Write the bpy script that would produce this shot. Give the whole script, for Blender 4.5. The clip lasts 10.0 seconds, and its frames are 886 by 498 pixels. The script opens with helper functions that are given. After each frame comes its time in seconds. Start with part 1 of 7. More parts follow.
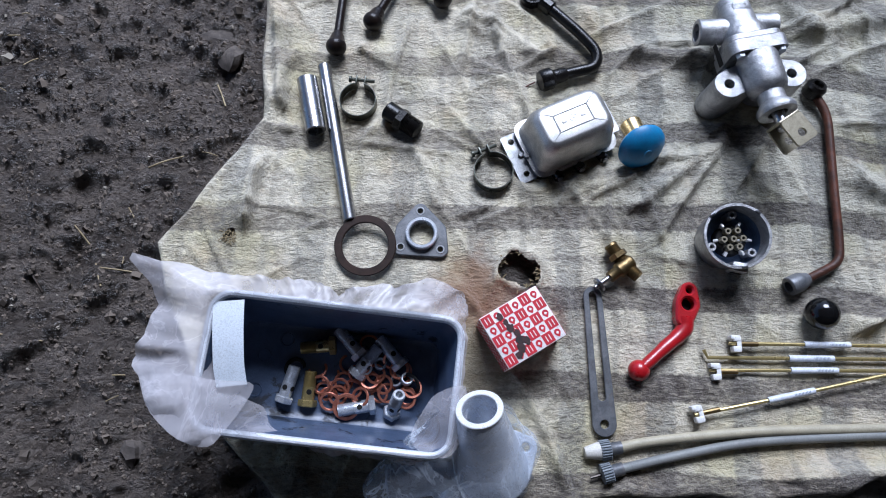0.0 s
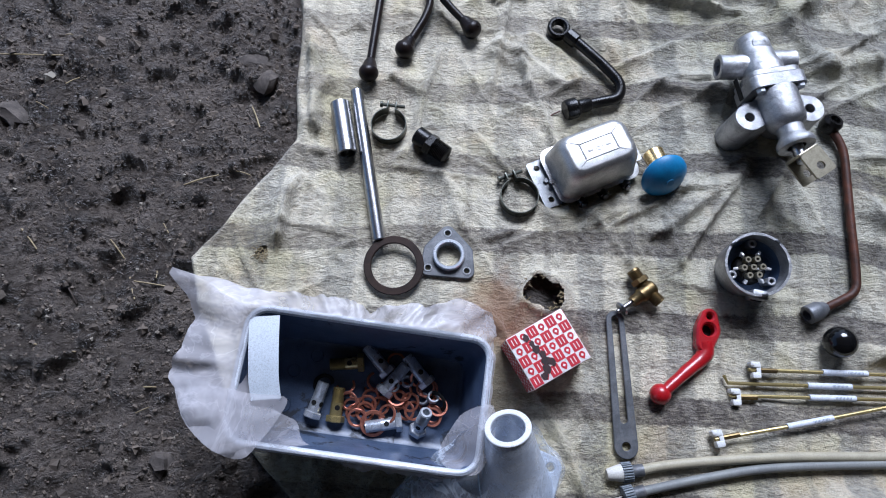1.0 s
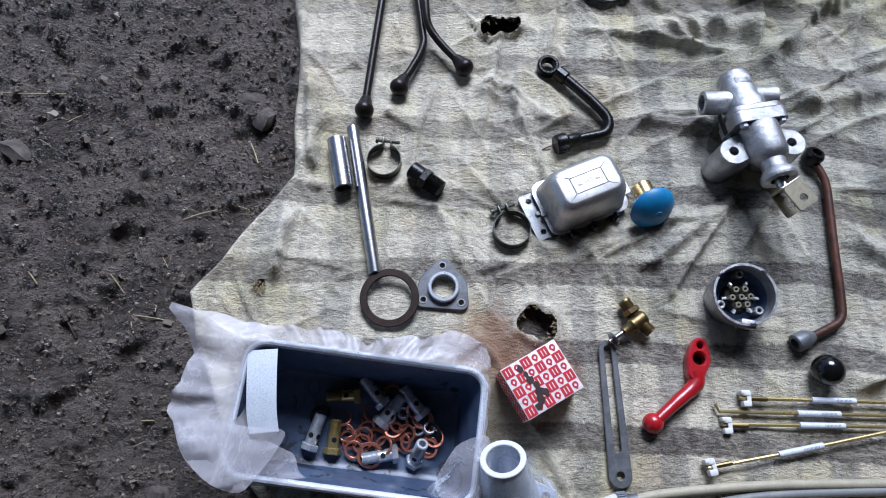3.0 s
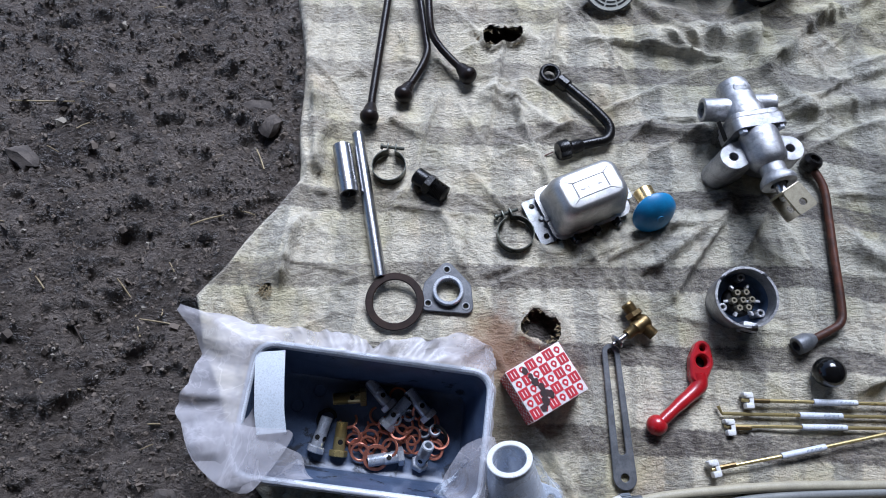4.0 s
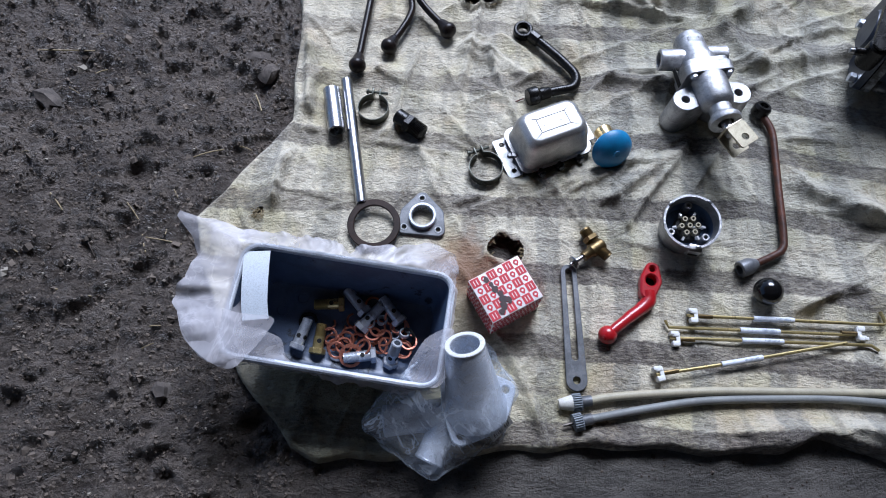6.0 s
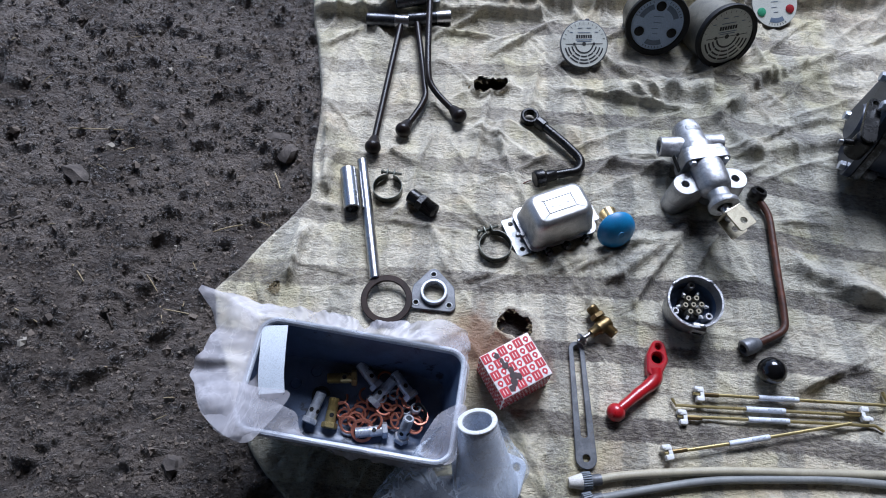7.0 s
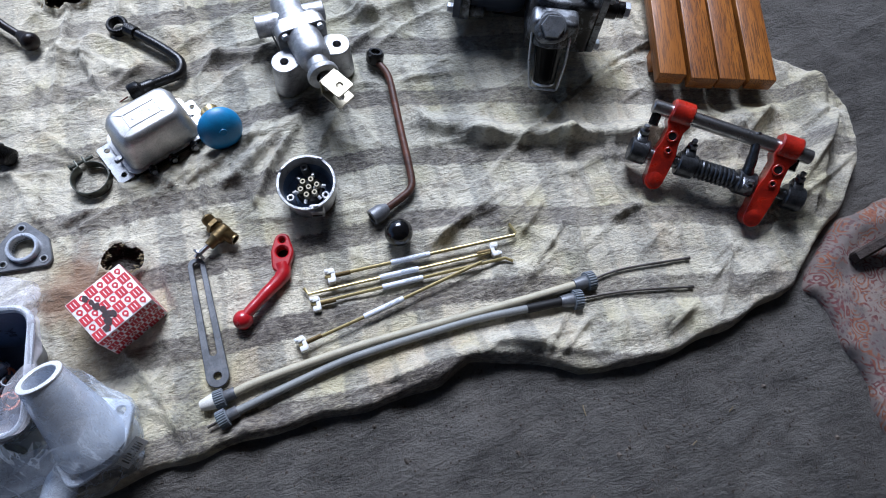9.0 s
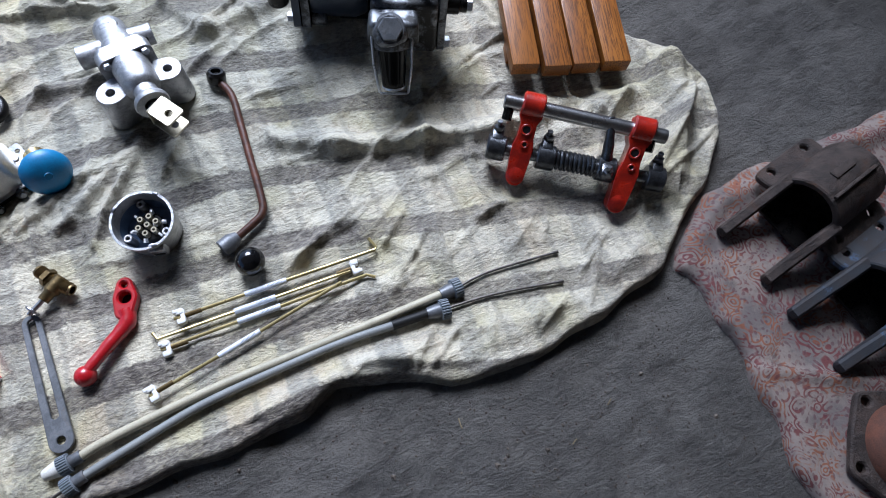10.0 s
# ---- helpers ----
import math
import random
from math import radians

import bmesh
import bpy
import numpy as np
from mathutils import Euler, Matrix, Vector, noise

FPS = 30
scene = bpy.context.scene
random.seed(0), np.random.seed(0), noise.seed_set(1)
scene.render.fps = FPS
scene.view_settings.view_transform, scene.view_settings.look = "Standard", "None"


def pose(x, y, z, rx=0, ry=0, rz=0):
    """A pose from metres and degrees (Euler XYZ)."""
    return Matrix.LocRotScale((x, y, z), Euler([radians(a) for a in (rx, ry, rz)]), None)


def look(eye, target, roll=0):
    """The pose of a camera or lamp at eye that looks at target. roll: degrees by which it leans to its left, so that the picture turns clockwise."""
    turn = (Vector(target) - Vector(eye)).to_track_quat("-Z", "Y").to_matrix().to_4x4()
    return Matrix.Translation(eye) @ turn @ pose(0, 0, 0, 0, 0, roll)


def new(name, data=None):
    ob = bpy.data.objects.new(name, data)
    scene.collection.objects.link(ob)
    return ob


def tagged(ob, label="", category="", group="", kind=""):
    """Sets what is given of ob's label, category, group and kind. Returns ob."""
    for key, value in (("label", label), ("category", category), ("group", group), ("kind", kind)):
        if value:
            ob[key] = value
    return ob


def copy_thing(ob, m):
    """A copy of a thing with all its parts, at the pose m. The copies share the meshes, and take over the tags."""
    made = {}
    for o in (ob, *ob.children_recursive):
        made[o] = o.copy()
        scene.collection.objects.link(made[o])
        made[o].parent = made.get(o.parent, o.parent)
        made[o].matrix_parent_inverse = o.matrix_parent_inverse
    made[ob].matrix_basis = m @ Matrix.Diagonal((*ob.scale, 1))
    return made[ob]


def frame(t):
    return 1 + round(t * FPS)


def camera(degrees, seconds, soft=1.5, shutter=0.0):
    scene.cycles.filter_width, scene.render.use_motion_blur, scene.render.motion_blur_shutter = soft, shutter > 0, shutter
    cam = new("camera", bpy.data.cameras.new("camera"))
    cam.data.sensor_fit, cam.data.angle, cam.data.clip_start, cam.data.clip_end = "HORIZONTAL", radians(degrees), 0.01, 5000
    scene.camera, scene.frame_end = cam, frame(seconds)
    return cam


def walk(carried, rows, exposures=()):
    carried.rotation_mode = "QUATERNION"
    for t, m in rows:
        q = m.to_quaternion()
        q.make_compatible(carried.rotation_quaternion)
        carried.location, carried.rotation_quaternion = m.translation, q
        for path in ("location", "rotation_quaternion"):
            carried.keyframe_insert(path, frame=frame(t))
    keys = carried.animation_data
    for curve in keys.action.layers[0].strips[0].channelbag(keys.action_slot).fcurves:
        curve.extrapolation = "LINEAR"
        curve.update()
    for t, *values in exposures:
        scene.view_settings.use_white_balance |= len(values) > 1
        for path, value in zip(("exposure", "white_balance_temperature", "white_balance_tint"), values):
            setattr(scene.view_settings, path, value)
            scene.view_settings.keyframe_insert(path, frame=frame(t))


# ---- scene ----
cam = camera(70.4, 10.0, soft=1.0)
METRES, EYE, TILT, LEAN, TURN = 0.74, 0.65, -76.0, 0.0, 0.0
ROWS = [
    (0.0, 0.0, 0.0, 0.0, -0.0, 0.0, -0.0),
    (0.5, -0.0282, -0.019, -0.0007, -0.29, 1.58, -1.05),
    (1.0, -0.0374, -0.0233, -0.0019, 0.06, 2.04, -1.3),
    (1.5, -0.0323, -0.0278, 0.0017, 0.05, 2.52, -1.14),
    (2.0, -0.0318, -0.0307, 0.0036, -0.15, 2.77, -1.28),
    (2.5, -0.0322, -0.037, 0.0051, -0.22, 3.48, -1.04),
    (4.0, -0.0484, -0.0517, -0.0091, -0.64, 5.69, -0.79),
    (4.5, -0.0452, -0.0587, -0.054, 0.1, 5.2, -2.23),
    (5.0, 0.02, -0.1014, -0.0988, -1.18, 6.34, -1.96),
    (6.5, 0.0218, -0.1475, -0.1684, 1.31, 8.45, -2.03),
    (7.0, -0.0022, -0.1683, -0.1543, 0.26, 13.38, -2.58),
    (7.5, 0.0284, -0.1534, -0.1751, 0.02, 10.83, -0.84),
    (8.0, 0.0813, -0.1393, -0.2058, -0.85, 9.02, 0.42),
    (8.5, 0.2445, -0.1147, -0.2272, -4.36, 7.5, 5.97),
    (9.0, 0.4152, -0.1058, -0.2342, -7.98, 6.36, 14.31),
    (9.5, 0.5253, -0.1046, -0.2508, -9.29, 5.44, 19.1),
    (10.0, 0.5809, -0.0976, -0.2429, -10.93, 4.64, 21.19),
]
walk(cam, [(t, pose(0, 0, EYE, TILT, LEAN, TURN) @ pose(METRES * x, METRES * y, METRES * z, 90 + pitch, roll, yaw)) for t, x, y, z, yaw, pitch, roll in ROWS], exposures=[(0.0, 0.22, 5200, 14.5), (4.5, 0.24, 5200, 14.5), (7.6, 0.27, 5200, 14.5), (8.5, 0.36, 5200, 14), (9.0, 0.52, 5180, 13.5), (9.5, 0.42, 5180, 13), (10.0, 0.66, 5180, 13)])

# ---- world and light ----
world = bpy.data.worlds.new("world")
scene.world = world
world.use_nodes = True
SUN_EL, SUN_AZ = 47.0, 8.0          # height of the light, and its turn from the far side
_nt = world.node_tree
_sky = _nt.nodes.new("ShaderNodeTexSky")
_sky.sky_type, _sky.sun_disc = "NISHITA", False
_sky.sun_elevation, _sky.sun_rotation = radians(SUN_EL), radians(SUN_AZ)
_sky.air_density, _sky.dust_density = 1.0, 1.2
_bg = next(n for n in _nt.nodes if n.type == "BACKGROUND")
_bg.inputs["Strength"].default_value = 0.080
_nt.links.new(_sky.outputs[0], _bg.inputs["Color"])
_sun = bpy.data.lights.new("sun", "SUN")
_sun.energy, _sun.angle, _sun.color = 5.0, radians(31), (1.0, 0.97, 0.93)
sun = new("sun", _sun)
_d = Vector((math.sin(radians(SUN_AZ)) * math.cos(radians(SUN_EL)), math.cos(radians(SUN_AZ)) * math.cos(radians(SUN_EL)), math.sin(radians(SUN_EL))))
sun.matrix_world = look(_d * 5, (0, 0, 0))


# ---- materials ----
class Nodes:
    """A short hand for one node material."""

    def __init__(self, name):
        self.m = bpy.data.materials.new(name)
        self.m.use_nodes = True
        self.t = self.m.node_tree
        self.p = next(n for n in self.t.nodes if n.type == "BSDF_PRINCIPLED")
        self.out = next(n for n in self.t.nodes if n.type == "OUTPUT_MATERIAL")
        self.co = self.t.nodes.new("ShaderNodeTexCoord").outputs["Object"]

    def put(self, socket, value):
        if isinstance(value, bpy.types.NodeSocket):
            self.t.links.new(value, socket)
        elif isinstance(value, tuple) and len(value) == 3 and socket.type == "RGBA":
            socket.default_value = (*value, 1)
        else:
            socket.default_value = value

    def node(self, kind, out, **ins):
        n = self.t.nodes.new("ShaderNode" + kind)
        for k, v in ins.items():
            self.put(n.inputs[k.replace("_", " ")], v)
        return n.outputs[out]

    def noise(self, scale, detail=4.0, rough=0.6, warp=0.0, vec=None):
        return self.node("TexNoise", 0, Vector=vec or self.co, Scale=scale, Detail=detail, Roughness=rough, Distortion=warp)

    def steps(self, fac, lo, hi):
        n = self.t.nodes.new("ShaderNodeMapRange")
        n.interpolation_type = "SMOOTHSTEP"
        self.put(n.inputs["Value"], fac)
        n.inputs["From Min"].default_value, n.inputs["From Max"].default_value = lo, hi
        return n.outputs[0]

    def mix(self, fac, a, b, how="MIX"):
        n = self.t.nodes.new("ShaderNodeMix")
        n.data_type, n.blend_type = "RGBA", how
        self.put(n.inputs["Factor"], fac)
        self.put(n.inputs[6], a)
        self.put(n.inputs[7], b)
        return n.outputs[2]

    def maths(self, how, a, b=0.0):
        n = self.t.nodes.new("ShaderNodeMath")
        n.operation = how
        self.put(n.inputs[0], a)
        self.put(n.inputs[1], b)
        return n.outputs[0]

    def bump(self, height, strength, dist=0.001, base=None):
        n = self.t.nodes.new("ShaderNodeBump")
        n.inputs["Strength"].default_value, n.inputs["Distance"].default_value = strength, dist
        self.put(n.inputs["Height"], height)
        if base is not None:
            self.put(n.inputs["Normal"], base)
        return n.outputs[0]

    def set(self, **ins):
        for k, v in ins.items():
            self.put(self.p.inputs[k.replace("_", " ")], v)
        return self.m


def surface(name, c1, c2, rough=0.5, metal=0.0, scale=60.0, grain=900.0, bump=0.25, dist=0.0004, dirt=None, dirt_at=(0.55, 0.75), coat=0.0, spread=0.12, spec=0.5):
    """Two-tone mottling, fine grain, uneven gloss and, where given, patches of dirt or wear."""
    n = Nodes(name)
    off = n.t.nodes.new("ShaderNodeObjectInfo").outputs["Random"]
    shift = n.t.nodes.new("ShaderNodeVectorMath")
    shift.operation = "ADD"
    n.put(shift.inputs[0], n.co)
    n.put(shift.inputs[1], off)
    vec = shift.outputs[0]
    big = n.noise(scale, 5, 0.65, 0.4, vec)
    fine = n.noise(grain, 3, 0.7, 0, vec)
    col = n.mix(n.steps(big, 0.35, 0.65), c1, c2)
    col = n.mix(n.steps(fine, 0.4, 0.75), col, n.mix(1.0, col, (0.72, 0.70, 0.68), "MULTIPLY"))
    r = n.maths("ADD", rough - spread, n.maths("MULTIPLY", big, spread * 2))
    mt = metal
    if dirt:
        where = n.steps(n.noise(scale * 0.6, 8, 0.75, 0.6, vec), *dirt_at)
        col = n.mix(where, col, dirt)
        r = n.maths("ADD", r, n.maths("MULTIPLY", where, 0.25))
        if metal:
            mt = n.maths("SUBTRACT", metal, n.maths("MULTIPLY", where, metal * 0.7))
    return n.set(Base_Color=col, Roughness=r, Metallic=mt, Coat_Weight=coat, Specular_IOR_Level=spec, Normal=n.bump(n.maths("ADD", fine, n.maths("MULTIPLY", big, 2.0)), bump, dist))


STEEL = surface("bright_steel", (0.52, 0.52, 0.53), (0.36, 0.36, 0.365), 0.3, 1.0, 50, 700, 0.1, dirt=(0.16, 0.12, 0.09), dirt_at=(0.62, 0.8))
ZINC = surface("zinc_plate", (0.70, 0.73, 0.78), (0.50, 0.53, 0.58), 0.30, 0.6, 90, 900, 0.12)
GALV = surface("dull_galvanised", (0.17, 0.175, 0.185), (0.105, 0.110, 0.118), 0.46, 0.35, 80, 900, 0.2, dirt=(0.14, 0.12, 0.10))
CAST_AL = surface("cast_aluminium", (0.54, 0.54, 0.55), (0.34, 0.345, 0.355), 0.44, 0.9, 70, 1100, 0.6, 0.0007, dirt=(0.10, 0.098, 0.095), dirt_at=(0.54, 0.74))
GALV_PALE = surface("pale_galvanised", (0.42, 0.43, 0.44), (0.27, 0.28, 0.29), 0.42, 0.5, 80, 900, 0.2, dirt=(0.17, 0.15, 0.13))
GAUGE_CASE = surface("olive_grey_case", (0.17, 0.16, 0.125), (0.11, 0.105, 0.085), 0.45, 0.2, 50, 900, 0.2)
REG_AL = surface("regulator_tin", (0.62, 0.61, 0.59), (0.43, 0.43, 0.425), 0.46, 0.9, 45, 900, 0.35, dirt=(0.26, 0.22, 0.17), dirt_at=(0.58, 0.85))
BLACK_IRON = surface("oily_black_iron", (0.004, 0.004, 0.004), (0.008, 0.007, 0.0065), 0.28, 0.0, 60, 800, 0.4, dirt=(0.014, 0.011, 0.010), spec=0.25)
BROWN_IRON = surface("brown_iron", (0.009, 0.0065, 0.006), (0.016, 0.011, 0.009), 0.30, 0.0, 60, 800, 0.4, dirt=(0.024, 0.015, 0.011), spec=0.2)
RUST = surface("rust", (0.105, 0.038, 0.022), (0.045, 0.020, 0.013), 0.45, 0.0, 70, 900, 0.6, dirt=(0.04, 0.024, 0.018), spec=0.25)
RUST_CAST = surface("rusty_casting", (0.075, 0.055, 0.045), (0.034, 0.026, 0.022), 0.55, 0.0, 45, 500, 1.0, 0.0018, dirt=(0.085, 0.046, 0.028), dirt_at=(0.52, 0.72), spec=0.3)
ORANGE_RUST = surface("orange_rust", (0.17, 0.062, 0.032), (0.10, 0.044, 0.028), 0.7, 0.1, 35, 700, 0.7, 0.0008, dirt=(0.10, 0.05, 0.035))
BLUE_CAST = surface("blue_painted_casting", (0.026, 0.029, 0.035), (0.032, 0.026, 0.024), 0.65, 0.0, 30, 700, 0.7, 0.0008, dirt=(0.07, 0.11, 0.18), dirt_at=(0.56, 0.66))
BROWN_RING = surface("oiled_fibre", (0.040, 0.024, 0.018), (0.022, 0.014, 0.011), 0.5, 0.0, 60, 900, 0.3, spec=0.25)
BRASS = surface("aged_brass", (0.21, 0.150, 0.066), (0.13, 0.092, 0.042), 0.4, 0.9, 90, 900, 0.3, dirt=(0.08, 0.06, 0.035))
BRASS_BRIGHT = surface("bright_brass", (0.72, 0.55, 0.26), (0.60, 0.44, 0.20), 0.28, 1.0, 90, 900, 0.1)
GOLD_ZINC = surface("yellow_zinc", (0.50, 0.40, 0.17), (0.38, 0.31, 0.14), 0.30, 0.65, 60, 900, 0.1)
COPPER = surface("copper", (0.62, 0.24, 0.15), (0.46, 0.17, 0.11), 0.36, 0.6, 120, 900, 0.15)
RED = surface("red_enamel", (0.42, 0.009, 0.014), (0.33, 0.008, 0.012), 0.30, 0.0, 60, 900, 0.15, coat=0.3)
RED_ROUGH = surface("red_paint_on_casting", (0.46, 0.020, 0.006), (0.24, 0.009, 0.004), 0.30, 0.0, 60, 600, 0.5, 0.0006, dirt=(0.05, 0.012, 0.010), dirt_at=(0.56, 0.72), coat=0.3)
BLUE_PLASTIC = surface("blue_plastic", (0.025, 0.21, 0.44), (0.020, 0.17, 0.37), 0.42, 0.0, 50, 900, 0.15)
BLACK_PLASTIC = surface("black_plastic", (0.005, 0.005, 0.0055), (0.008, 0.008, 0.0085), 0.12, 0.0, 60, 900, 0.05, spread=0.04)
BLACK_MATT = surface("matt_black", (0.007, 0.007, 0.0075), (0.014, 0.0135, 0.013), 0.55, 0.0, 60, 900, 0.3, spec=0.25)
WHITE_PLASTIC = surface("white_plastic", (0.80, 0.80, 0.78), (0.74, 0.74, 0.72), 0.45, 0.0, 60, 900, 0.1)
CAP_WHITE = surface("cream_plastic", (0.72, 0.70, 0.64), (0.62, 0.60, 0.54), 0.5, 0.0, 60, 900, 0.15)
SLEEVE = surface("white_sleeve", (0.72, 0.74, 0.78), (0.60, 0.64, 0.72), 0.4, 0.0, 160, 900, 0.15)
CABLE_A = surface("olive_grey_rubber", (0.45, 0.405, 0.285), (0.37, 0.335, 0.24), 0.55, 0.0, 40, 900, 0.2)
CABLE_B = surface("grey_rubber", (0.235, 0.24, 0.225), (0.19, 0.195, 0.19), 0.55, 0.0, 40, 900, 0.2)
CAP_GREY = surface("grey_ribbed_plastic", (0.14, 0.16, 0.18), (0.19, 0.21, 0.23), 0.5, 0.0, 60, 900, 0.2)
DARK_WIRE = surface("oily_steel_wire", (0.07, 0.06, 0.05), (0.11, 0.10, 0.09), 0.4, 0.8, 100, 1500, 0.4)
TRAY = surface("grey_blue_tray_plastic", (0.088, 0.122, 0.200), (0.056, 0.080, 0.138), 0.33, 0.0, 35, 800, 0.25, dirt=(0.012, 0.016, 0.026), dirt_at=(0.56, 0.62))
SOCKET_BLUE = surface("blue_grey_paint", (0.13, 0.19, 0.31), (0.08, 0.12, 0.21), 0.35, 0.3, 60, 800, 0.25)
RIM_GREY = surface("pale_grey_rim", (0.66, 0.69, 0.74), (0.54, 0.57, 0.63), 0.4, 0.0, 40, 800, 0.2)
FRESH_AL = surface("fresh_cast_aluminium", (0.82, 0.86, 0.93), (0.62, 0.67, 0.76), 0.26, 0.3, 40, 700, 0.35, 0.0008, dirt=(0.52, 0.58, 0.67), dirt_at=(0.50, 0.70))
MACHINED = surface("fresh_machined_face", (0.88, 0.88, 0.88), (0.80, 0.80, 0.80), 0.3, 0.25, 60, 800, 0.1)
PAPER = surface("paper", (0.60, 0.645, 0.69), (0.54, 0.59, 0.64), 0.8, 0.0, 20, 700, 0.1)
DRUM = surface("dark_painted_drum", (0.026, 0.034, 0.055), (0.046, 0.055, 0.078), 0.34, 0.2, 35, 700, 0.3, dirt=(0.075, 0.075, 0.08), spec=0.45)
# oily casting; its near-black mottling also stands in for shaded gaps between pump parts
PUMP_AL = surface("oily_grey_casting", (0.27, 0.28, 0.295), (0.15, 0.16, 0.175), 0.34, 0.7, 60, 900, 0.5, 0.0006, dirt=(0.022, 0.021, 0.020), dirt_at=(0.42, 0.56))
SHAFT = surface("oiled_dark_steel", (0.30, 0.31, 0.33), (0.15, 0.155, 0.165), 0.3, 0.95, 60, 900, 0.2, dirt=(0.03, 0.028, 0.026))
OILY_STEEL = surface("oily_forged_steel", (0.115, 0.12, 0.13), (0.045, 0.047, 0.052), 0.30, 0.8, 70, 900, 0.4, dirt=(0.02, 0.018, 0.017))
DIAL = surface("dial_enamel", (0.66, 0.67, 0.60), (0.60, 0.61, 0.54), 0.45, 0.0, 30, 900, 0.05)
DIAL_BLUE = surface("pale_blue_dial", (0.42, 0.52, 0.66), (0.38, 0.47, 0.61), 0.45, 0.0, 30, 900, 0.05)
PRINT = surface("black_print", (0.02, 0.02, 0.022), (0.03, 0.03, 0.03), 0.5)
PRINT_GREY = surface("grey_blue_print", (0.12, 0.16, 0.22), (0.15, 0.19, 0.25), 0.5)
LENS_GREEN = surface("green_lens", (0.08, 0.36, 0.20), (0.07, 0.31, 0.17), 0.25)
LENS_RED = surface("red_lens", (0.32, 0.03, 0.035), (0.27, 0.025, 0.03), 0.25)
CARTON_RED = surface("carton_red", (0.54, 0.016, 0.030), (0.46, 0.012, 0.024), 0.5, 0.0, 60, 700, 0.15)
CARTON_WHITE = surface("carton_white", (0.86, 0.82, 0.80), (0.80, 0.75, 0.73), 0.6, 0.0, 60, 700, 0.15)
CARTON_STAIN = surface("carton_oil_stain", (0.022, 0.012, 0.012), (0.045, 0.014, 0.014), 0.5, 0.0, 120, 700, 0.15)
STRAW = surface("dry_straw", (0.36, 0.29, 0.16), (0.22, 0.17, 0.09), 0.7, 0.0, 60, 900, 0.4)
CLOD = surface("soil_clod", (0.130, 0.110, 0.094), (0.065, 0.056, 0.049), 0.85, 0.0, 60, 500, 0.8, 0.001, spec=0.3)
OLIVE_STEEL = surface("olive_grey_plate", (0.105, 0.11, 0.088), (0.065, 0.068, 0.055), 0.38, 0.6, 70, 900, 0.2)
FORK = surface("pale_yellow_plate", (0.46, 0.42, 0.31), (0.33, 0.30, 0.22), 0.42, 0.8, 60, 900, 0.1)
TWIG = surface("dead_twig", (0.085, 0.065, 0.05), (0.05, 0.04, 0.033), 0.8, 0.0, 80, 700, 0.6)


def make_crumbs():
    n = Nodes("soil_crumbs")
    r = n.t.nodes.new("ShaderNodeNewGeometry").outputs["Random Per Island"]
    col = n.mix(r, (0.070, 0.057, 0.046), (0.165, 0.134, 0.106))
    col = n.mix(n.steps(r, 0.965, 0.985), col, (0.30, 0.27, 0.22))
    col = n.mix(n.maths("MULTIPLY", n.noise(900, 3), 0.3), col, (0.04, 0.035, 0.03))
    return n.set(Base_Color=col, Roughness=0.88, Specular_IOR_Level=0.3)


CRUMBS = make_crumbs()


def make_wood():
    n = Nodes("oiled_oak")
    off = n.t.nodes.new("ShaderNodeObjectInfo").outputs["Random"]
    sh = n.t.nodes.new("ShaderNodeVectorMath")
    sh.operation = "MULTIPLY_ADD"
    n.put(sh.inputs[0], n.co)
    sh.inputs[1].default_value = (1, 0.045, 1)
    n.put(sh.inputs[2], off)
    broad = n.noise(55, 4, 0.6, 0.6, sh.outputs[0])
    pores = n.noise(620, 3, 0.7, 0.0, sh.outputs[0])
    col = n.mix(n.steps(broad, 0.3, 0.7), (0.34, 0.125, 0.019), (0.22, 0.072, 0.010))
    col = n.mix(n.steps(pores, 0.47, 0.57), col, (0.090, 0.030, 0.008))
    col = n.mix(n.maths("MULTIPLY", off, 0.25), col, (0.34, 0.135, 0.025))
    return n.set(Base_Color=col, Roughness=n.maths("ADD", 0.3, n.maths("MULTIPLY", pores, 0.25)), Coat_Weight=0.04, Specular_IOR_Level=0.3, Normal=n.bump(pores, 0.3, 0.0004))


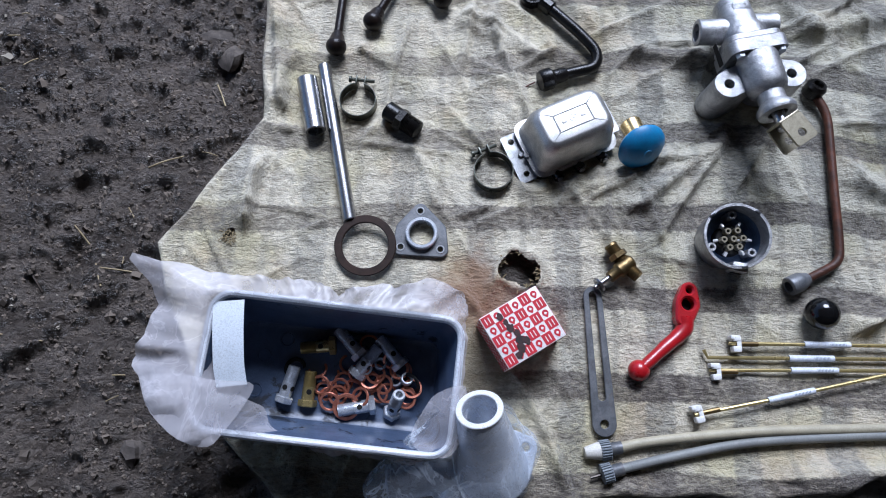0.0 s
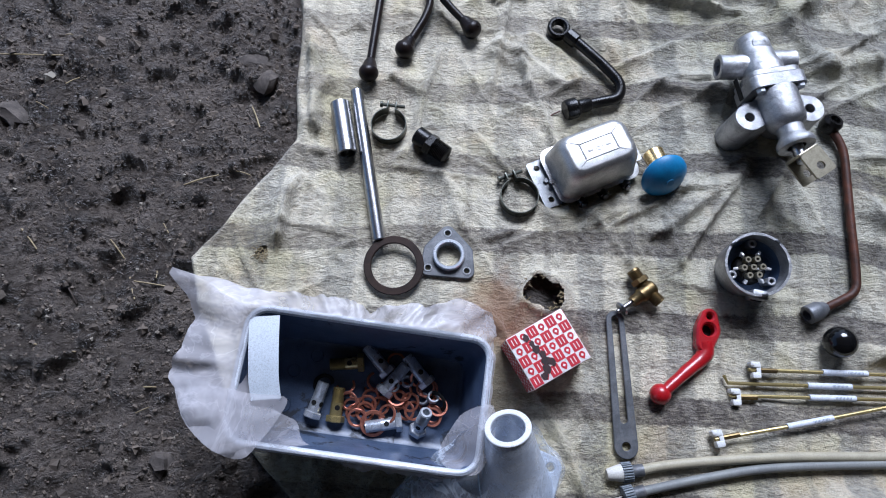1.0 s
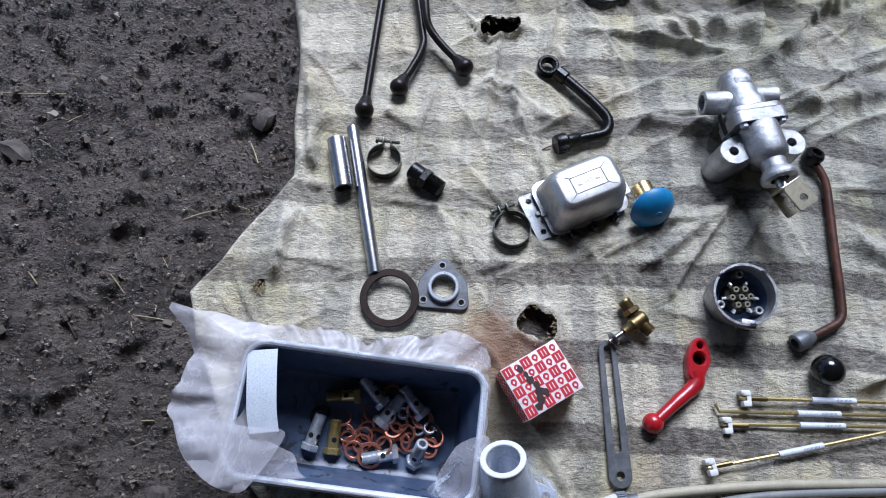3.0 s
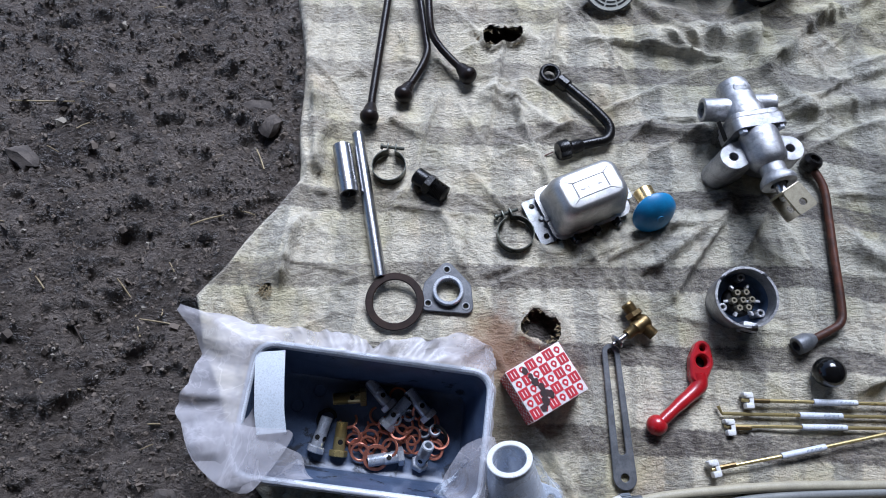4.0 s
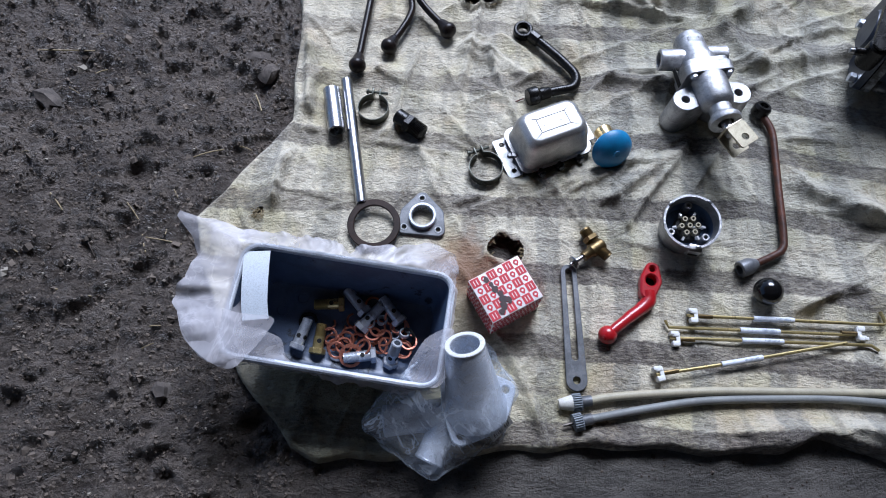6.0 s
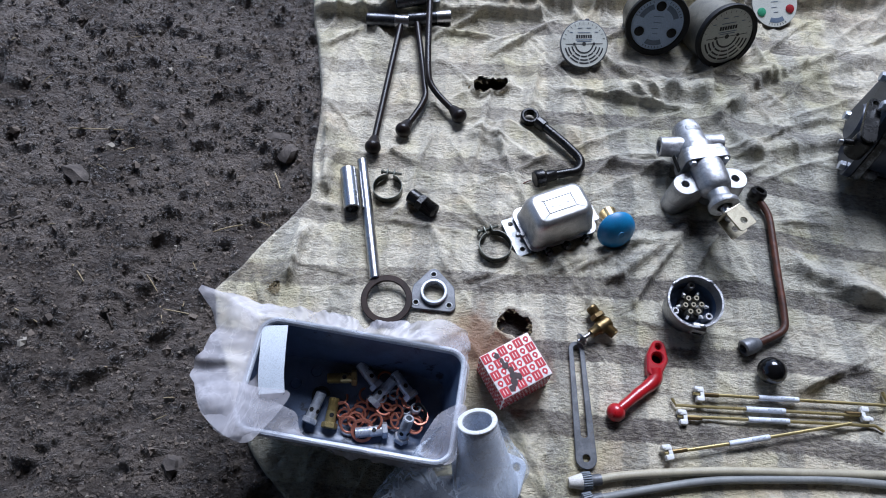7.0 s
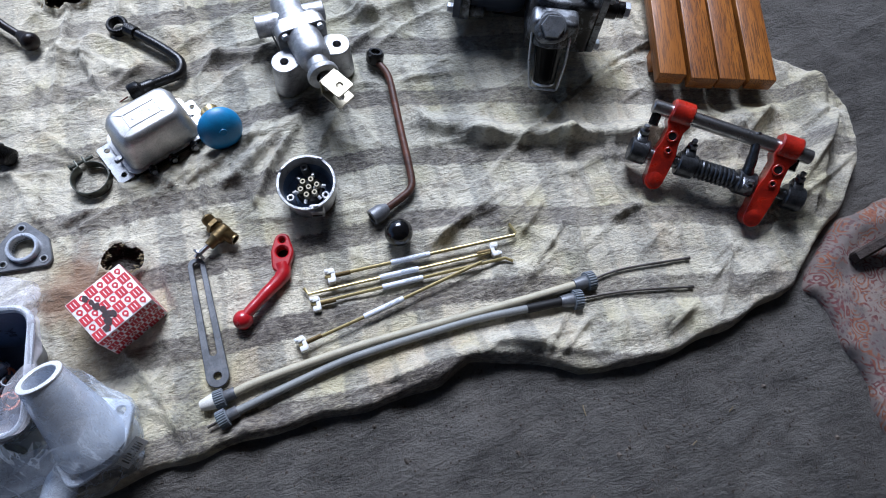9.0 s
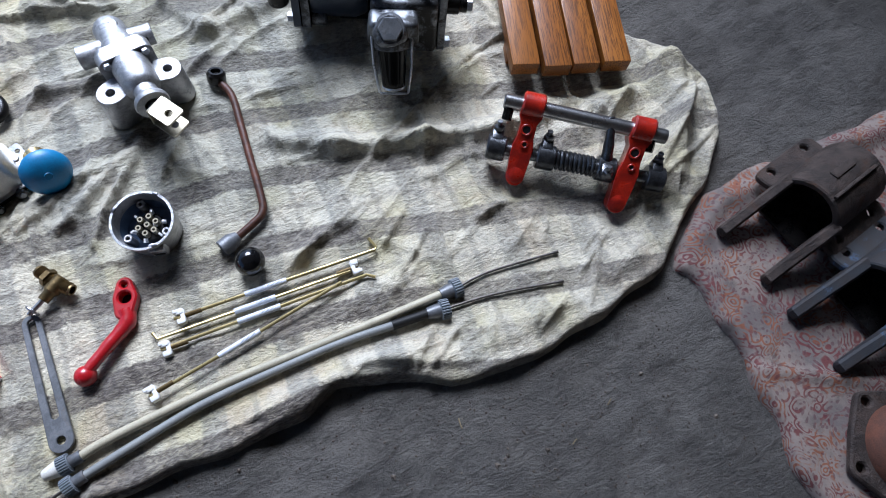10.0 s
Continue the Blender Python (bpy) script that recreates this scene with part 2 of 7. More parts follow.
def make_blanket():
    n = Nodes("plaid_fleece")
    xyz = n.t.nodes.new("ShaderNodeSeparateXYZ")
    n.put(xyz.inputs[0], n.co)
    x, y = xyz.outputs[0], xyz.outputs[1]
    sway = n.maths("MULTIPLY", n.maths("SUBTRACT", n.noise(4.5, 2, 0.4), 0.5), 0.035)
    turn = n.maths("MULTIPLY", n.maths("MAXIMUM", n.maths("SUBTRACT", x, 0.40), 0.0), 0.22)
    v = n.maths("ADD", n.maths("ADD", y, sway), turn)
    u = n.maths("SUBTRACT", n.maths("ADD", x, sway), n.maths("MULTIPLY", y, 0.03))
    rag = n.maths("MULTIPLY", n.maths("SUBTRACT", n.noise(210, 3, 0.7), 0.5), 0.010)

    def band(c, pitch, phase, half, soft):
        """Stripes of a half width, all in metres."""
        q = n.maths("MULTIPLY", n.maths("ABSOLUTE", n.maths("SUBTRACT", n.maths("FRACT", n.maths("ADD", n.maths("DIVIDE", n.maths("ADD", c, rag), pitch), phase)), 0.5)), pitch)
        return n.steps(q, half + soft, half - soft)

    slub_map = n.t.nodes.new("ShaderNodeMapping")
    n.put(slub_map.inputs[0], n.co)
    slub_map.inputs["Scale"].default_value = (0.42, 1.0, 1.0)
    slub = n.noise(300, 4, 0.7, 0.3, slub_map.outputs[0])
    fuzz = n.noise(260, 5, 0.75)
    tuft = n.noise(150, 4, 0.7, 0.4)
    yarn = n.noise(620, 3, 0.8)
    blot = n.noise(28, 6, 0.7, 0.5)
    worn = n.steps(n.noise(7, 5, 0.65, 0.3), 0.34, 0.62)
    pile = n.steps(slub, 0.40, 0.60)
    across = band(v, 0.090, 0.32, 0.0125, 0.0022)
    border = n.maths("MULTIPLY", across, n.maths("SUBTRACT", 1.0, band(v, 0.090, 0.32, 0.0100, 0.0015)))
    thin = band(v, 0.090, 0.83, 0.0035, 0.0022)
    down = band(u, 0.090, 0.089, 0.0140, 0.0030)
    thin_down = band(u, 0.090, 0.60, 0.0035, 0.0022)
    col = n.mix(n.steps(blot, 0.35, 0.65), (0.70, 0.635, 0.480), (0.64, 0.59, 0.465))
    col = n.mix(n.maths("MULTIPLY", n.steps(n.noise(10, 4, 0.6), 0.46, 0.66), 0.60), col, (0.52, 0.465, 0.245))
    col = n.mix(n.maths("MULTIPLY", n.steps(n.noise(8, 6, 0.7, 0.5), 0.50, 0.68), 0.40), col, (0.48, 0.345, 0.20))
    west = n.maths("SUBTRACT", n.maths("ADD", 0.76, n.maths("MULTIPLY", n.steps(x, -0.05, 0.16), 0.28)), n.maths("MULTIPLY", n.steps(x, 0.38, 0.60), 0.20))
    west = n.maths("SUBTRACT", west, n.maths("MULTIPLY", n.steps(y, 0.26, 0.46), 0.22))
    keep = n.maths("MULTIPLY", n.maths("ADD", 0.76, n.maths("MULTIPLY", worn, 0.24)), west)
    col = n.mix(n.maths("MULTIPLY", down, n.maths("MULTIPLY", keep, n.maths("ADD", 0.44, n.maths("MULTIPLY", pile, 0.30)))), col, (0.215, 0.210, 0.185))
    col = n.mix(n.maths("MULTIPLY", thin_down, n.maths("MULTIPLY", keep, 0.42)), col, (0.22, 0.20, 0.165))
    col = n.mix(n.maths("MULTIPLY", across, n.maths("MULTIPLY", keep, n.maths("ADD", 0.66, n.maths("MULTIPLY", pile, 0.30)))), col, (0.105, 0.086, 0.072))
    col = n.mix(n.maths("MULTIPLY", border, n.maths("MULTIPLY", keep, 0.45)), col, (0.070, 0.056, 0.048))
    col = n.mix(n.maths("MULTIPLY", thin, n.maths("MULTIPLY", keep, n.maths("ADD", 0.26, n.maths("MULTIPLY", pile, 0.30)))), col, (0.20, 0.175, 0.145))
    # soiling, pilling and loose fibres
    col = n.mix(n.maths("MULTIPLY", n.steps(n.noise(14, 8, 0.8, 0.8), 0.56, 0.70), 0.48), col, (0.25, 0.20, 0.125))
    col = n.mix(n.maths("MULTIPLY", n.steps(slub, 0.54, 0.66), 0.42), col, n.mix(1.0, col, (0.42, 0.37, 0.30), "MULTIPLY"))
    col = n.mix(n.maths("MULTIPLY", n.steps(tuft, 0.53, 0.64), 0.40), col, n.mix(1.0, col, (0.48, 0.42, 0.34), "MULTIPLY"))
    col = n.mix(n.maths("MULTIPLY", n.steps(fuzz, 0.57, 0.66), 0.26), col, (0.17, 0.145, 0.105))
    col = n.mix(n.maths("MULTIPLY", n.steps(slub, 0.46, 0.34), 0.60), col, n.mix(1.0, col, (1.32, 1.30, 1.26), "MULTIPLY"))
    col = n.mix(n.maths("MULTIPLY", n.steps(yarn, 0.40, 0.28), 0.60), col, n.mix(1.0, col, (1.30, 1.28, 1.24), "MULTIPLY"))

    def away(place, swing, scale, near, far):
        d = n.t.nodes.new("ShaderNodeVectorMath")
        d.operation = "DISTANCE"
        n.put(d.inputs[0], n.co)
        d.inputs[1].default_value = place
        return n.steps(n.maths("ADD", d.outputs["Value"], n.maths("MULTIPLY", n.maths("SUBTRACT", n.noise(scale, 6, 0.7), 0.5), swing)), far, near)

    # a broad greyer, darker area with a wavering edge, then two brown stains
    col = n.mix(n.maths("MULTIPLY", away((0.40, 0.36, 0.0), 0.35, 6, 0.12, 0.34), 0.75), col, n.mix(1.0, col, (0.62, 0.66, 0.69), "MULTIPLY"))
    col = n.mix(n.maths("MULTIPLY", away((0.030, 0.112, 0.0), 0.10, 22, 0.020, 0.062), 0.80), col, (0.25, 0.135, 0.065))
    col = n.mix(n.maths("MULTIPLY", away((0.035, 0.050, 0.0), 0.10, 24, 0.015, 0.055), 0.70), col, (0.20, 0.150, 0.070))
    # the tray's shade on the blanket, painted as an olive darkening along with soiling
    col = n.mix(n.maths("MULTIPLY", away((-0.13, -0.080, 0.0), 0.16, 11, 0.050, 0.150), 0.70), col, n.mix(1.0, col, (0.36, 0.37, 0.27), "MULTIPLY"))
    h = n.maths("ADD", n.maths("MULTIPLY", slub, -0.9), n.maths("ADD", n.maths("MULTIPLY", tuft, -0.7), n.maths("MULTIPLY", yarn, -0.30)))
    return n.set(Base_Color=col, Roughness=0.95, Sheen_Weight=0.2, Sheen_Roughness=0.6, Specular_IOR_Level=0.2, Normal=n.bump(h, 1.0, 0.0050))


def make_soil():
    n = Nodes("packed_soil")
    xyz = n.t.nodes.new("ShaderNodeSeparateXYZ")
    n.put(xyz.inputs[0], n.co)
    side = n.steps(n.maths("ADD", n.maths("SUBTRACT", xyz.outputs[0], n.maths("MULTIPLY", xyz.outputs[1], 0.5)), n.maths("MULTIPLY", n.noise(4, 4), 0.3)), -0.02, 0.42)
    drag = n.t.nodes.new("ShaderNodeMapping")
    n.put(drag.inputs[0], n.co)
    drag.inputs["Rotation"].default_value[2] = radians(-24)
    drag.inputs["Scale"].default_value = (0.6, 1.25, 1)
    big, fine = n.noise(9, 6, 0.65, 0.5), n.noise(430, 4, 0.75)
    clods = n.noise(85, 6, 0.72, 0.6, drag.outputs[0])
    crumb = n.noise(210, 5, 0.75, 0.2)
    moist = n.mix(n.steps(big, 0.36, 0.64), (0.262, 0.220, 0.184), (0.144, 0.121, 0.102))
    dusty = n.mix(n.steps(big, 0.36, 0.64), (0.172, 0.158, 0.138), (0.118, 0.108, 0.095))
    col = n.mix(side, moist, dusty)
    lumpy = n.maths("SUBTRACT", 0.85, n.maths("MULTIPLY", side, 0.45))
    # shade in the hollows between clods and crumbs is put into the colour
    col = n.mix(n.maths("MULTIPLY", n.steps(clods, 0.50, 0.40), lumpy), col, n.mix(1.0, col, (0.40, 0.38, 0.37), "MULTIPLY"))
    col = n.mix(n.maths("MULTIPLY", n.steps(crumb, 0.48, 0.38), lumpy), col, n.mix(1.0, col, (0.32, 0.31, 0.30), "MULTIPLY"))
    col = n.mix(n.maths("MULTIPLY", n.steps(fine, 0.58, 0.70), 0.42), col, (0.27, 0.240, 0.200))
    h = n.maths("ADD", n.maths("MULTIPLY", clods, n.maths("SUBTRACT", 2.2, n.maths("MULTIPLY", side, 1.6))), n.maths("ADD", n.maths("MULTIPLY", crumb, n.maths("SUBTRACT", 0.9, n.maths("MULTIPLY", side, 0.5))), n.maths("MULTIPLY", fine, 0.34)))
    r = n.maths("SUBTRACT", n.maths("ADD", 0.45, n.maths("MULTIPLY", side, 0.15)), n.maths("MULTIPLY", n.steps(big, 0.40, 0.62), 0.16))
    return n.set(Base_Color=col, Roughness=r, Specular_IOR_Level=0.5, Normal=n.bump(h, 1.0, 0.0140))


def make_paisley():
    n = Nodes("paisley_cotton")
    cell = n.t.nodes.new("ShaderNodeTexVoronoi")
    cell.inputs["Scale"].default_value = 58
    wv = n.t.nodes.new("ShaderNodeVectorMath")
    wv.operation = "MULTIPLY_ADD"
    n.put(wv.inputs[0], n.node("TexNoise", 1, Vector=n.co, Scale=18.0, Detail=2.0))
    wv.inputs[1].default_value = (0.045, 0.045, 0.045)
    n.put(wv.inputs[2], n.co)
    n.put(cell.inputs["Vector"], wv.outputs[0])
    rings = n.maths("FRACT", n.maths("MULTIPLY", cell.outputs["Distance"], 4.0))
    small = n.t.nodes.new("ShaderNodeTexVoronoi")
    small.inputs["Scale"].default_value = 170
    n.put(small.inputs["Vector"], wv.outputs[0])
    col = n.mix(n.steps(n.noise(12, 5, 0.7), 0.4, 0.62), (0.235, 0.188, 0.158), (0.140, 0.116, 0.106))
    hue = n.mix(n.steps(n.noise(22, 2), 0.45, 0.55), (0.125, 0.025, 0.025), (0.21, 0.068, 0.028))
    col = n.mix(n.maths("MULTIPLY", n.maths("MULTIPLY", n.maths("MULTIPLY", n.steps(rings, 0.40, 0.55), n.steps(rings, 0.98, 0.84)), n.steps(n.noise(42, 3), 0.42, 0.55)), 0.85), col, hue)
    col = n.mix(n.maths("MULTIPLY", n.steps(small.outputs["Distance"], 0.36, 0.26), 0.55), col, (0.085, 0.026, 0.032))
    col = n.mix(n.maths("MULTIPLY", n.steps(n.noise(16, 8, 0.8), 0.52, 0.68), 0.65), col, (0.075, 0.060, 0.052))
    return n.set(Base_Color=col, Roughness=0.95, Normal=n.bump(n.noise(140, 5, 0.7), 0.6, 0.0015))


def make_film(name, clear, tint, milk=0.42, folded=0.0, glint=0.3):
    """Thin crumpled plastic film: partly clear, partly milky, glossy; crease glints are painted as denser pale lines.
    """
    n = Nodes(name)
    crease = n.noise(13, 3, 0.5, 0.6)
    lines = n.steps(n.maths("ABSOLUTE", n.maths("SUBTRACT", n.noise(15, 4, 0.6, 1.6), 0.5)), 0.028, 0.0)
    n.set(Base_Color=tint, Roughness=0.30, Specular_IOR_Level=0.5, Normal=n.bump(crease, 1.0, 0.007), Transmission_Weight=0.0)
    clr = n.t.nodes.new("ShaderNodeBsdfTransparent")
    clr.inputs[0].default_value = (0.96, 0.97, 0.98, 1)
    blend = n.t.nodes.new("ShaderNodeMixShader")
    xyz = n.t.nodes.new("ShaderNodeSeparateXYZ")
    n.put(xyz.inputs[0], n.co)
    clear = n.maths("ADD", clear, n.maths("MULTIPLY", n.steps(xyz.outputs[0], -0.085, -0.125), folded))
    clear = n.maths("ADD", clear, n.maths("MULTIPLY", lines, glint))
    n.put(blend.inputs[0], n.maths("ADD", clear, n.maths("MULTIPLY", n.steps(n.noise(14, 4, 0.6, 0.8), 0.46, 0.66), milk)))
    n.t.links.new(clr.outputs[0], blend.inputs[1])
    n.t.links.new(n.p.outputs[0], blend.inputs[2])
    n.t.links.new(blend.outputs[0], n.out.inputs[0])
    return n.m


def make_glass():
    n = Nodes("sooty_glass")
    return n.set(Base_Color=(0.004, 0.004, 0.004), Roughness=0.10, Specular_IOR_Level=0.12)


OAK, BLANKET, SOIL, PAISLEY, GLASS = make_wood(), make_blanket(), make_soil(), make_paisley(), make_glass()
FILM = make_film("milky_film", 0.29, (0.72, 0.69, 0.71), 0.22, 0.10, 0.10)
FILM_CLEAR = make_film("clear_film", 0.19, (0.84, 0.90, 0.98), 0.16, 0.0, 0.28)


# ---- shapes ----
def shift(bm, x=0, y=0, z=0, rx=0, ry=0, rz=0):
    bm.transform(pose(x, y, z, rx, ry, rz))
    return bm


def join(*bms):
    out = bms[0]
    for b in bms[1:]:
        me = bpy.data.meshes.new("tmp")
        b.to_mesh(me)
        out.from_mesh(me)
        bpy.data.meshes.remove(me)
        b.free()
    return out


def bevelled(bm, w, seg=2, angle=30):
    if w > 0:
        edges = [e for e in bm.edges if len(e.link_faces) == 2 and e.calc_face_angle(0) > radians(angle)]
        bmesh.ops.bevel(bm, geom=edges, offset=w, segments=seg, affect="EDGES", profile=0.5, clamp_overlap=True)
    return bm


def box(sx, sy, sz, w=0.001, seg=2, taper=1.0):
    """Stands on z = 0, centred in x and y."""
    bm = bmesh.new()
    bmesh.ops.create_cube(bm, size=1)
    for v in bm.verts:
        k = taper if v.co.z > 0 else 1.0
        v.co = Vector((v.co.x * sx * k, v.co.y * sy * k, (v.co.z + 0.5) * sz))
    return bevelled(bm, w, seg)


def lathe(profile, seg=28):
    """Turns (radius, z) about z. Ends on the axis close the form."""
    bm = bmesh.new()
    rings = []
    for r, z in profile:
        if r <= 1e-6:
            rings.append([bm.verts.new((0, 0, z))])
        else:
            rings.append([bm.verts.new((r * math.cos(2 * math.pi * i / seg), r * math.sin(2 * math.pi * i / seg), z)) for i in range(seg)])
    for a, b in zip(rings, rings[1:]):
        for i in range(seg):
            j = (i + 1) % seg
            q = [a[i % len(a)], a[j % len(a)], b[j % len(b)], b[i % len(b)]]
            q = list(dict.fromkeys(q))
            if len(q) > 2:
                bm.faces.new(q)
    bmesh.ops.recalc_face_normals(bm, faces=bm.faces)
    return bm


def cyl(r, h, seg=24, w=0.0008, r2=None):
    r2 = r if r2 is None else r2
    return lathe([(0, 0), (r - w, 0), (r, w), (r2, h - w), (r2 - w, h), (0, h)], seg)


def pipe(r, ri, h, seg=32, w=0.0006):
    return lathe([(ri, 0), (r - w, 0), (r, w), (r, h - w), (r - w, h), (ri + w, h), (ri, h - w), (ri, 0)], seg)


def ball(r, seg=20):
    return lathe([(r * math.sin(math.pi * i / 12), -r * math.cos(math.pi * i / 12)) for i in range(13)], seg)


def hexnut(r, h, hole=0.0, w=0.0008):
    bm = cyl(r, h, 6, w)
    return bm if not hole else join(bm, shift(pipe(hole * 1.35, hole, h * 0.12), 0, 0, h * 0.98))


def smooth_path(pts, n=6):
    pts = [Vector(p) for p in pts]
    out = []
    for i in range(len(pts) - 1):
        p0, p1, p2, p3 = pts[max(i - 1, 0)], pts[i], pts[i + 1], pts[min(i + 2, len(pts) - 1)]
        for k in range(n):
            t = k / n
            out.append(0.5 * (2 * p1 + (p2 - p0) * t + (2 * p0 - 5 * p1 + 4 * p2 - p3) * t * t + (3 * p1 - p0 - 3 * p2 + p3) * t ** 3))
    return out + [pts[-1]]


def tube(pts, r, seg=12, curve=0, radii=None):
    """A round bar along a path; curve: steps between the points of a smooth one."""
    pts = smooth_path(pts, curve) if curve else [Vector(p) for p in pts]
    bm = bmesh.new()
    side = None
    rings = []
    for i, p in enumerate(pts):
        d = (pts[min(i + 1, len(pts) - 1)] - pts[max(i - 1, 0)]).normalized()
        if side is None:
            side = d.orthogonal().normalized()
        side = (side - d * side.dot(d)).normalized()
        up = d.cross(side)
        rr = r if radii is None else radii[min(int(i * len(radii) / len(pts)), len(radii) - 1)]
        rings.append([bm.verts.new(p + rr * (math.cos(2 * math.pi * k / seg) * side + math.sin(2 * math.pi * k / seg) * up)) for k in range(seg)])
    for a, b in zip(rings, rings[1:]):
        for k in range(seg):
            bm.faces.new((a[k], a[(k + 1) % seg], b[(k + 1) % seg], b[k]))
    bm.faces.new(rings[0][::-1])
    bm.faces.new(rings[-1])
    bmesh.ops.recalc_face_normals(bm, faces=bm.faces)
    return bm


def circle(x, y, r, seg=24, a0=0.0, a1=360.0):
    full = abs(a1 - a0) >= 360
    n = seg if full else seg + 1
    return [(x + r * math.cos(radians(a0 + (a1 - a0) * i / seg)), y + r * math.sin(radians(a0 + (a1 - a0) * i / seg))) for i in range(n)]


def slot(x0, y0, x1, y1, r, seg=10):
    a = math.degrees(math.atan2(y1 - y0, x1 - x0))
    return circle(x0, y0, r, seg, a + 90, a + 270) + circle(x1, y1, r, seg, a - 90, a + 90)


def hull2(circles, seg=24):
    """The outline round some circles (x, y, r)."""
    pts = sorted({(round(p[0], 6), round(p[1], 6)) for c in circles for p in circle(*c, seg)})
    def half(ps):
        h = []
        for p in ps:
            while len(h) > 1 and (h[-1][0] - h[-2][0]) * (p[1] - h[-2][1]) - (h[-1][1] - h[-2][1]) * (p[0] - h[-2][0]) <= 0:
                h.pop()
            h.append(p)
        return h[:-1]
    return half(pts) + half(pts[::-1])


def plate(outline, h, holes=(), w=0.0006):
    """A flat piece with an outline, thickness h and holes through it."""
    bm = bmesh.new()
    edges = []
    for loop in (outline, *holes):
        vs = [bm.verts.new((x, y, 0)) for x, y in loop]
        edges += [bm.edges.new((vs[i], vs[(i + 1) % len(vs)])) for i in range(len(vs))]
    bmesh.ops.triangle_fill(bm, use_beauty=True, use_dissolve=False, edges=edges)
    faces = list(bm.faces)
    up = bmesh.ops.extrude_face_region(bm, geom=faces)
    bmesh.ops.translate(bm, vec=(0, 0, h), verts=[g for g in up["geom"] if isinstance(g, bmesh.types.BMVert)])
    bmesh.ops.recalc_face_normals(bm, faces=bm.faces)
    if w > 0:
        rim = [e for e in bm.edges if len(e.link_faces) == 2 and e.calc_face_angle(0) > radians(60)]
        bmesh.ops.bevel(bm, geom=rim, offset=w, segments=1, affect="EDGES", clamp_overlap=True)
    return bm


def thing(name, m, label, category, group="", kind=""):
    """The empty at a thing's base, with its tags."""
    ob = new(name)
    ob.empty_display_size = 0.01
    ob.matrix_world = m
    return tagged(ob, label, category, group, kind)


def part(name, bm, material, parent=None, label="", sharp=35):
    """One mesh object; under a parent its shape is in the parent's space."""
    me = bpy.data.meshes.new(name)
    bm.to_mesh(me)
    bm.free()
    me.shade_smooth()
    me.set_sharp_from_angle(angle=radians(sharp))
    me.materials.append(material)
    ob = new(name, me)
    ob.parent = parent
    return tagged(ob, label) if label else ob


def same(ob, parent, m):
    """Another object on the same mesh."""
    o = new(ob.name.split(".")[0], ob.data)
    o.parent = parent
    o.matrix_basis = m
    return o


def at(a, b, z=None):
    """The pose at a whose x axis points to b, level."""
    return pose(a[0], a[1], a[2], 0, 0, math.degrees(math.atan2(b[1] - a[1], b[0] - a[0])))


def along(a, b):
    """The pose at a whose z axis points to b."""
    d = Vector(b) - Vector(a)
    return Matrix.Translation(a) @ d.to_track_quat("Z", "Y").to_matrix().to_4x4()


def turned(bm, m):
    bm.transform(m)
    return bm


# ---- the setting: ground and blanket ----
OUTLINE = [(-0.262, 0.96), (-0.254, 0.702), (-0.233, 0.607), (-0.209, 0.486), (-0.208, 0.380), (-0.203, 0.312), (-0.240, 0.260), (-0.274, 0.210), (-0.305, 0.168),
           (-0.288, 0.10), (-0.225, -0.025), (-0.191, -0.061), (-0.155, -0.100), (-0.124, -0.114), (-0.03, -0.107), (0.09, -0.096), (0.21, -0.088),
           (0.33, -0.092), (0.385, -0.085), (0.424, -0.072), (0.475, -0.084), (0.534, -0.114), (0.60, -0.124), (0.66, -0.120), (0.735, -0.108),
           (0.826, -0.084), (0.872, -0.045), (0.926, -0.012), (0.984, 0.042), (1.008, 0.080), (1.018, 0.125), (1.004, 0.184), (0.960, 0.230),
           (0.915, 0.29), (0.88, 0.42), (0.85, 0.62), (0.82, 0.96)]
# folds: two ends, height, half width
FOLDS = [(-0.226, 0.60, -0.190, 0.42, 0.011, 0.0107), (-0.190, 0.42, -0.178, 0.33, 0.011, 0.0107), (0.434, 0.241, 0.52, 0.197, 0.012, 0.015), (0.52, 0.197, 0.62, 0.168, 0.015, 0.016), (0.62, 0.168, 0.72, 0.150, 0.014, 0.016), (0.72, 0.150, 0.80, 0.155, 0.010, 0.016),
         (0.24, 0.52, 0.37, 0.528, 0.013, 0.022), (0.42, 0.415, 0.62, 0.455, 0.010, 0.016), (0.36, 0.53, 0.42, 0.42, 0.009, 0.014),
         (-0.211, 0.175, -0.192, 0.268, 0.019, 0.0105), (-0.195, 0.50, -0.185, 0.33, 0.006, 0.012), (0.90, 0.02, 0.985, 0.16, 0.018, 0.022),
         (0.84, 0.03, 0.90, -0.03, 0.010, 0.018), (0.93, 0.19, 0.80, 0.12, 0.010, 0.02), (0.35, -0.07, 0.50, -0.07, 0.010, 0.020),
         (0.20, 0.22, 0.29, 0.31, 0.008, 0.010), (0.10, 0.20, 0.19, 0.24, 0.006, 0.010), (-0.255, 0.668, -0.12, 0.664, 0.020, 0.0145), (-0.12, 0.672, 0.12, 0.676, 0.016, 0.0145), (-0.26, 0.69, 0.10, 0.70, 0.022, 0.018),
         (0.10, 0.70, 0.72, 0.74, 0.014, 0.018), (0.60, -0.09, 0.80, -0.06, 0.006, 0.02), (0.02, 0.43, 0.10, 0.39, 0.006, 0.012)]
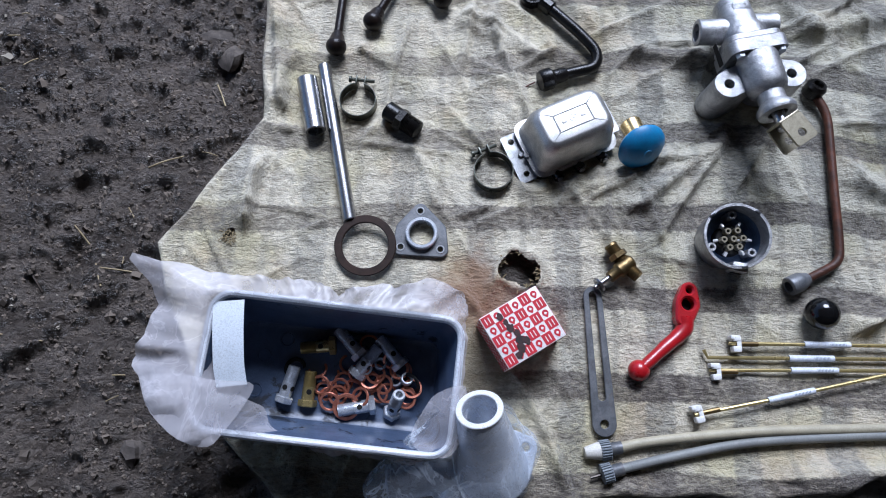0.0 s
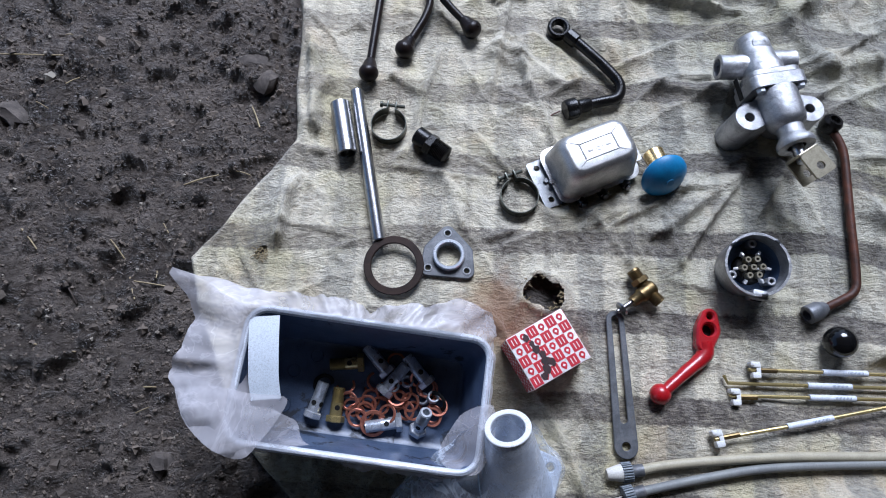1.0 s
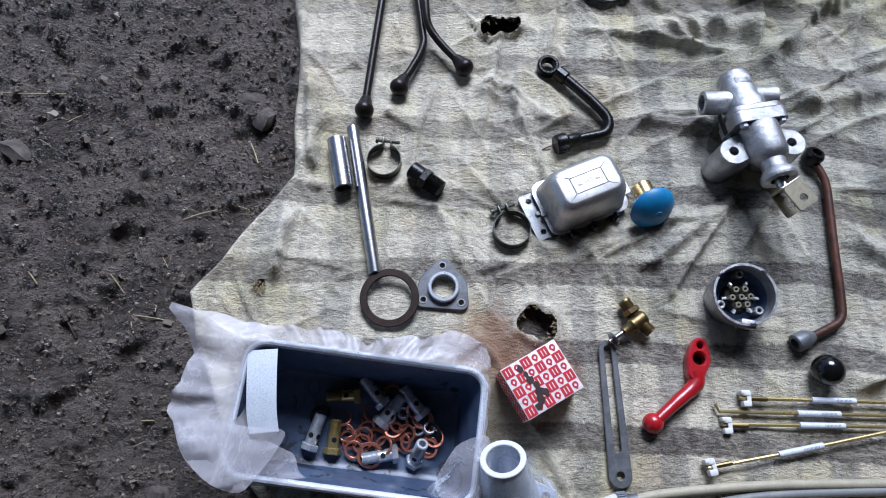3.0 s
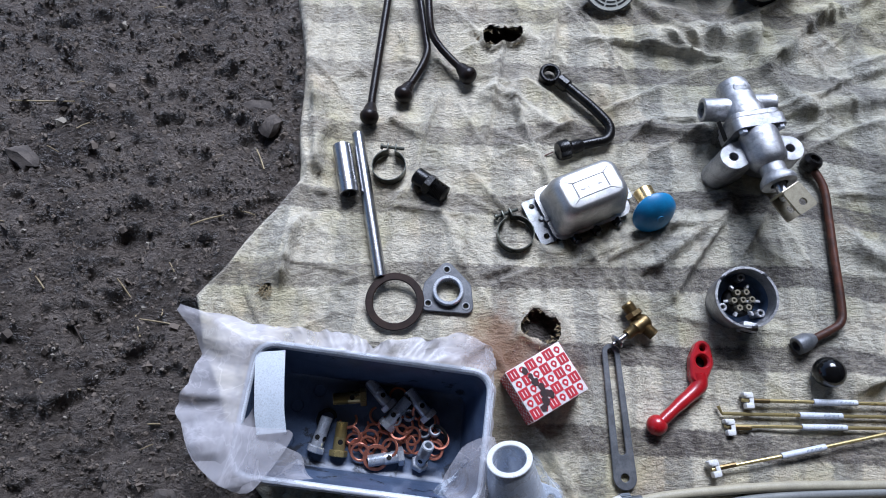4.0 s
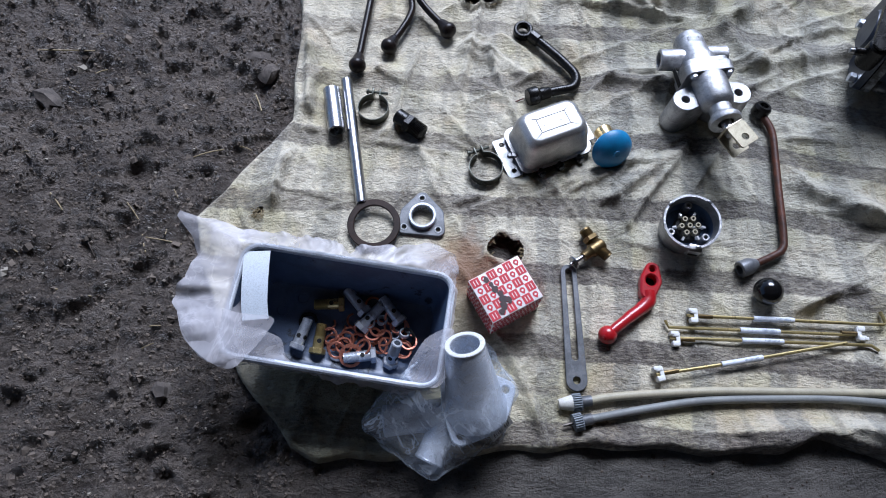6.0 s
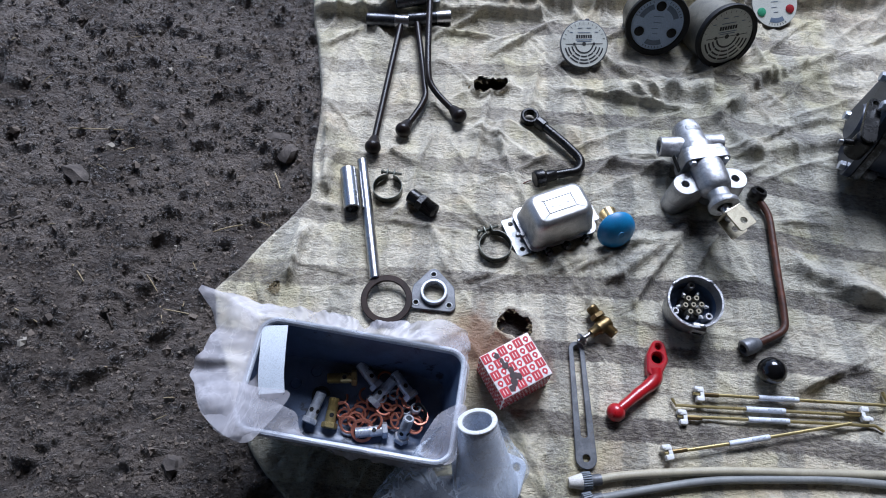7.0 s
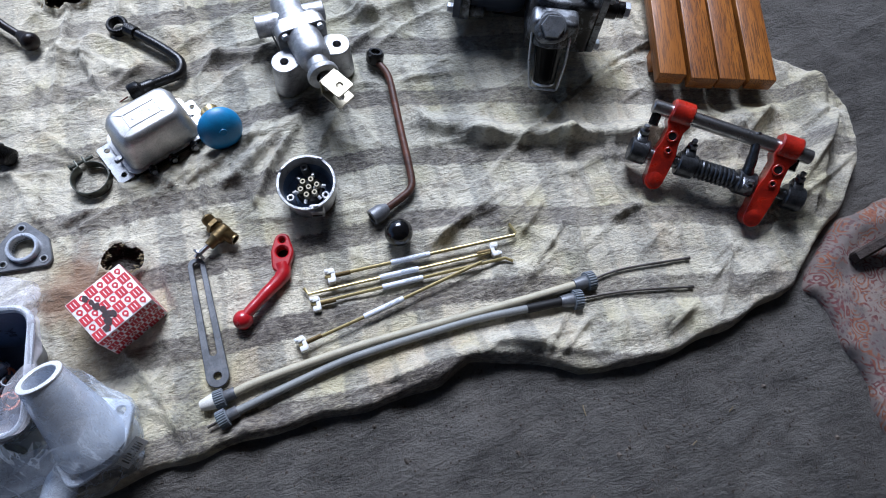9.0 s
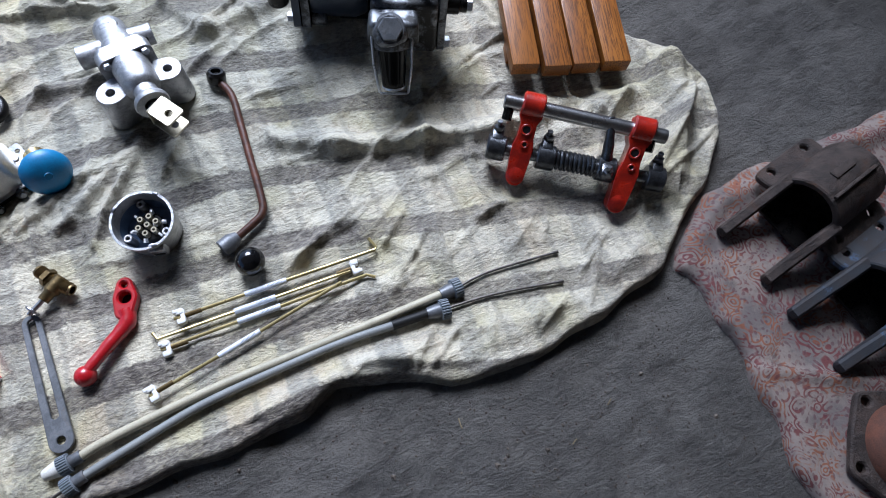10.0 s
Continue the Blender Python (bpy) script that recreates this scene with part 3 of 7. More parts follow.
CREASES = [(0.225, 0.169, 0.302, 0.272, 0.012, 0.010), (0.185, 0.356, 0.236, 0.405, 0.009, 0.009), (0.236, 0.405, 0.291, 0.401, 0.009, 0.009), (0.222, 0.256, 0.275, 0.263, 0.009, 0.009), (0.153, 0.214, 0.222, 0.248, 0.008, 0.009),
           (0.431, 0.428, 0.496, 0.470, 0.011, 0.010), (0.496, 0.470, 0.550, 0.486, 0.010, 0.010), (-0.208, 0.407, -0.202, 0.533, 0.009, 0.009), (-0.183, 0.295, -0.206, 0.387, 0.008, 0.009), (-0.006, 0.205, -0.033, 0.288, 0.006, 0.008),
           (0.008, 0.197, 0.062, 0.214, 0.007, 0.009), (-0.160, 0.20, -0.172, 0.25, 0.004, 0.010), (0.247, 0.530, 0.301, 0.487, 0.009, 0.010), (0.314, 0.218, 0.362, 0.295, 0.009, 0.009),
           (0.416, 0.066, 0.507, 0.113, 0.009, 0.009), (0.520, 0.055, 0.566, 0.095, 0.010, 0.009), (0.531, -0.071, 0.609, -0.050, 0.008, 0.010), (0.675, -0.113, 0.757, -0.096, 0.008, 0.010), (0.631, 0.050, 0.697, 0.062, 0.009, 0.009),
           (0.395, 0.065, 0.516, 0.106, 0.008, 0.010), (0.511, 0.004, 0.584, 0.064, 0.008, 0.010), (0.61, 0.126, 0.722, 0.135, 0.008, 0.012), (0.985, 0.18, 0.851, 0.132, 0.012, 0.016),
           (0.984, 0.112, 0.847, 0.020, 0.012, 0.018), (0.209, 0.209, 0.308, 0.285, 0.011, 0.012), (0.445, -0.051, 0.562, -0.099, 0.007, 0.012), (-0.146, 0.473, -0.091, 0.424, 0.008, 0.009),
           (0.015, 0.439, 0.073, 0.422, 0.008, 0.010), (0.405, 0.501, 0.466, 0.560, 0.012, 0.014), (0.466, 0.560, 0.572, 0.606, 0.010, 0.014), (0.148, 0.249, 0.109, 0.190, 0.007, 0.009),
           (-0.098, 0.403, -0.055, 0.366, 0.008, 0.009), (0.250, 0.572, 0.315, 0.530, 0.010, 0.012), (-0.034, 0.275, -0.008, 0.217, 0.006, 0.008), (0.218, 0.389, 0.298, 0.383, 0.010, 0.012)]
PATH2 = np.array(OUTLINE)


def to_outline(px, py, path=PATH2):
    """Distance inside the blanket's outline (outside: minus), and the nearest place on it."""
    a = path
    b = np.roll(path, -1, axis=0)
    best = np.full(px.shape, 9.0)
    nx, ny = px.copy(), py.copy()
    inside = np.zeros(px.shape, bool)
    for (ax, ay), (bx, by) in zip(a, b):
        t = np.clip(((px - ax) * (bx - ax) + (py - ay) * (by - ay)) / ((bx - ax) ** 2 + (by - ay) ** 2), 0, 1)
        qx, qy = ax + t * (bx - ax), ay + t * (by - ay)
        d = np.hypot(px - qx, py - qy)
        m = d < best
        best, nx, ny = np.where(m, d, best), np.where(m, qx, nx), np.where(m, qy, ny)
        cross = ((ay > py) != (by > py)) & (px < (bx - ax) * (py - ay) / (by - ay + 1e-12) + ax)
        inside ^= cross
    return np.where(inside, best, -best), nx, ny


def n3(x, y, s, k=0.0):
    return noise.noise(Vector((x * s, y * s, k)))


def ground_height(x, y):
    rough = min(max((0.10 - x) / 0.3, 0.25), 1.0)
    h = 0.010 * n3(x, y, 6, 3) + 0.012 * n3(x, y, 17, 5) + 0.008 * n3(x * 0.9 + y * 0.4, (y * 0.9 - x * 0.4) * 1.9, 28, 7)
    h += 0.0042 * rough * n3(x * 0.9 + y * 0.4, (y * 0.9 - x * 0.4) * 1.5, 52, 45) + 0.0026 * rough * n3(x, y, 98, 46)
    lumps = max(0.16, abs(n3(x + 0.01 * n3(x, y, 20, 41), y, 26, 42)) + 0.55 * abs(n3(x, y, 58, 43)) + 0.30 * abs(n3(x, y, 115, 44)))
    q = math.hypot(x + 0.448, (y - 0.112) * 1.05)
    if q < 0.10:
        h += 0.0035 * math.cos(q * 210 + 2.5 * n3(x, y, 14, 47)) * math.exp(-((q - 0.045) / 0.028) ** 2)
    return -0.006 + h * (0.35 + 0.65 * rough) + rough * 0.0165 * (lumps - 0.32) - 0.003 * min(max((x + 0.1) / 0.3, 0), 1)


def build_ground():
    xs = np.concatenate([[-60, -12, -4, -2], np.concatenate([np.arange(-1.25, -0.86, 0.015), np.arange(-0.86, -0.08, 0.0034), np.arange(-0.08, 0.1, 0.006), np.arange(0.1, 1.62, 0.0095)]), [2.2, 4, 12, 60]])
    ys = np.concatenate([[-60, -12, -4, -1.4], np.concatenate([np.arange(-0.62, -0.30, 0.012), np.arange(-0.30, 0.82, 0.0036), np.arange(0.82, 1.2, 0.015)]), [1.7, 4, 12, 60]])
    gx, gy = np.meshgrid(xs, ys)
    d, _, _ = to_outline(gx, gy)
    verts = []
    for j in range(len(ys)):
        for i in range(len(xs)):
            x, y = float(xs[i]), float(ys[j])
            z = ground_height(x, y) if abs(x) < 3 and abs(y) < 3 else -0.006
            if d[j, i] > 0.01:
                z = min(z, -0.004) - 0.001
            verts.append((x, y, z))
    w = len(xs)
    faces = [(j * w + i, j * w + i + 1, (j + 1) * w + i + 1, (j + 1) * w + i) for j in range(len(ys) - 1) for i in range(w - 1)]
    me = bpy.data.meshes.new("ground")
    me.from_pydata(verts, [], faces)
    me.shade_smooth()
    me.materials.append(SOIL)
    tagged(new("ground", me), "dark trodden earth with clods and bits of straw", "ground", kind="structure")


def build_sky_blockers():
    """Unseen plank walls and roof, added to block skylight; the eave is over the far side."""
    n = Nodes("weathered_boards")
    board = n.t.nodes.new("ShaderNodeMapping")
    n.put(board.inputs[0], n.co)
    board.inputs["Scale"].default_value = (6.0, 6.0, 0.5)
    grain = n.noise(4, 5, 0.6, 0.3, board.outputs[0])
    wood = n.set(Base_Color=n.mix(n.steps(grain, 0.3, 0.7), (0.26, 0.21, 0.165), (0.16, 0.13, 0.105)), Roughness=0.8, Normal=n.bump(grain, 0.4, 0.004))
    for name, size, spot in (("wall_south", (6.2, 0.08, 2.6), (0.0, -1.9, -0.05)), ("wall_east", (0.08, 3.8, 2.6), (3.0, 0.04, -0.05)), ("wall_north", (1.46, 0.08, 2.6), (2.23, 1.98, -0.05))):
        w = part(name, box(*size, 0.01), wood)
        w.location = spot
        tagged(w, "unseen plank wall added to block skylight", "wall", kind="structure")
    c = part("ceiling", box(6.4, 3.80, 0.06, 0.01), wood)
    c.location = (0.0, -0.10, 2.555)
    tagged(c, "unseen boarded roof added to shade the near side", "ceiling", kind="structure")


TEARS = [(0.078, 0.137, 0.021, 0.017), (0.048, 0.522, 0.030, 0.012), (-0.226, 0.176, 0.006, 0.006)]       # worn-through holes: place, half width, half depth


# where things press the blanket flat: two ends and a half width
PRESSED_WEST = [(-0.121, 0.395, -0.099, 0.635, 0.010), (-0.08, 0.427, -0.054, 0.48, 0.010), (-0.055, 0.52, -0.074, 0.645, 0.010), (0.0, 0.456, -0.05, 0.54, 0.010), (-0.152, 0.354, -0.139, 0.291, 0.013),
                (-0.098, 0.19, -0.134, 0.372, 0.010), (-0.0815, 0.163, -0.0815, 0.164, 0.034), (-0.0225, 0.176, -0.0225, 0.177, 0.026), (-0.0945, 0.329, -0.0945, 0.33, 0.022), (0.0545, 0.2455, 0.055, 0.246, 0.024),
                (0.10, 0.272, 0.166, 0.298, 0.036), (0.104, 0.463, 0.172, 0.388, 0.012), (0.17, 0.37, 0.109, 0.352, 0.012), (0.075, 0.072, 0.076, 0.073, 0.038), (-0.19, 0.035, -0.02, 0.02, 0.06)]
PRESSED_EAST = [(0.30, 0.335, 0.367, 0.335, 0.022), (0.333, 0.34, 0.325, 0.42, 0.020), (0.413, 0.34, 0.424, 0.31, 0.010), (0.424, 0.31, 0.416, 0.165, 0.010), (0.411, 0.146, 0.366, 0.122, 0.011), (0.2955, 0.168, 0.296, 0.168, 0.033),
                (0.25, 0.11, 0.195, 0.034, 0.013), (0.1545, 0.11, 0.159, -0.018, 0.014), (0.181, 0.138, 0.19, 0.14, 0.022), (0.265, 0.05, 0.50, 0.048, 0.016), (0.25, -0.008, 0.466, 0.034, 0.007), (0.15, -0.05, 0.40, -0.026, 0.018),
                (0.40, -0.026, 0.59, -0.026, 0.018), (0.585, -0.017, 0.715, -0.0205, 0.012), (0.565, -0.036, 0.705, -0.0555, 0.012), (0.70, 0.085, 0.80, 0.006, 0.02), (0.62, 0.36, 0.68, 0.33, 0.07), (0.78, 0.22, 0.92, 0.18, 0.03)]


def pressed(px, py):
    """How freely the blanket wrinkles: 1 in the open, less beneath things."""
    best = np.full(np.shape(px), 1.0)
    for ax, ay, bx, by, rr in PRESSED_WEST + PRESSED_EAST:
        t = np.clip(((px - ax) * (bx - ax) + (py - ay) * (by - ay)) / ((bx - ax) ** 2 + (by - ay) ** 2), 0, 1)
        q = np.hypot(px - ax - t * (bx - ax), py - ay - t * (by - ay))
        best = np.minimum(best, np.clip((q - rr * 0.7) / 0.022, 0.12, 1.0))
    return best


def blanket_height(x, y, d, free=None):
    if free is None:
        free = float(pressed(np.array([x]), np.array([y]))[0])
    return 0.0025 + (loose_height(x, y, d) - 0.0025) * (free if d > 0.012 else 1.0)


def loose_height(x, y, d):
    z = 0.0035 + 0.0014 * n3(x, y, 7, 1) + 0.0009 * n3(x, y, 22, 2)
    r = abs(n3(x + 0.02 * n3(x, y, 9, 8), y, 13, 4))
    z += 0.0022 * max(0.0, 0.5 - r * 2.6) * max(0.15, 0.5 + n3(x, y, 5, 6)) * 1.5
    r = abs(n3(x * 0.75 + y * 0.5, y * 0.8 - x * 0.45, 21, 9))
    z += 0.0020 * max(0.0, 0.5 - r * 3.0) * (0.6 + n3(x, y, 7, 16))
    z += 0.0010 * n3(x, y, 75, 3) + 0.0006 * n3(x, y, 40, 19)
    z += 0.0008 * (noise.ridged_multi_fractal(Vector((x * 7.5 + 0.4 * n3(x, y, 6, 61), y * 7.5, 2.2)), 0.9, 2.2, 4, 0.9, 1.6) - 0.9)
    wx, wy = x + 0.018 * n3(x, y, 9, 71), y + 0.018 * n3(x, y, 9, 72)
    near, _ = noise.voronoi(Vector((wx * 10.5, wy * 8.5, 0.3)))
    z += 0.0024 * max(0.0, 1.0 - (near[1] - near[0]) / 0.26) * max(0.0, 0.45 + 1.4 * n3(x, y, 6, 73))
    near, _ = noise.voronoi(Vector((wx * 21 + 5, wy * 25, 1.3)))
    z += 0.0014 * max(0.0, 1.0 - (near[1] - near[0]) / 0.34) * max(0.0, 0.35 + 1.5 * n3(x, y, 8, 74))
    east = min(max((x - 0.25) / 0.3, 0.0), 1.0)
    calm = min(1.0, 0.15 + d / 0.045)
    crest = 0.0
    for c, s2, k, amp in ((0.906, 0.423, 51.0, 0.0150 * (0.25 + east)), (0.42, -0.907, 52.0, 0.0120 * (1.15 - east)), (0.66, 0.75, 53.0, 0.0150 * (0.35 + 0.65 * east)), (0.74, -0.67, 54.0, 0.0100 * (1.0 - 0.5 * east))):
        al, ac = x * c + y * s2, -x * s2 + y * c
        ac += 0.022 * n3(x, y, 4, k + 3)
        r = abs(noise.noise(Vector((al * 3.4, ac * 14.0, k))))
        crest = max(crest, 0.75 * calm * amp * max(0.0, 1.0 - r * 6.0) ** 1.7 * max(0.0, 0.45 + 1.5 * n3(x, y, 4.5, k + 7)))
    # short sharp creases, denser towards the far side
    dense = 0.55 + 0.75 * min(max((y - 0.12) / 0.30, 0.0), 1.0)
    wob = 0.012 * n3(x, y, 8, 91)
    for i in range(9):
        a = 0.35 + 2.39996 * i
        per = 0.050 + 0.013 * (i % 4)
        u = (x * math.cos(a) + y * math.sin(a) + wob) / per
        line = round(u)
        f = (u - line) * per
        if abs(f) < 0.022:
            m = n3(x + 0.37 * line, y + 0.71 * line, 5.2, 93 + i) * 2.6 - 0.16
            if m > 0:
                crest = max(crest, calm * dense * 0.0098 * min(m, 1.0) * math.exp(-abs(f) / (0.0038 if (f > 0) == (i % 2 > 0) else 0.0090)))
    z += crest
    for ax, ay, bx, by, h, w in FOLDS + CREASES:
        t = ((x - ax) * (bx - ax) + (y - ay) * (by - ay)) / ((bx - ax) ** 2 + (by - ay) ** 2)
        if -0.4 < t < 1.4:
            tt = min(max(t, 0), 1)
            off = (x - ax) * (by - ay) - (y - ay) * (bx - ax)
            off = off / math.hypot(bx - ax, by - ay) + (0.006 if w < 0.0145 else 0.003) * n3(x, y, 16, 11)
            far = math.hypot(x - ax - tt * (bx - ax), y - ay - tt * (by - ay))
            k = abs(off) / w if 0 <= t <= 1 else far / w
            if k < 2.5:
                steep = 2.6 if off > 0 else 0.75
                end = min(1.0, 0.2 + 5 * tt * (1 - tt))
                z += 1.25 * h * (math.exp(-(k ** 2) * steep) if w > 0.0105 else end * math.exp(-1.3 * k * steep)) * ((0.75 + 0.5 * n3(x, y, 11, 12)) if w < 0.0145 else (0.92 + 0.2 * n3(x, y, 7, 12))) * min(1.0, 0.3 + d / 0.03)
    hem = 0.0022 * math.exp(-((d - 0.008) / 0.006) ** 2)
    lift = 0.004 * (0.5 + n3(x, y, 12, 14)) * math.exp(-(d / 0.05) ** 2)
    z = max(z, 0.0008) + hem + max(lift, 0)
    if d < 0.007:
        z = -0.007 + (z + 0.007) * math.sqrt(max(1 - (1 - max(d, 0) / 0.007) ** 2, 0.0))
    return z


def build_blanket():
    step = 0.0027
    xs, ys = np.arange(-0.32, 1.05, step), np.arange(-0.15, 0.965, step)
    gx, gy = np.meshgrid(xs, ys)
    jx = gx + 0.0016 * np.sin(gy * 61) * np.sin(gx * 47 + 1)
    jy = gy + 0.0025 * np.sin(gx * 73 + 2) * np.cos(gy * 31)
    d, nx, ny = to_outline(jx, jy)
    ins = d > 0
    free = pressed(gx, gy)
    cell = ins[:-1, :-1] | ins[1:, :-1] | ins[:-1, 1:] | ins[1:, 1:]
    w = len(xs)
    index, verts, faces = {}, [], []

    def vert(j, i):
        if (j, i) not in index:
            x, y, dd = float(gx[j, i]), float(gy[j, i]), float(d[j, i])
            if dd <= 0:
                x, y = x + float(nx[j, i] - jx[j, i]), y + float(ny[j, i] - jy[j, i])
            z = blanket_height(x, y, max(dd, 0.0), float(free[j, i]))
            for cx, cy, ra, rb in TEARS:
                for _ in range(3):
                    e = math.hypot((x - cx) / ra, (y - cy) / rb) + 0.75 * n3(x, y, 46, 21)
                    if e < 0.97:
                        k = min(1.0 + (0.97 - e) * 0.9, 1.6)
                        x, y = cx + (x - cx) * k, cy + (y - cy) * k
                e = math.hypot((x - cx) / ra, (y - cy) / rb) + 0.75 * n3(x, y, 46, 21)
                z += 0.35 * min(ra, 0.020) * math.exp(-((e - 1.12) / 0.22) ** 2)
            index[(j, i)] = len(verts)
            verts.append((x, y, z))
        return index[(j, i)]

    for j in range(len(ys) - 1):
        for i in range(w - 1):
            if not cell[j, i]:
                continue
            x, y = float(gx[j, i]) + step / 2, float(gy[j, i]) + step / 2
            if any(math.hypot((x - cx) / ra, (y - cy) / rb) + 0.75 * n3(x, y, 46, 21) < 0.95 for cx, cy, ra, rb in TEARS):
                continue
            faces.append((vert(j, i), vert(j, i + 1), vert(j + 1, i + 1), vert(j + 1, i)))
    me = bpy.data.meshes.new("blanket")
    me.from_pydata(verts, [], faces)
    me.shade_smooth()
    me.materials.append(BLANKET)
    tagged(new("blanket", me), "worn cream and grey plaid fleece blanket spread on the earth", "blanket")


build_ground()
build_sky_blockers()
build_blanket()


def sup(x, y):
    """The height of the blanket's top."""
    d, _, _ = to_outline(np.array([x]), np.array([y]))
    return blanket_height(x, y, float(max(d[0], 0))) if d[0] > 0 else ground_height(x, y)


def rest(x, y, r=0.012):
    """The height at which a thing of that half width lies on the blanket."""
    return sum(sup(x + a * r, y + b * r) for a in (-1, 0, 1) for b in (-1, 0, 1)) / 9 + 0.0005


# ---- the tray with its contents ----
TRAY_POSE = pose(-0.104, 0.028, 0.013, 0, 4.0, -6.5)
TW, TD, TH = 0.222, 0.118, 0.078


def rounded_rect(sx, sy, r, seg=6):
    out = []
    for cx, cy, a in ((1, 1, 0), (-1, 1, 90), (-1, -1, 180), (1, -1, 270)):
        out += circle(cx * (sx / 2 - r), cy * (sy / 2 - r), r, seg, a, a + 90)
    return out


def build_tray():
    t = thing("storage_tray", TRAY_POSE, "grey-blue plastic tray with oily inside, wrapped in film", "tray")
    rings = []
    bm = bmesh.new()
    steps = [(TW - 0.034, TD - 0.034, 0.012, 0.000), (TW - 0.030, TD - 0.030, 0.014, 0.002), (TW - 0.004, TD - 0.004, 0.018, TH - 0.004), (TW + 0.005, TD + 0.005, 0.020, TH - 0.004),
             (TW + 0.006, TD + 0.006, 0.020, TH), (TW - 0.004, TD - 0.004, 0.016, TH + 0.001), (TW - 0.008, TD - 0.008, 0.015, TH - 0.004), (TW - 0.030, TD - 0.030, 0.012, 0.006), (TW - 0.040, TD - 0.040, 0.008, 0.003)]
    for sx, sy, r, z in steps:
        rings.append([bm.verts.new((x, y, z)) for x, y in rounded_rect(sx, sy, r)])
    for a, b in zip(rings, rings[1:]):
        for i in range(len(a)):
            j = (i + 1) % len(a)
            bm.faces.new((a[i], a[j], b[j], b[i]))
    bm.faces.new(rings[0][::-1])
    bm.faces.new(rings[-1])
    bmesh.ops.recalc_face_normals(bm, faces=bm.faces)
    body = part("tray_body", bm, TRAY, t)
    loop = [Vector((x, y, TH)) for x, y in rounded_rect(TW + 0.001, TD + 0.001, 0.018)]
    part("rim", tube(loop + loop[:2], 0.0036, 10), RIM_GREY, t, "pale grey rolled rim")
    for x, y in ((-0.075, 0.012), (-0.078, -0.022), (-0.055, 0.03)):
        o = part("moulded_ring", shift(pipe(0.007, 0.0055, 0.0006), x, y, 0.003), TRAY, body)
    return t


# the film's loose edge seen from above: turn round the tray's middle, distance from it
FILM_EDGE = [(-180, 0.175), (-167, 0.163), (-154, 0.147), (-146, 0.128), (-141, 0.100), (-128, 0.079), (-115, 0.068), (-69, 0.067), (-50, 0.088), (-35, 0.115), (-12, 0.120), (1, 0.118), (15, 0.121), (27, 0.129),
             (33, 0.142), (40, 0.139), (50, 0.124), (60, 0.098), (75, 0.080), (94, 0.072), (130, 0.097), (143, 0.127), (150, 0.155), (153.5, 0.180), (155.5, 0.216), (159, 0.188), (165, 0.169), (173, 0.172), (180, 0.175)]


FLAP = [(-0.1685, -0.0051), (-0.1303, -0.0138), (-0.0967, -0.0171), (-0.0657, -0.0155), (-0.0634, -0.0263), (-0.079, -0.0573), (-0.0915, -0.0718), (-0.1139, -0.0693), (-0.1462, -0.0509), (-0.1628, -0.0286)]
TUCK = [(0.0773, -0.0425), (0.0859, -0.0204), (0.0953, -0.0062), (0.1185, 0.0024), (0.1228, -0.0263), (0.1165, -0.0511), (0.1054, -0.0594), (0.0828, -0.055)]


def smooth_loop(pts, n=3):
    """A closed smooth line through some points of the plan."""
    out = []
    for i in range(len(pts)):
        p0, p1, p2, p3 = (Vector(pts[(i + k) % len(pts)]) for k in (-1, 0, 1, 2))
        for k in range(n):
            t = k / n
            out.append(0.5 * (2 * p1 + (p2 - p0) * t + (2 * p0 - 5 * p1 + 4 * p2 - p3) * t * t + (3 * p1 - p0 - 3 * p2 + p3) * t ** 3))
    return out


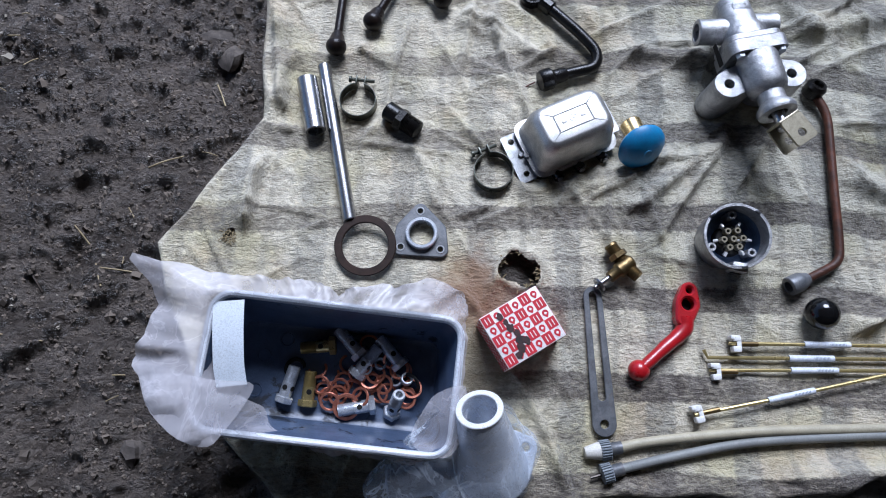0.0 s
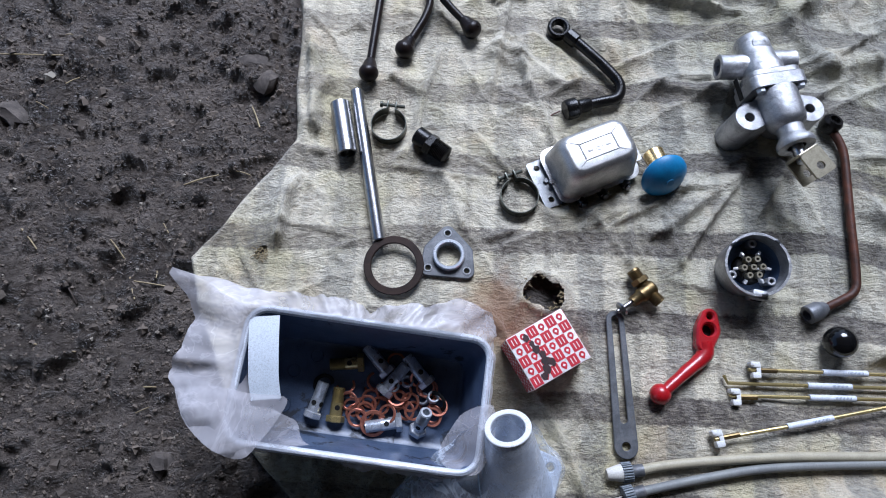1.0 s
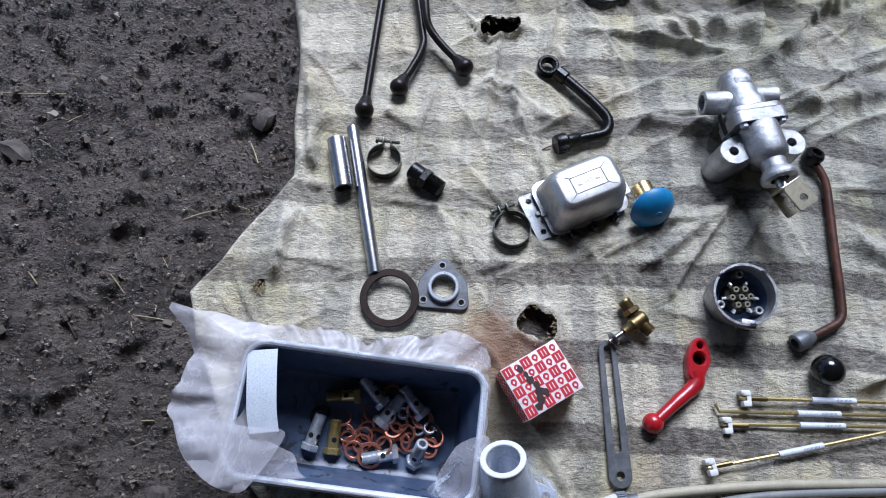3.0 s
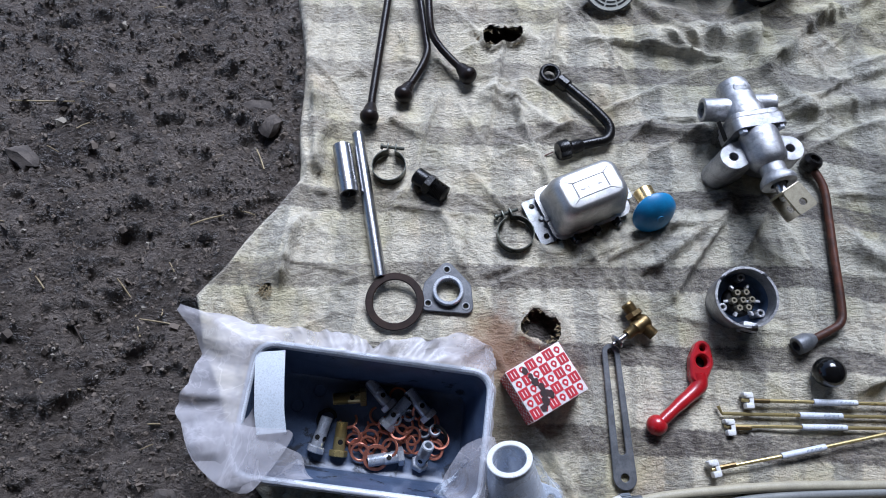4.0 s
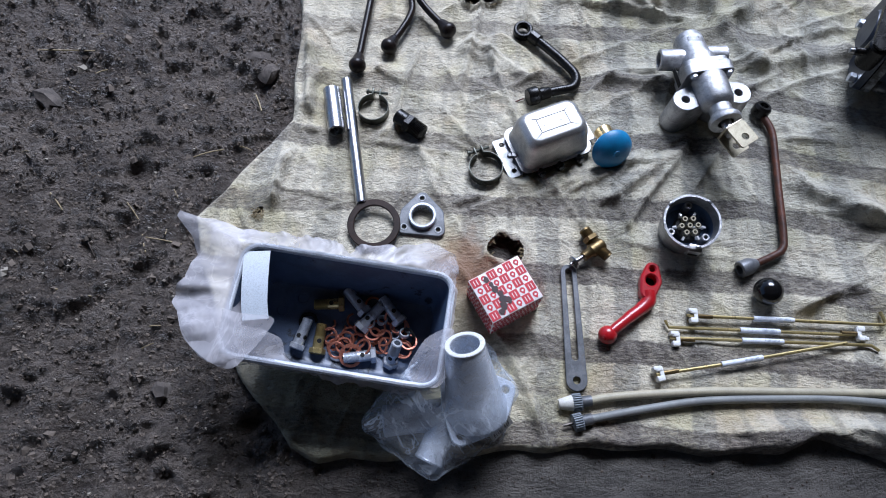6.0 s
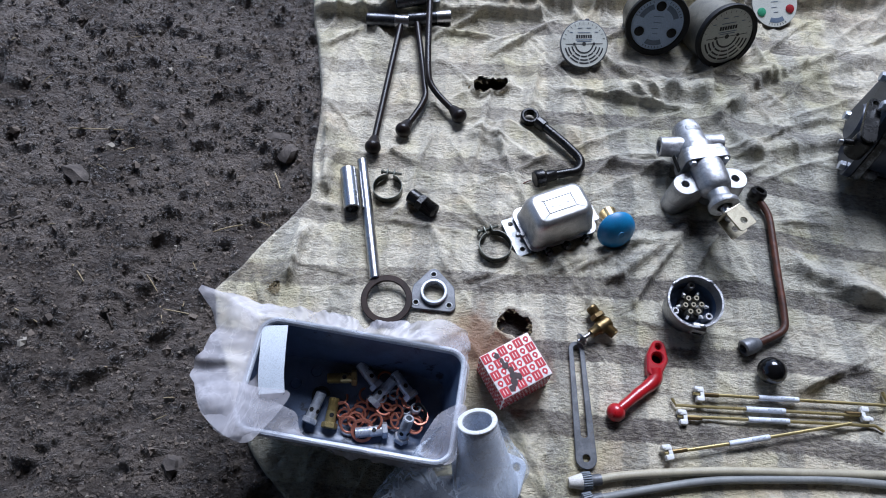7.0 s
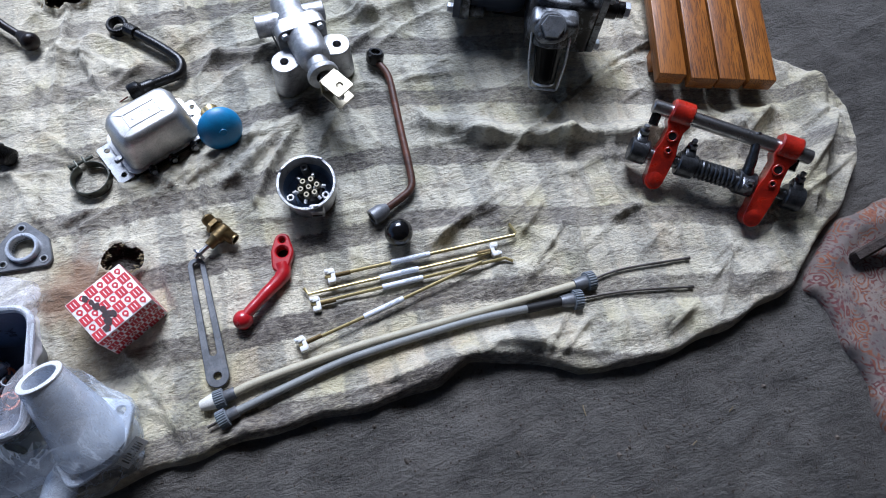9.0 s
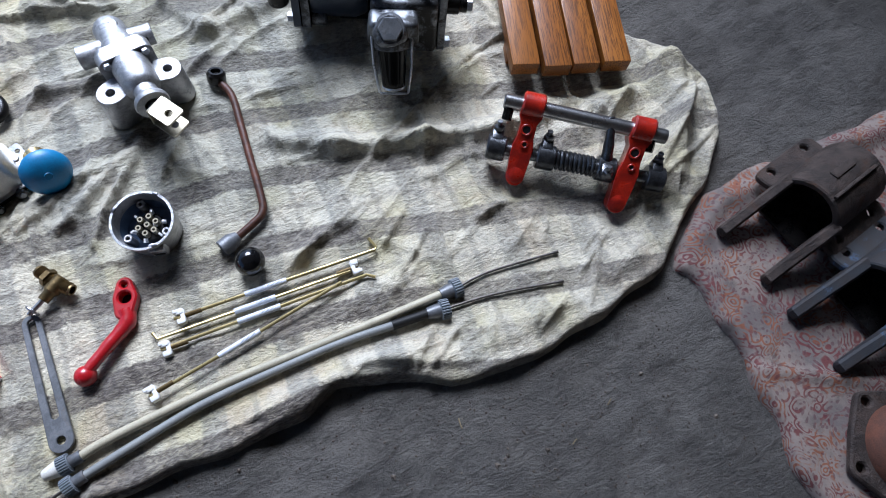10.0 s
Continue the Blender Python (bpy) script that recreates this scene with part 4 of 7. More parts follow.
def build_tray_film():
    """The bag that the tray stands in: turned over the rim, loose and wide at one end."""
    bm = bmesh.new()
    lines = []
    n = 260
    for i in range(n):
        deg = -180 + 360 * i / n
        a = radians(deg)
        c, s = math.cos(a), math.sin(a)
        rim = ((abs(c) / (TW / 2 + 0.001)) ** 9 + (abs(s) / (TD / 2 + 0.001)) ** 9) ** (-1 / 9)
        edge = float(np.interp(deg, [q[0] for q in FILM_EDGE], [q[1] for q in FILM_EDGE]))
        edge += 0.0035 * n3(c, s, 9, 31) + 0.002 * n3(c, s, 24, 32)
        out = max(edge - rim, 0.004)
        corner = math.exp(-((deg + 152) / 15) ** 2)
        line = []
        for k, f in enumerate((-2, -1, 0, 0.12, 0.28, 0.46, 0.64, 0.82, 1.0)):
            if f < 0:
                r = rim - (0.003 + 0.022 * corner) * -f
                z = -0.010 * -f * (1 - 0.8 * corner) + 0.003
            else:
                r = rim + f * out
                pleat = math.sin(deg * 0.33 + 3 * n3(c, s, 5, 41)) + 0.7 * n3(c, s, 16, 42)
                z = 0.0045 * (1 - f) + 0.012 * f * min(out / 0.05, 1) * pleat * 0.5 - 0.20 * out * f * f
                z -= 0.010 * f if out < 0.015 else 0.0
            p = Vector((c * r, s * r, TH + 0.0028 + z))
            if f > 0.1:
                p += 0.006 * f * Vector((n3(p.x, p.y, 33, k), n3(p.x, p.y, 33, k + 9), 1.4 * n3(p.x, p.y, 40, 5)))
            line.append(bm.verts.new(p))
        lines.append(line)
    for i in range(n):
        a, b = lines[i], lines[(i + 1) % n]
        for k in range(len(a) - 1):
            bm.faces.new((a[k], b[k], b[k + 1], a[k + 1]))
    for v in bm.verts:
        v.co += 0.0009 * Vector((n3(v.co.x, v.co.y, 70, 1), n3(v.co.x, v.co.y, 70, 2), n3(v.co.x, v.co.y, 55, 3)))
    ob = part("plastic_bag", bm, FILM, None, sharp=180)
    ob.matrix_world = TRAY_POSE
    tagged(ob, "crumpled milky plastic bag turned over the tray's rim", "bag")
    for name, edge, dip in (("folded_flap", FLAP, 0.0), ("tucked_fold", TUCK, 0.022)):
        bm = bmesh.new()
        vs = [bm.verts.new((x, y, 0)) for x, y in smooth_loop(edge, 3)]
        es = [bm.edges.new((vs[i], vs[(i + 1) % len(vs)])) for i in range(len(vs))]
        bmesh.ops.triangle_fill(bm, use_beauty=True, use_dissolve=False, edges=es)
        for _ in range(3):
            bmesh.ops.subdivide_edges(bm, edges=[e for e in bm.edges if e.calc_length() > 0.007], cuts=1)
            bmesh.ops.triangulate(bm, faces=bm.faces)
        for v in bm.verts:
            x, y = v.co.x, v.co.y
            inner = max(0.0, 1.0 - max(abs(x) / (TW / 2), abs(y) / (TD / 2)))
            over = max(abs(x) - TW / 2, abs(y) - TD / 2, 0.0)
            v.co.z = TH + 0.0065 + 0.0045 * n3(x, y, 22, 81) + 0.0025 * n3(x, y, 48, 82) - 4 * dip * inner - 0.35 * over
        part(name, bm, FILM, ob, sharp=180)


def sheet(w, l, bend, nx=6, ny=14, thick=0.0003):
    bm = bmesh.new()
    g = [[bm.verts.new(((i / nx - 0.5) * w, (j / ny - 0.5) * l, bend(i / nx, j / ny))) for i in range(nx + 1)] for j in range(ny + 1)]
    for j in range(ny):
        for i in range(nx):
            bm.faces.new((g[j][i], g[j][i + 1], g[j + 1][i + 1], g[j + 1][i]))
    up = bmesh.ops.extrude_face_region(bm, geom=list(bm.faces))
    bmesh.ops.translate(bm, vec=(0, 0, thick), verts=[q for q in up["geom"] if isinstance(q, bmesh.types.BMVert)])
    bmesh.ops.recalc_face_normals(bm, faces=bm.faces)
    return bm


def build_paper():
    bm = sheet(0.0270, 0.074, lambda u, v: 0.006 * math.sin(v * 2.6) + 0.004 * (u - 0.5) * (1 - v))
    for v in bm.verts:
        if v.co.y < -0.02:
            v.co.x += 0.10 * (-0.02 - v.co.y)
    ob = part("paper_slip", bm, PAPER, None)
    ob.matrix_world = pose(-0.1860, 0.053, 0.0985, -2, 3, 5)
    tagged(ob, "blank white paper slip lying across the tray's end", "paper")


def banjo_bolt(metal, length=0.036, label="zinc-plated hollow bolt with a hexagon head"):
    t = thing("banjo_bolt", Matrix(), label, "bolt", "hollow bolts in the tray")
    part("bolt_head", cyl(0.0092, 0.0065, 6, 0.0008), metal, t)
    thread = [(0.0062, 0.0065), (0.0062, length * 0.55)]
    z = length * 0.55
    while z < length - 0.001:
        thread += [(0.0062, z), (0.0056, z + 0.0005)]
        z += 0.001
    thread += [(0.0056, length), (0.0035, length), (0.0033, length * 0.5), (0, length * 0.5)]
    part("shank", lathe(thread, 20), metal, t)
    hole = part("cross_hole", shift(cyl(0.0026, 0.0004, 14, 0.0001), 0, 0.0060, length * 0.42, -90), BLACK_MATT, t)
    same(hole, t, pose(0, 0, 0, 0, 0, 180))
    same(hole, t, pose(0, 0, 0, 0, 0, 75))
    return t


def lay(t, head, tip, z=0.0):
    """The pose of a bolt from its head's place towards its tip."""
    return along((head[0], head[1], head[2]), tip) @ pose(0, 0, 0, 0, 0, random.uniform(-25, 25))


def build_hardware():
    zinc, gold = banjo_bolt(ZINC), banjo_bolt(GOLD_ZINC, 0.034, "yellow-plated hollow bolt with a hexagon head")
    zs = [((-0.080, 0.047), (-0.108, 0.078), 0.024), ((-0.040, 0.037), (-0.061, 0.062), 0.025), ((-0.086, 0.028), (-0.066, 0.052), 0.026), ((-0.155, 0.003), (-0.145, 0.034), 0.026),
          ((-0.066, 0.001), (-0.096, -0.004), 0.020)]
    for k, (h, e, z) in enumerate(zs):
        m = lay(zinc, (*h, z), (*e, z + 0.003))
        if k == 0:
            zinc.matrix_world = m
        else:
            copy_thing(zinc, m)
    standing = copy_thing(zinc, along((-0.051, -0.008, 0.013), (-0.044, 0.005, 0.034)))
    tagged(standing, "zinc-plated hollow bolt propped with its open end upward")
    gs = [((-0.106, 0.058), (-0.138, 0.055), 0.024), ((-0.132, -0.001), (-0.129, 0.034), 0.022)]
    for k, (h, e, z) in enumerate(gs):
        m = lay(gold, (*h, z), (*e, z + 0.002))
        if k == 0:
            gold.matrix_world = m
        else:
            copy_thing(gold, m)

    def washer(name, r, metal, label):
        o = part(name, pipe(r, r * 0.74, 0.0016, 28, 0.0004), metal, None)
        return tagged(o, label, "washer", "washers in the tray")

    first = washer("copper_washer", 0.0098, COPPER, "flat copper sealing washer")
    spots = [(-0.112, 0.030), (-0.098, 0.023), (-0.088, 0.016), (-0.070, 0.022), (-0.094, 0.040), (-0.113, 0.009), (-0.035, 0.009), (-0.040, 0.033), (-0.074, 0.060),
             (-0.124, 0.035), (-0.055, 0.012), (-0.110, 0.004), (-0.116, 0.014), (-0.101, 0.017), (-0.072, 0.024), (-0.036, 0.006), (-0.062, 0.012), (-0.103, 0.010), (-0.043, 0.034), (-0.119, 0.020)]
    for k, (x, y) in enumerate(spots):
        m = pose(x, y, 0.0150 + 0.0018 * (k % 4) + (0.003 if k > 10 else 0), random.uniform(-24, 24), random.uniform(-24, 24), 0)
        if k == 0:
            first.matrix_world = m
        else:
            copy_thing(first, m)
    for k, (x, y) in enumerate([(-0.058, 0.020), (-0.050, 0.044), (-0.080, 0.008), (-0.030, 0.016), (-0.084, 0.030), (-0.066, 0.030)]):
        copy_thing(first, pose(x, y, 0.0215 + 0.0012 * (k % 3), random.uniform(-30, 30), random.uniform(-30, 30), 0))
    big = washer("copper_washer", 0.0132, COPPER, "large copper ring washer standing against the bolts")
    big.matrix_world = pose(-0.094, -0.001, 0.021, 14, 8, 0)
    nut = tagged(part("ring_nut", pipe(0.0062, 0.0040, 0.0055, 24), ZINC, None), "small zinc-plated tube nut", "nut", "tube nuts in the tray")
    nut.matrix_world = pose(-0.062, 0.039, 0.020, -18, 8, 0)
    copy_thing(nut, pose(-0.045, 0.023, 0.018, -12, -10, 0))
    copy_thing(nut, pose(-0.036, 0.024, 0.023, -20, 14, 0))
    copy_thing(nut, pose(-0.076, 0.036, 0.024, 16, 12, 0))
    dark = tagged(part("rubber_washer", pipe(0.011, 0.0072, 0.002), BLACK_MATT, None), "thin black rubber sealing washer", "washer", "washers in the tray")
    dark.matrix_world = pose(-0.146, 0.036, 0.020, 20, 25, 0)
    copy_thing(dark, pose(-0.030, 0.022, 0.024, 30, -48, 0))


# ---- the carton ----
def build_carton():
    sx, sy, sz = 0.064, 0.055, 0.050
    cx, cy = 0.0755, 0.0725
    t = thing("parts_carton", pose(cx, cy, rest(cx, cy, 0.02), 0, 0, 30.5), "small red and white checked cardboard carton with a dark oil stain", "box")
    body = part("carton_body", box(sx, sy, sz, 0.0008, 2), CARTON_WHITE, t)

    def face(w, h, m, nx, ny):
        bars = bmesh.new()
        a, b = w / nx, h / ny
        square = mark = None
        for i in range(nx):
            for j in range(ny):
                x, y = (i + 0.5) * a - w / 2, (j + 0.5) * b - h / 2
                if (i + j) % 2 == 0:
                    if square is None:
                        square = part("printed_square", plate([(-a / 2, -b / 2), (a / 2, -b / 2), (a / 2, b / 2), (-a / 2, b / 2)], 0.00025, (), 0), CARTON_RED, t)
                        square.matrix_basis = m @ pose(x, y, 0)
                    else:
                        same(square, t, m @ pose(x, y, 0))
                    for k in range(2):
                        bars = join(bars, shift(plate([(-0.0004, -b * 0.30), (0.0004, -b * 0.30), (0.0004, b * 0.28), (-0.0004, b * 0.28)], 0.00015, (), 0), x + (k - 0.5) * a * 0.34, y, 0.0003))
                else:
                    if mark is None:
                        mark = part("printed_mark", plate(hull2([(0, 0.0004, 0.31 * a), (0, -0.33 * b, 0.0008)], 12), 0.00025, (), 0), CARTON_RED, t)
                        mark.matrix_basis = m @ pose(x, y, 0)
                    else:
                        same(mark, t, m @ pose(x, y, 0))
                    bars = join(bars, shift(plate(circle(0, 0, 0.15 * a, 4), 0.00015, (), 0), x, y, 0.0003))
        part("white_print", turned(bars, m), CARTON_WHITE, body)

    face(sx - 0.002, sy - 0.002, pose(0, 0, sz + 0.0001), 6, 5)
    face(sx - 0.002, sz - 0.002, pose(0, -sy / 2 - 0.0001, sz / 2, 90, 0, 0), 6, 5)
    face(sx - 0.002, sz - 0.002, pose(0, sy / 2 + 0.0001, sz / 2, -90, 0, 0), 6, 5)
    face(sy - 0.002, sz - 0.002, pose(sx / 2 + 0.0001, 0, sz / 2, 90, 0, 90), 5, 5)
    face(sy - 0.002, sz - 0.002, pose(-sx / 2 - 0.0001, 0, sz / 2, 90, 0, -90), 5, 5)
    blot = bmesh.new()
    for k, (x, y, r) in enumerate(((-0.0135, 0.019, 0.0038), (-0.0115, 0.0115, 0.0030), (-0.0105, 0.0050, 0.0042), (-0.0075, -0.0020, 0.0036), (-0.0085, -0.0090, 0.0052), (-0.0115, -0.0165, 0.0048), (-0.0030, -0.0130, 0.0040), (-0.0165, -0.0205, 0.0038))):
        out = [(x + (r * (0.85 + 0.35 * n3(math.cos(q), math.sin(q), 1.7, k))) * math.cos(q), y + 1.15 * r * (0.85 + 0.35 * n3(math.cos(q), math.sin(q), 1.7, k)) * math.sin(q)) for q in [i * math.pi / 9 for i in range(18)]]
        blot = join(blot, shift(plate(out, 0.0001, (), 0), 0, 0, sz + 0.0006 + 0.00003 * k))
    part("oil_stain", blot, CARTON_STAIN, t, "dark oil stain")


# ---- the cast pump housing in its bag ----
def build_housing():
    t = thing("pump_housing", pose(0.045, -0.052, 0.002), "bare cast aluminium pump housing with conical neck and flange", "casting")
    o = Vector((0.045, -0.052, 0.002))
    P = lambda x, y, z: Vector((x, y, z)) - o
    top, base = P(0.031, -0.004, 0.103), P(0.044, -0.052, 0.045)
    m = along(base, top)
    ln = (top - base).length
    part("cone_neck", turned(lathe([(0.034, -0.012), (0.0335, 0.0), (0.031, 0.006), (0.0205, ln - 0.004), (0.0200, ln), (0.0150, ln), (0.0145, ln - 0.006), (0.022, 0.0), (0.0, 0.0)], 40), m), FRESH_AL, t)
    part("machined_rim", turned(pipe(0.0205, 0.0150, 0.0025, 40, 0.0006), along(top, top * 2 - base)), MACHINED, t, "bright machined rim")
    h1, h2, h3 = (0.031, 0.015), (-0.015, -0.033), (-0.028, 0.026)
    out = hull2([(0, 0, 0.036), (*h1, 0.0105), (*h2, 0.0105), (*h3, 0.0105)])
    part("flange", shift(plate(out, 0.008, [circle(*h1, 0.0042, 16), circle(*h2, 0.0042, 16), circle(*h3, 0.0042, 16)], 0.001), 0, 0, 0.039), FRESH_AL, t)
    part("lower_body", cyl(0.031, 0.036, 36, 0.003), FRESH_AL, t)
    for a, b, r in ((P(0.035, -0.058, 0.027), P(-0.052, -0.071, 0.024), 0.0165), (P(0.018, -0.060, 0.026), P(-0.003, -0.110, 0.020), 0.0150)):
        l = (b - a).length
        part("hose_stub", turned(lathe([(r * 1.1, 0), (r * 1.02, l * 0.5), (r, l - 0.004), (r * 1.05, l - 0.002), (r, l), (r * 0.72, l), (r * 0.7, l * 0.6), (0, l * 0.6)], 28), along(a, b)), FRESH_AL, t)
    lab = part("sticker", turned(box(0.030, 0.016, 0.0006, 0.0002, 1), along((0.028, -0.022, 0.022), (0.043, -0.037, 0.036)) @ pose(0, 0, 0, 0, 0, 0)), WHITE_PLASTIC, t, "white sticker with dark bars")
    bars = bmesh.new()
    for k in range(9):
        bars = join(bars, shift(box(0.0008 + 0.0008 * (k % 3 == 0), 0.009, 0.0002, 0, 1), -0.010 + 0.0025 * k, 0, 0.0007))
    part("print_bars", turned(bars, along((0.028, -0.022, 0.022), (0.043, -0.037, 0.036))), PRINT, lab)
    # the clear bag drawn over it
    bm = bmesh.new()
    pts = []
    for c, r in ((top, 0.023), (base, 0.040), (P(0.076, -0.037, 0.040), 0.014), (P(0.030, -0.087, 0.040), 0.014), (P(-0.055, -0.072, 0.030), 0.020), (P(0.0, -0.112, 0.024), 0.018), (P(0.07, -0.075, 0.010), 0.012), (P(-0.04, -0.085, 0.012), 0.012)):
        pts += [c + r * v.co.normalized() for v in ball(1.0, 10).verts]
    for p in pts:
        bm.verts.new((p.x, p.y, max(p.z, 0.003)))
    res = bmesh.ops.convex_hull(bm, input=list(bm.verts))
    for v in [v for v in bm.verts if not v.link_faces]:
        bm.verts.remove(v)
    for _ in range(3):
        bmesh.ops.subdivide_edges(bm, edges=[e for e in bm.edges if e.calc_length() > 0.006], cuts=1)
        bmesh.ops.triangulate(bm, faces=bm.faces)
    bmesh.ops.smooth_vert(bm, verts=bm.verts, factor=0.5, use_axis_x=True, use_axis_y=True, use_axis_z=True)
    bm.normal_update()
    for v in bm.verts:
        k = noise.noise(v.co * 48) * 0.004 + 0.004 * max(0, 0.35 - abs(noise.noise(v.co * 27 + Vector((3, 1, 7)))) * 2.5) - 0.001
        v.co += v.normal * k
    for f in [f for f in bm.faces if f.calc_center_median().z > 0.084 - o.z]:
        bm.faces.remove(f)
    bag = part("clear_bag", bm, FILM_CLEAR, None, sharp=180)
    bag.matrix_world = pose(*o)
    tagged(bag, "clear crumpled plastic bag round the cast housing", "bag")


# ---- steel bits beside the tray ----
def build_levers():
    def lever(pts, bar, z, zb, label):
        o = Vector((pts[0][0], pts[0][1], 0.004))
        t = thing("shift_lever", pose(*o), label, "lever", "ball-ended levers")
        path = [Vector((x, y, z + (zb - z) * i / (len(pts) - 1))) - o for i, (x, y) in enumerate(pts)]
        part("lever_rod", tube(path, 0.0049, 14, 5 if len(pts) > 2 else 0), BROWN_IRON, t)
        part("ball_end", turned(lathe([(0.0051, -0.018), (0.0075, -0.013)] + [(0.0118 * math.sin(a), -0.0105 * math.cos(a)) for a in [0.9 + 0.224 * i for i in range(11)]], 20), along(path[0], path[0] * 2 - path[1])), BROWN_IRON, t)
        a, b = Vector((*bar[0], zb)) - o, Vector((*bar[1], zb)) - o
        l = (b - a).length
        hub = part("cross_tube", turned(pipe(0.0105, 0.0068, l, 28, 0.0008), along(a, b)), OILY_STEEL, t, "dark steel cross tube")
        part("bright_end", turned(pipe(0.0108, 0.0066, l * 0.34, 28, 0.0008), along(b, a)), STEEL, hub)
        part("pin_hole", turned(shift(cyl(0.003, 0.0006, 12, 0.0001), 0, 0, 0.0106), along(b, a) @ pose(0, 0, l * 0.12, 0, 60, 0) @ pose(0, 0, 0, 0, 0, 0)), BLACK_MATT, hub)
    lever([(-0.121, 0.395), (-0.099, 0.635)], [(-0.154, 0.643), (-0.086, 0.641)], 0.0150, 0.018, "long straight brown iron lever with a ball end")
    lever([(-0.080, 0.427), (-0.054, 0.480), (-0.055, 0.520), (-0.074, 0.645)], [(-0.088, 0.646), (-0.020, 0.655)], 0.0150, 0.018, "bent brown iron lever with a ball end")
    lever([(0.000, 0.456), (-0.040, 0.500), (-0.050, 0.540), (-0.054, 0.668)], [(-0.108, 0.661), (-0.040, 0.680)], 0.0160, 0.038, "bent iron lever lying over its neighbour")


def build_small_steel():
    x0, y0, x1, y1 = -0.152, 0.354, -0.139, 0.291
    t = thing("steel_sleeve", along((x1, y1, rest(-0.145, 0.32) + 0.0118), (x0, y0, rest(-0.145, 0.32) + 0.0118)), "short bright steel tube with dark bore", "tube")
    part("sleeve_wall", pipe(0.0112, 0.0086, 0.064, 32), STEEL, t)
    t = thing("steel_rod", along((-0.0985, 0.190, 0.0125), (-0.134, 0.372, 0.0125)), "long bright steel pin with a cross hole", "rod")
    part("rod_bar", cyl(0.0072, 0.186, 28, 0.001), STEEL, t)
    part("cross_hole", shift(cyl(0.0022, 0.0006, 12, 0.0001), 0, 0, 0.0, 0, 0, 0), BLACK_MATT, t).matrix_basis = pose(0, 0, 0.104, 0, 0, 0) @ along((0, 0, 0), (0.7, 0.7, 0)) @ pose(0, 0, 0.0070)
    # the brown ring, lying on the rod's end
    o = part("fibre_ring", pipe(0.0325, 0.0243, 0.0035, 48, 0.0008), BROWN_RING, None)
    o.matrix_world = pose(-0.0815, 0.163, rest(-0.0815, 0.163, 0.03) + 0.006, 4, 0, 0)
    tagged(o, "flat dark brown oily ring lying on the steel pin", "ring")
    # three-hole flange
    c = (-0.0225, 0.176)
    t = thing("bearing_flange", pose(*c, rest(*c, 0.02), 0, 0, -3), "three-cornered dull steel flange with a raised collar", "flange")
    hs = [(-0.003, 0.0255), (-0.0215, -0.0150), (0.0205, -0.0155)]
    out = hull2([(h[0], h[1], 0.0085) for h in hs] + [(-0.018, 0.005, 0.010), (0.016, 0.005, 0.010)])
    part("flange_plate", plate(out, 0.005, [circle(0, 0, 0.0130, 32)] + [circle(*h, 0.0029, 14) for h in hs], 0.0008), GALV, t)
    part("collar", shift(pipe(0.0172, 0.0130, 0.0115, 36, 0.001), 0, 0, 0.0), ZINC, t)
    for h in hs:
        part("bolt_seat", shift(pipe(0.0046, 0.0030, 0.0058, 18, 0.0004), *h, 0), GALV_PALE, t)

    def clamp(c, rz, lug, metal, label, r=0.0205, h=0.013):
        z = rest(*c, 0.015)
        t = thing("hose_clamp", pose(*c, z, 0, 0, rz), label, "clamp", "hose clamps")
        out = circle(0, 0, r, 40, 12, 348)
        inn = circle(0, 0, r - 0.0012, 40, 12, 348)[::-1]
        part("band", plate(out + inn, h, (), 0.0003), metal, t)
        for s in (-1, 1):
            part("ear", shift(box(0.010, 0.0018, h * 0.95, 0.0004), r + 0.004, s * (0.0042 + 0.0006), 0.0), metal, t)
        sc = part("clamp_screw", tube([(r + 0.006, -0.015, h * 0.5), (r + 0.006, 0.013, h * 0.5)], 0.0019, 10), metal, t)
        part("screw_head", turned(cyl(0.0036, 0.003, 12, 0.0004), along((r + 0.006, 0.011, h * 0.5), (r + 0.006, 0.02, h * 0.5))), metal, sc)
        for k in range(lug):
            a = 150 + 60 * k
            part("stud", turned(cyl(0.0022, 0.002, 10, 0.0003), along(((r - 0.0005) * math.cos(radians(a)), (r - 0.0005) * math.sin(radians(a)), h * 0.5), (r * 2 * math.cos(radians(a)), r * 2 * math.sin(radians(a)), h * 0.5))), metal, t)
    clamp((-0.0945, 0.329), 84, 0, OLIVE_STEEL, "narrow green-grey hose clamp lying flat", 0.0205)
    clamp((0.0545, 0.2455), 112, 3, OLIVE_STEEL, "dull brassy hose clamp with studs", 0.0215)
    # black threaded nipple
    t = thing("pipe_nipple", along((-0.062, 0.316, rest(-0.043, 0.303) + 0.011), (-0.026, 0.290, rest(-0.043, 0.303) + 0.010)), "black hexagon pipe nipple with threaded ends", "fitting")
    part("hexagon", shift(cyl(0.0128, 0.009, 6, 0.0008), 0, 0, 0.016), BLACK_IRON, t)
    th = lambda r, l: lathe([(0, 0), (r * 0.6, 0)] + [(r * (1 if k % 2 else 0.9), 0.0009 * k) for k in range(int(l / 0.0009))] + [(r * 0.6, l), (0, l - 0.004)], 20)
    part("threaded_end", shift(th(0.0108, 0.019), 0, 0, 0.025), BLACK_IRON, t)
    part("plain_end", cyl(0.0106, 0.017, 20, 0.0015), BLACK_IRON, t)


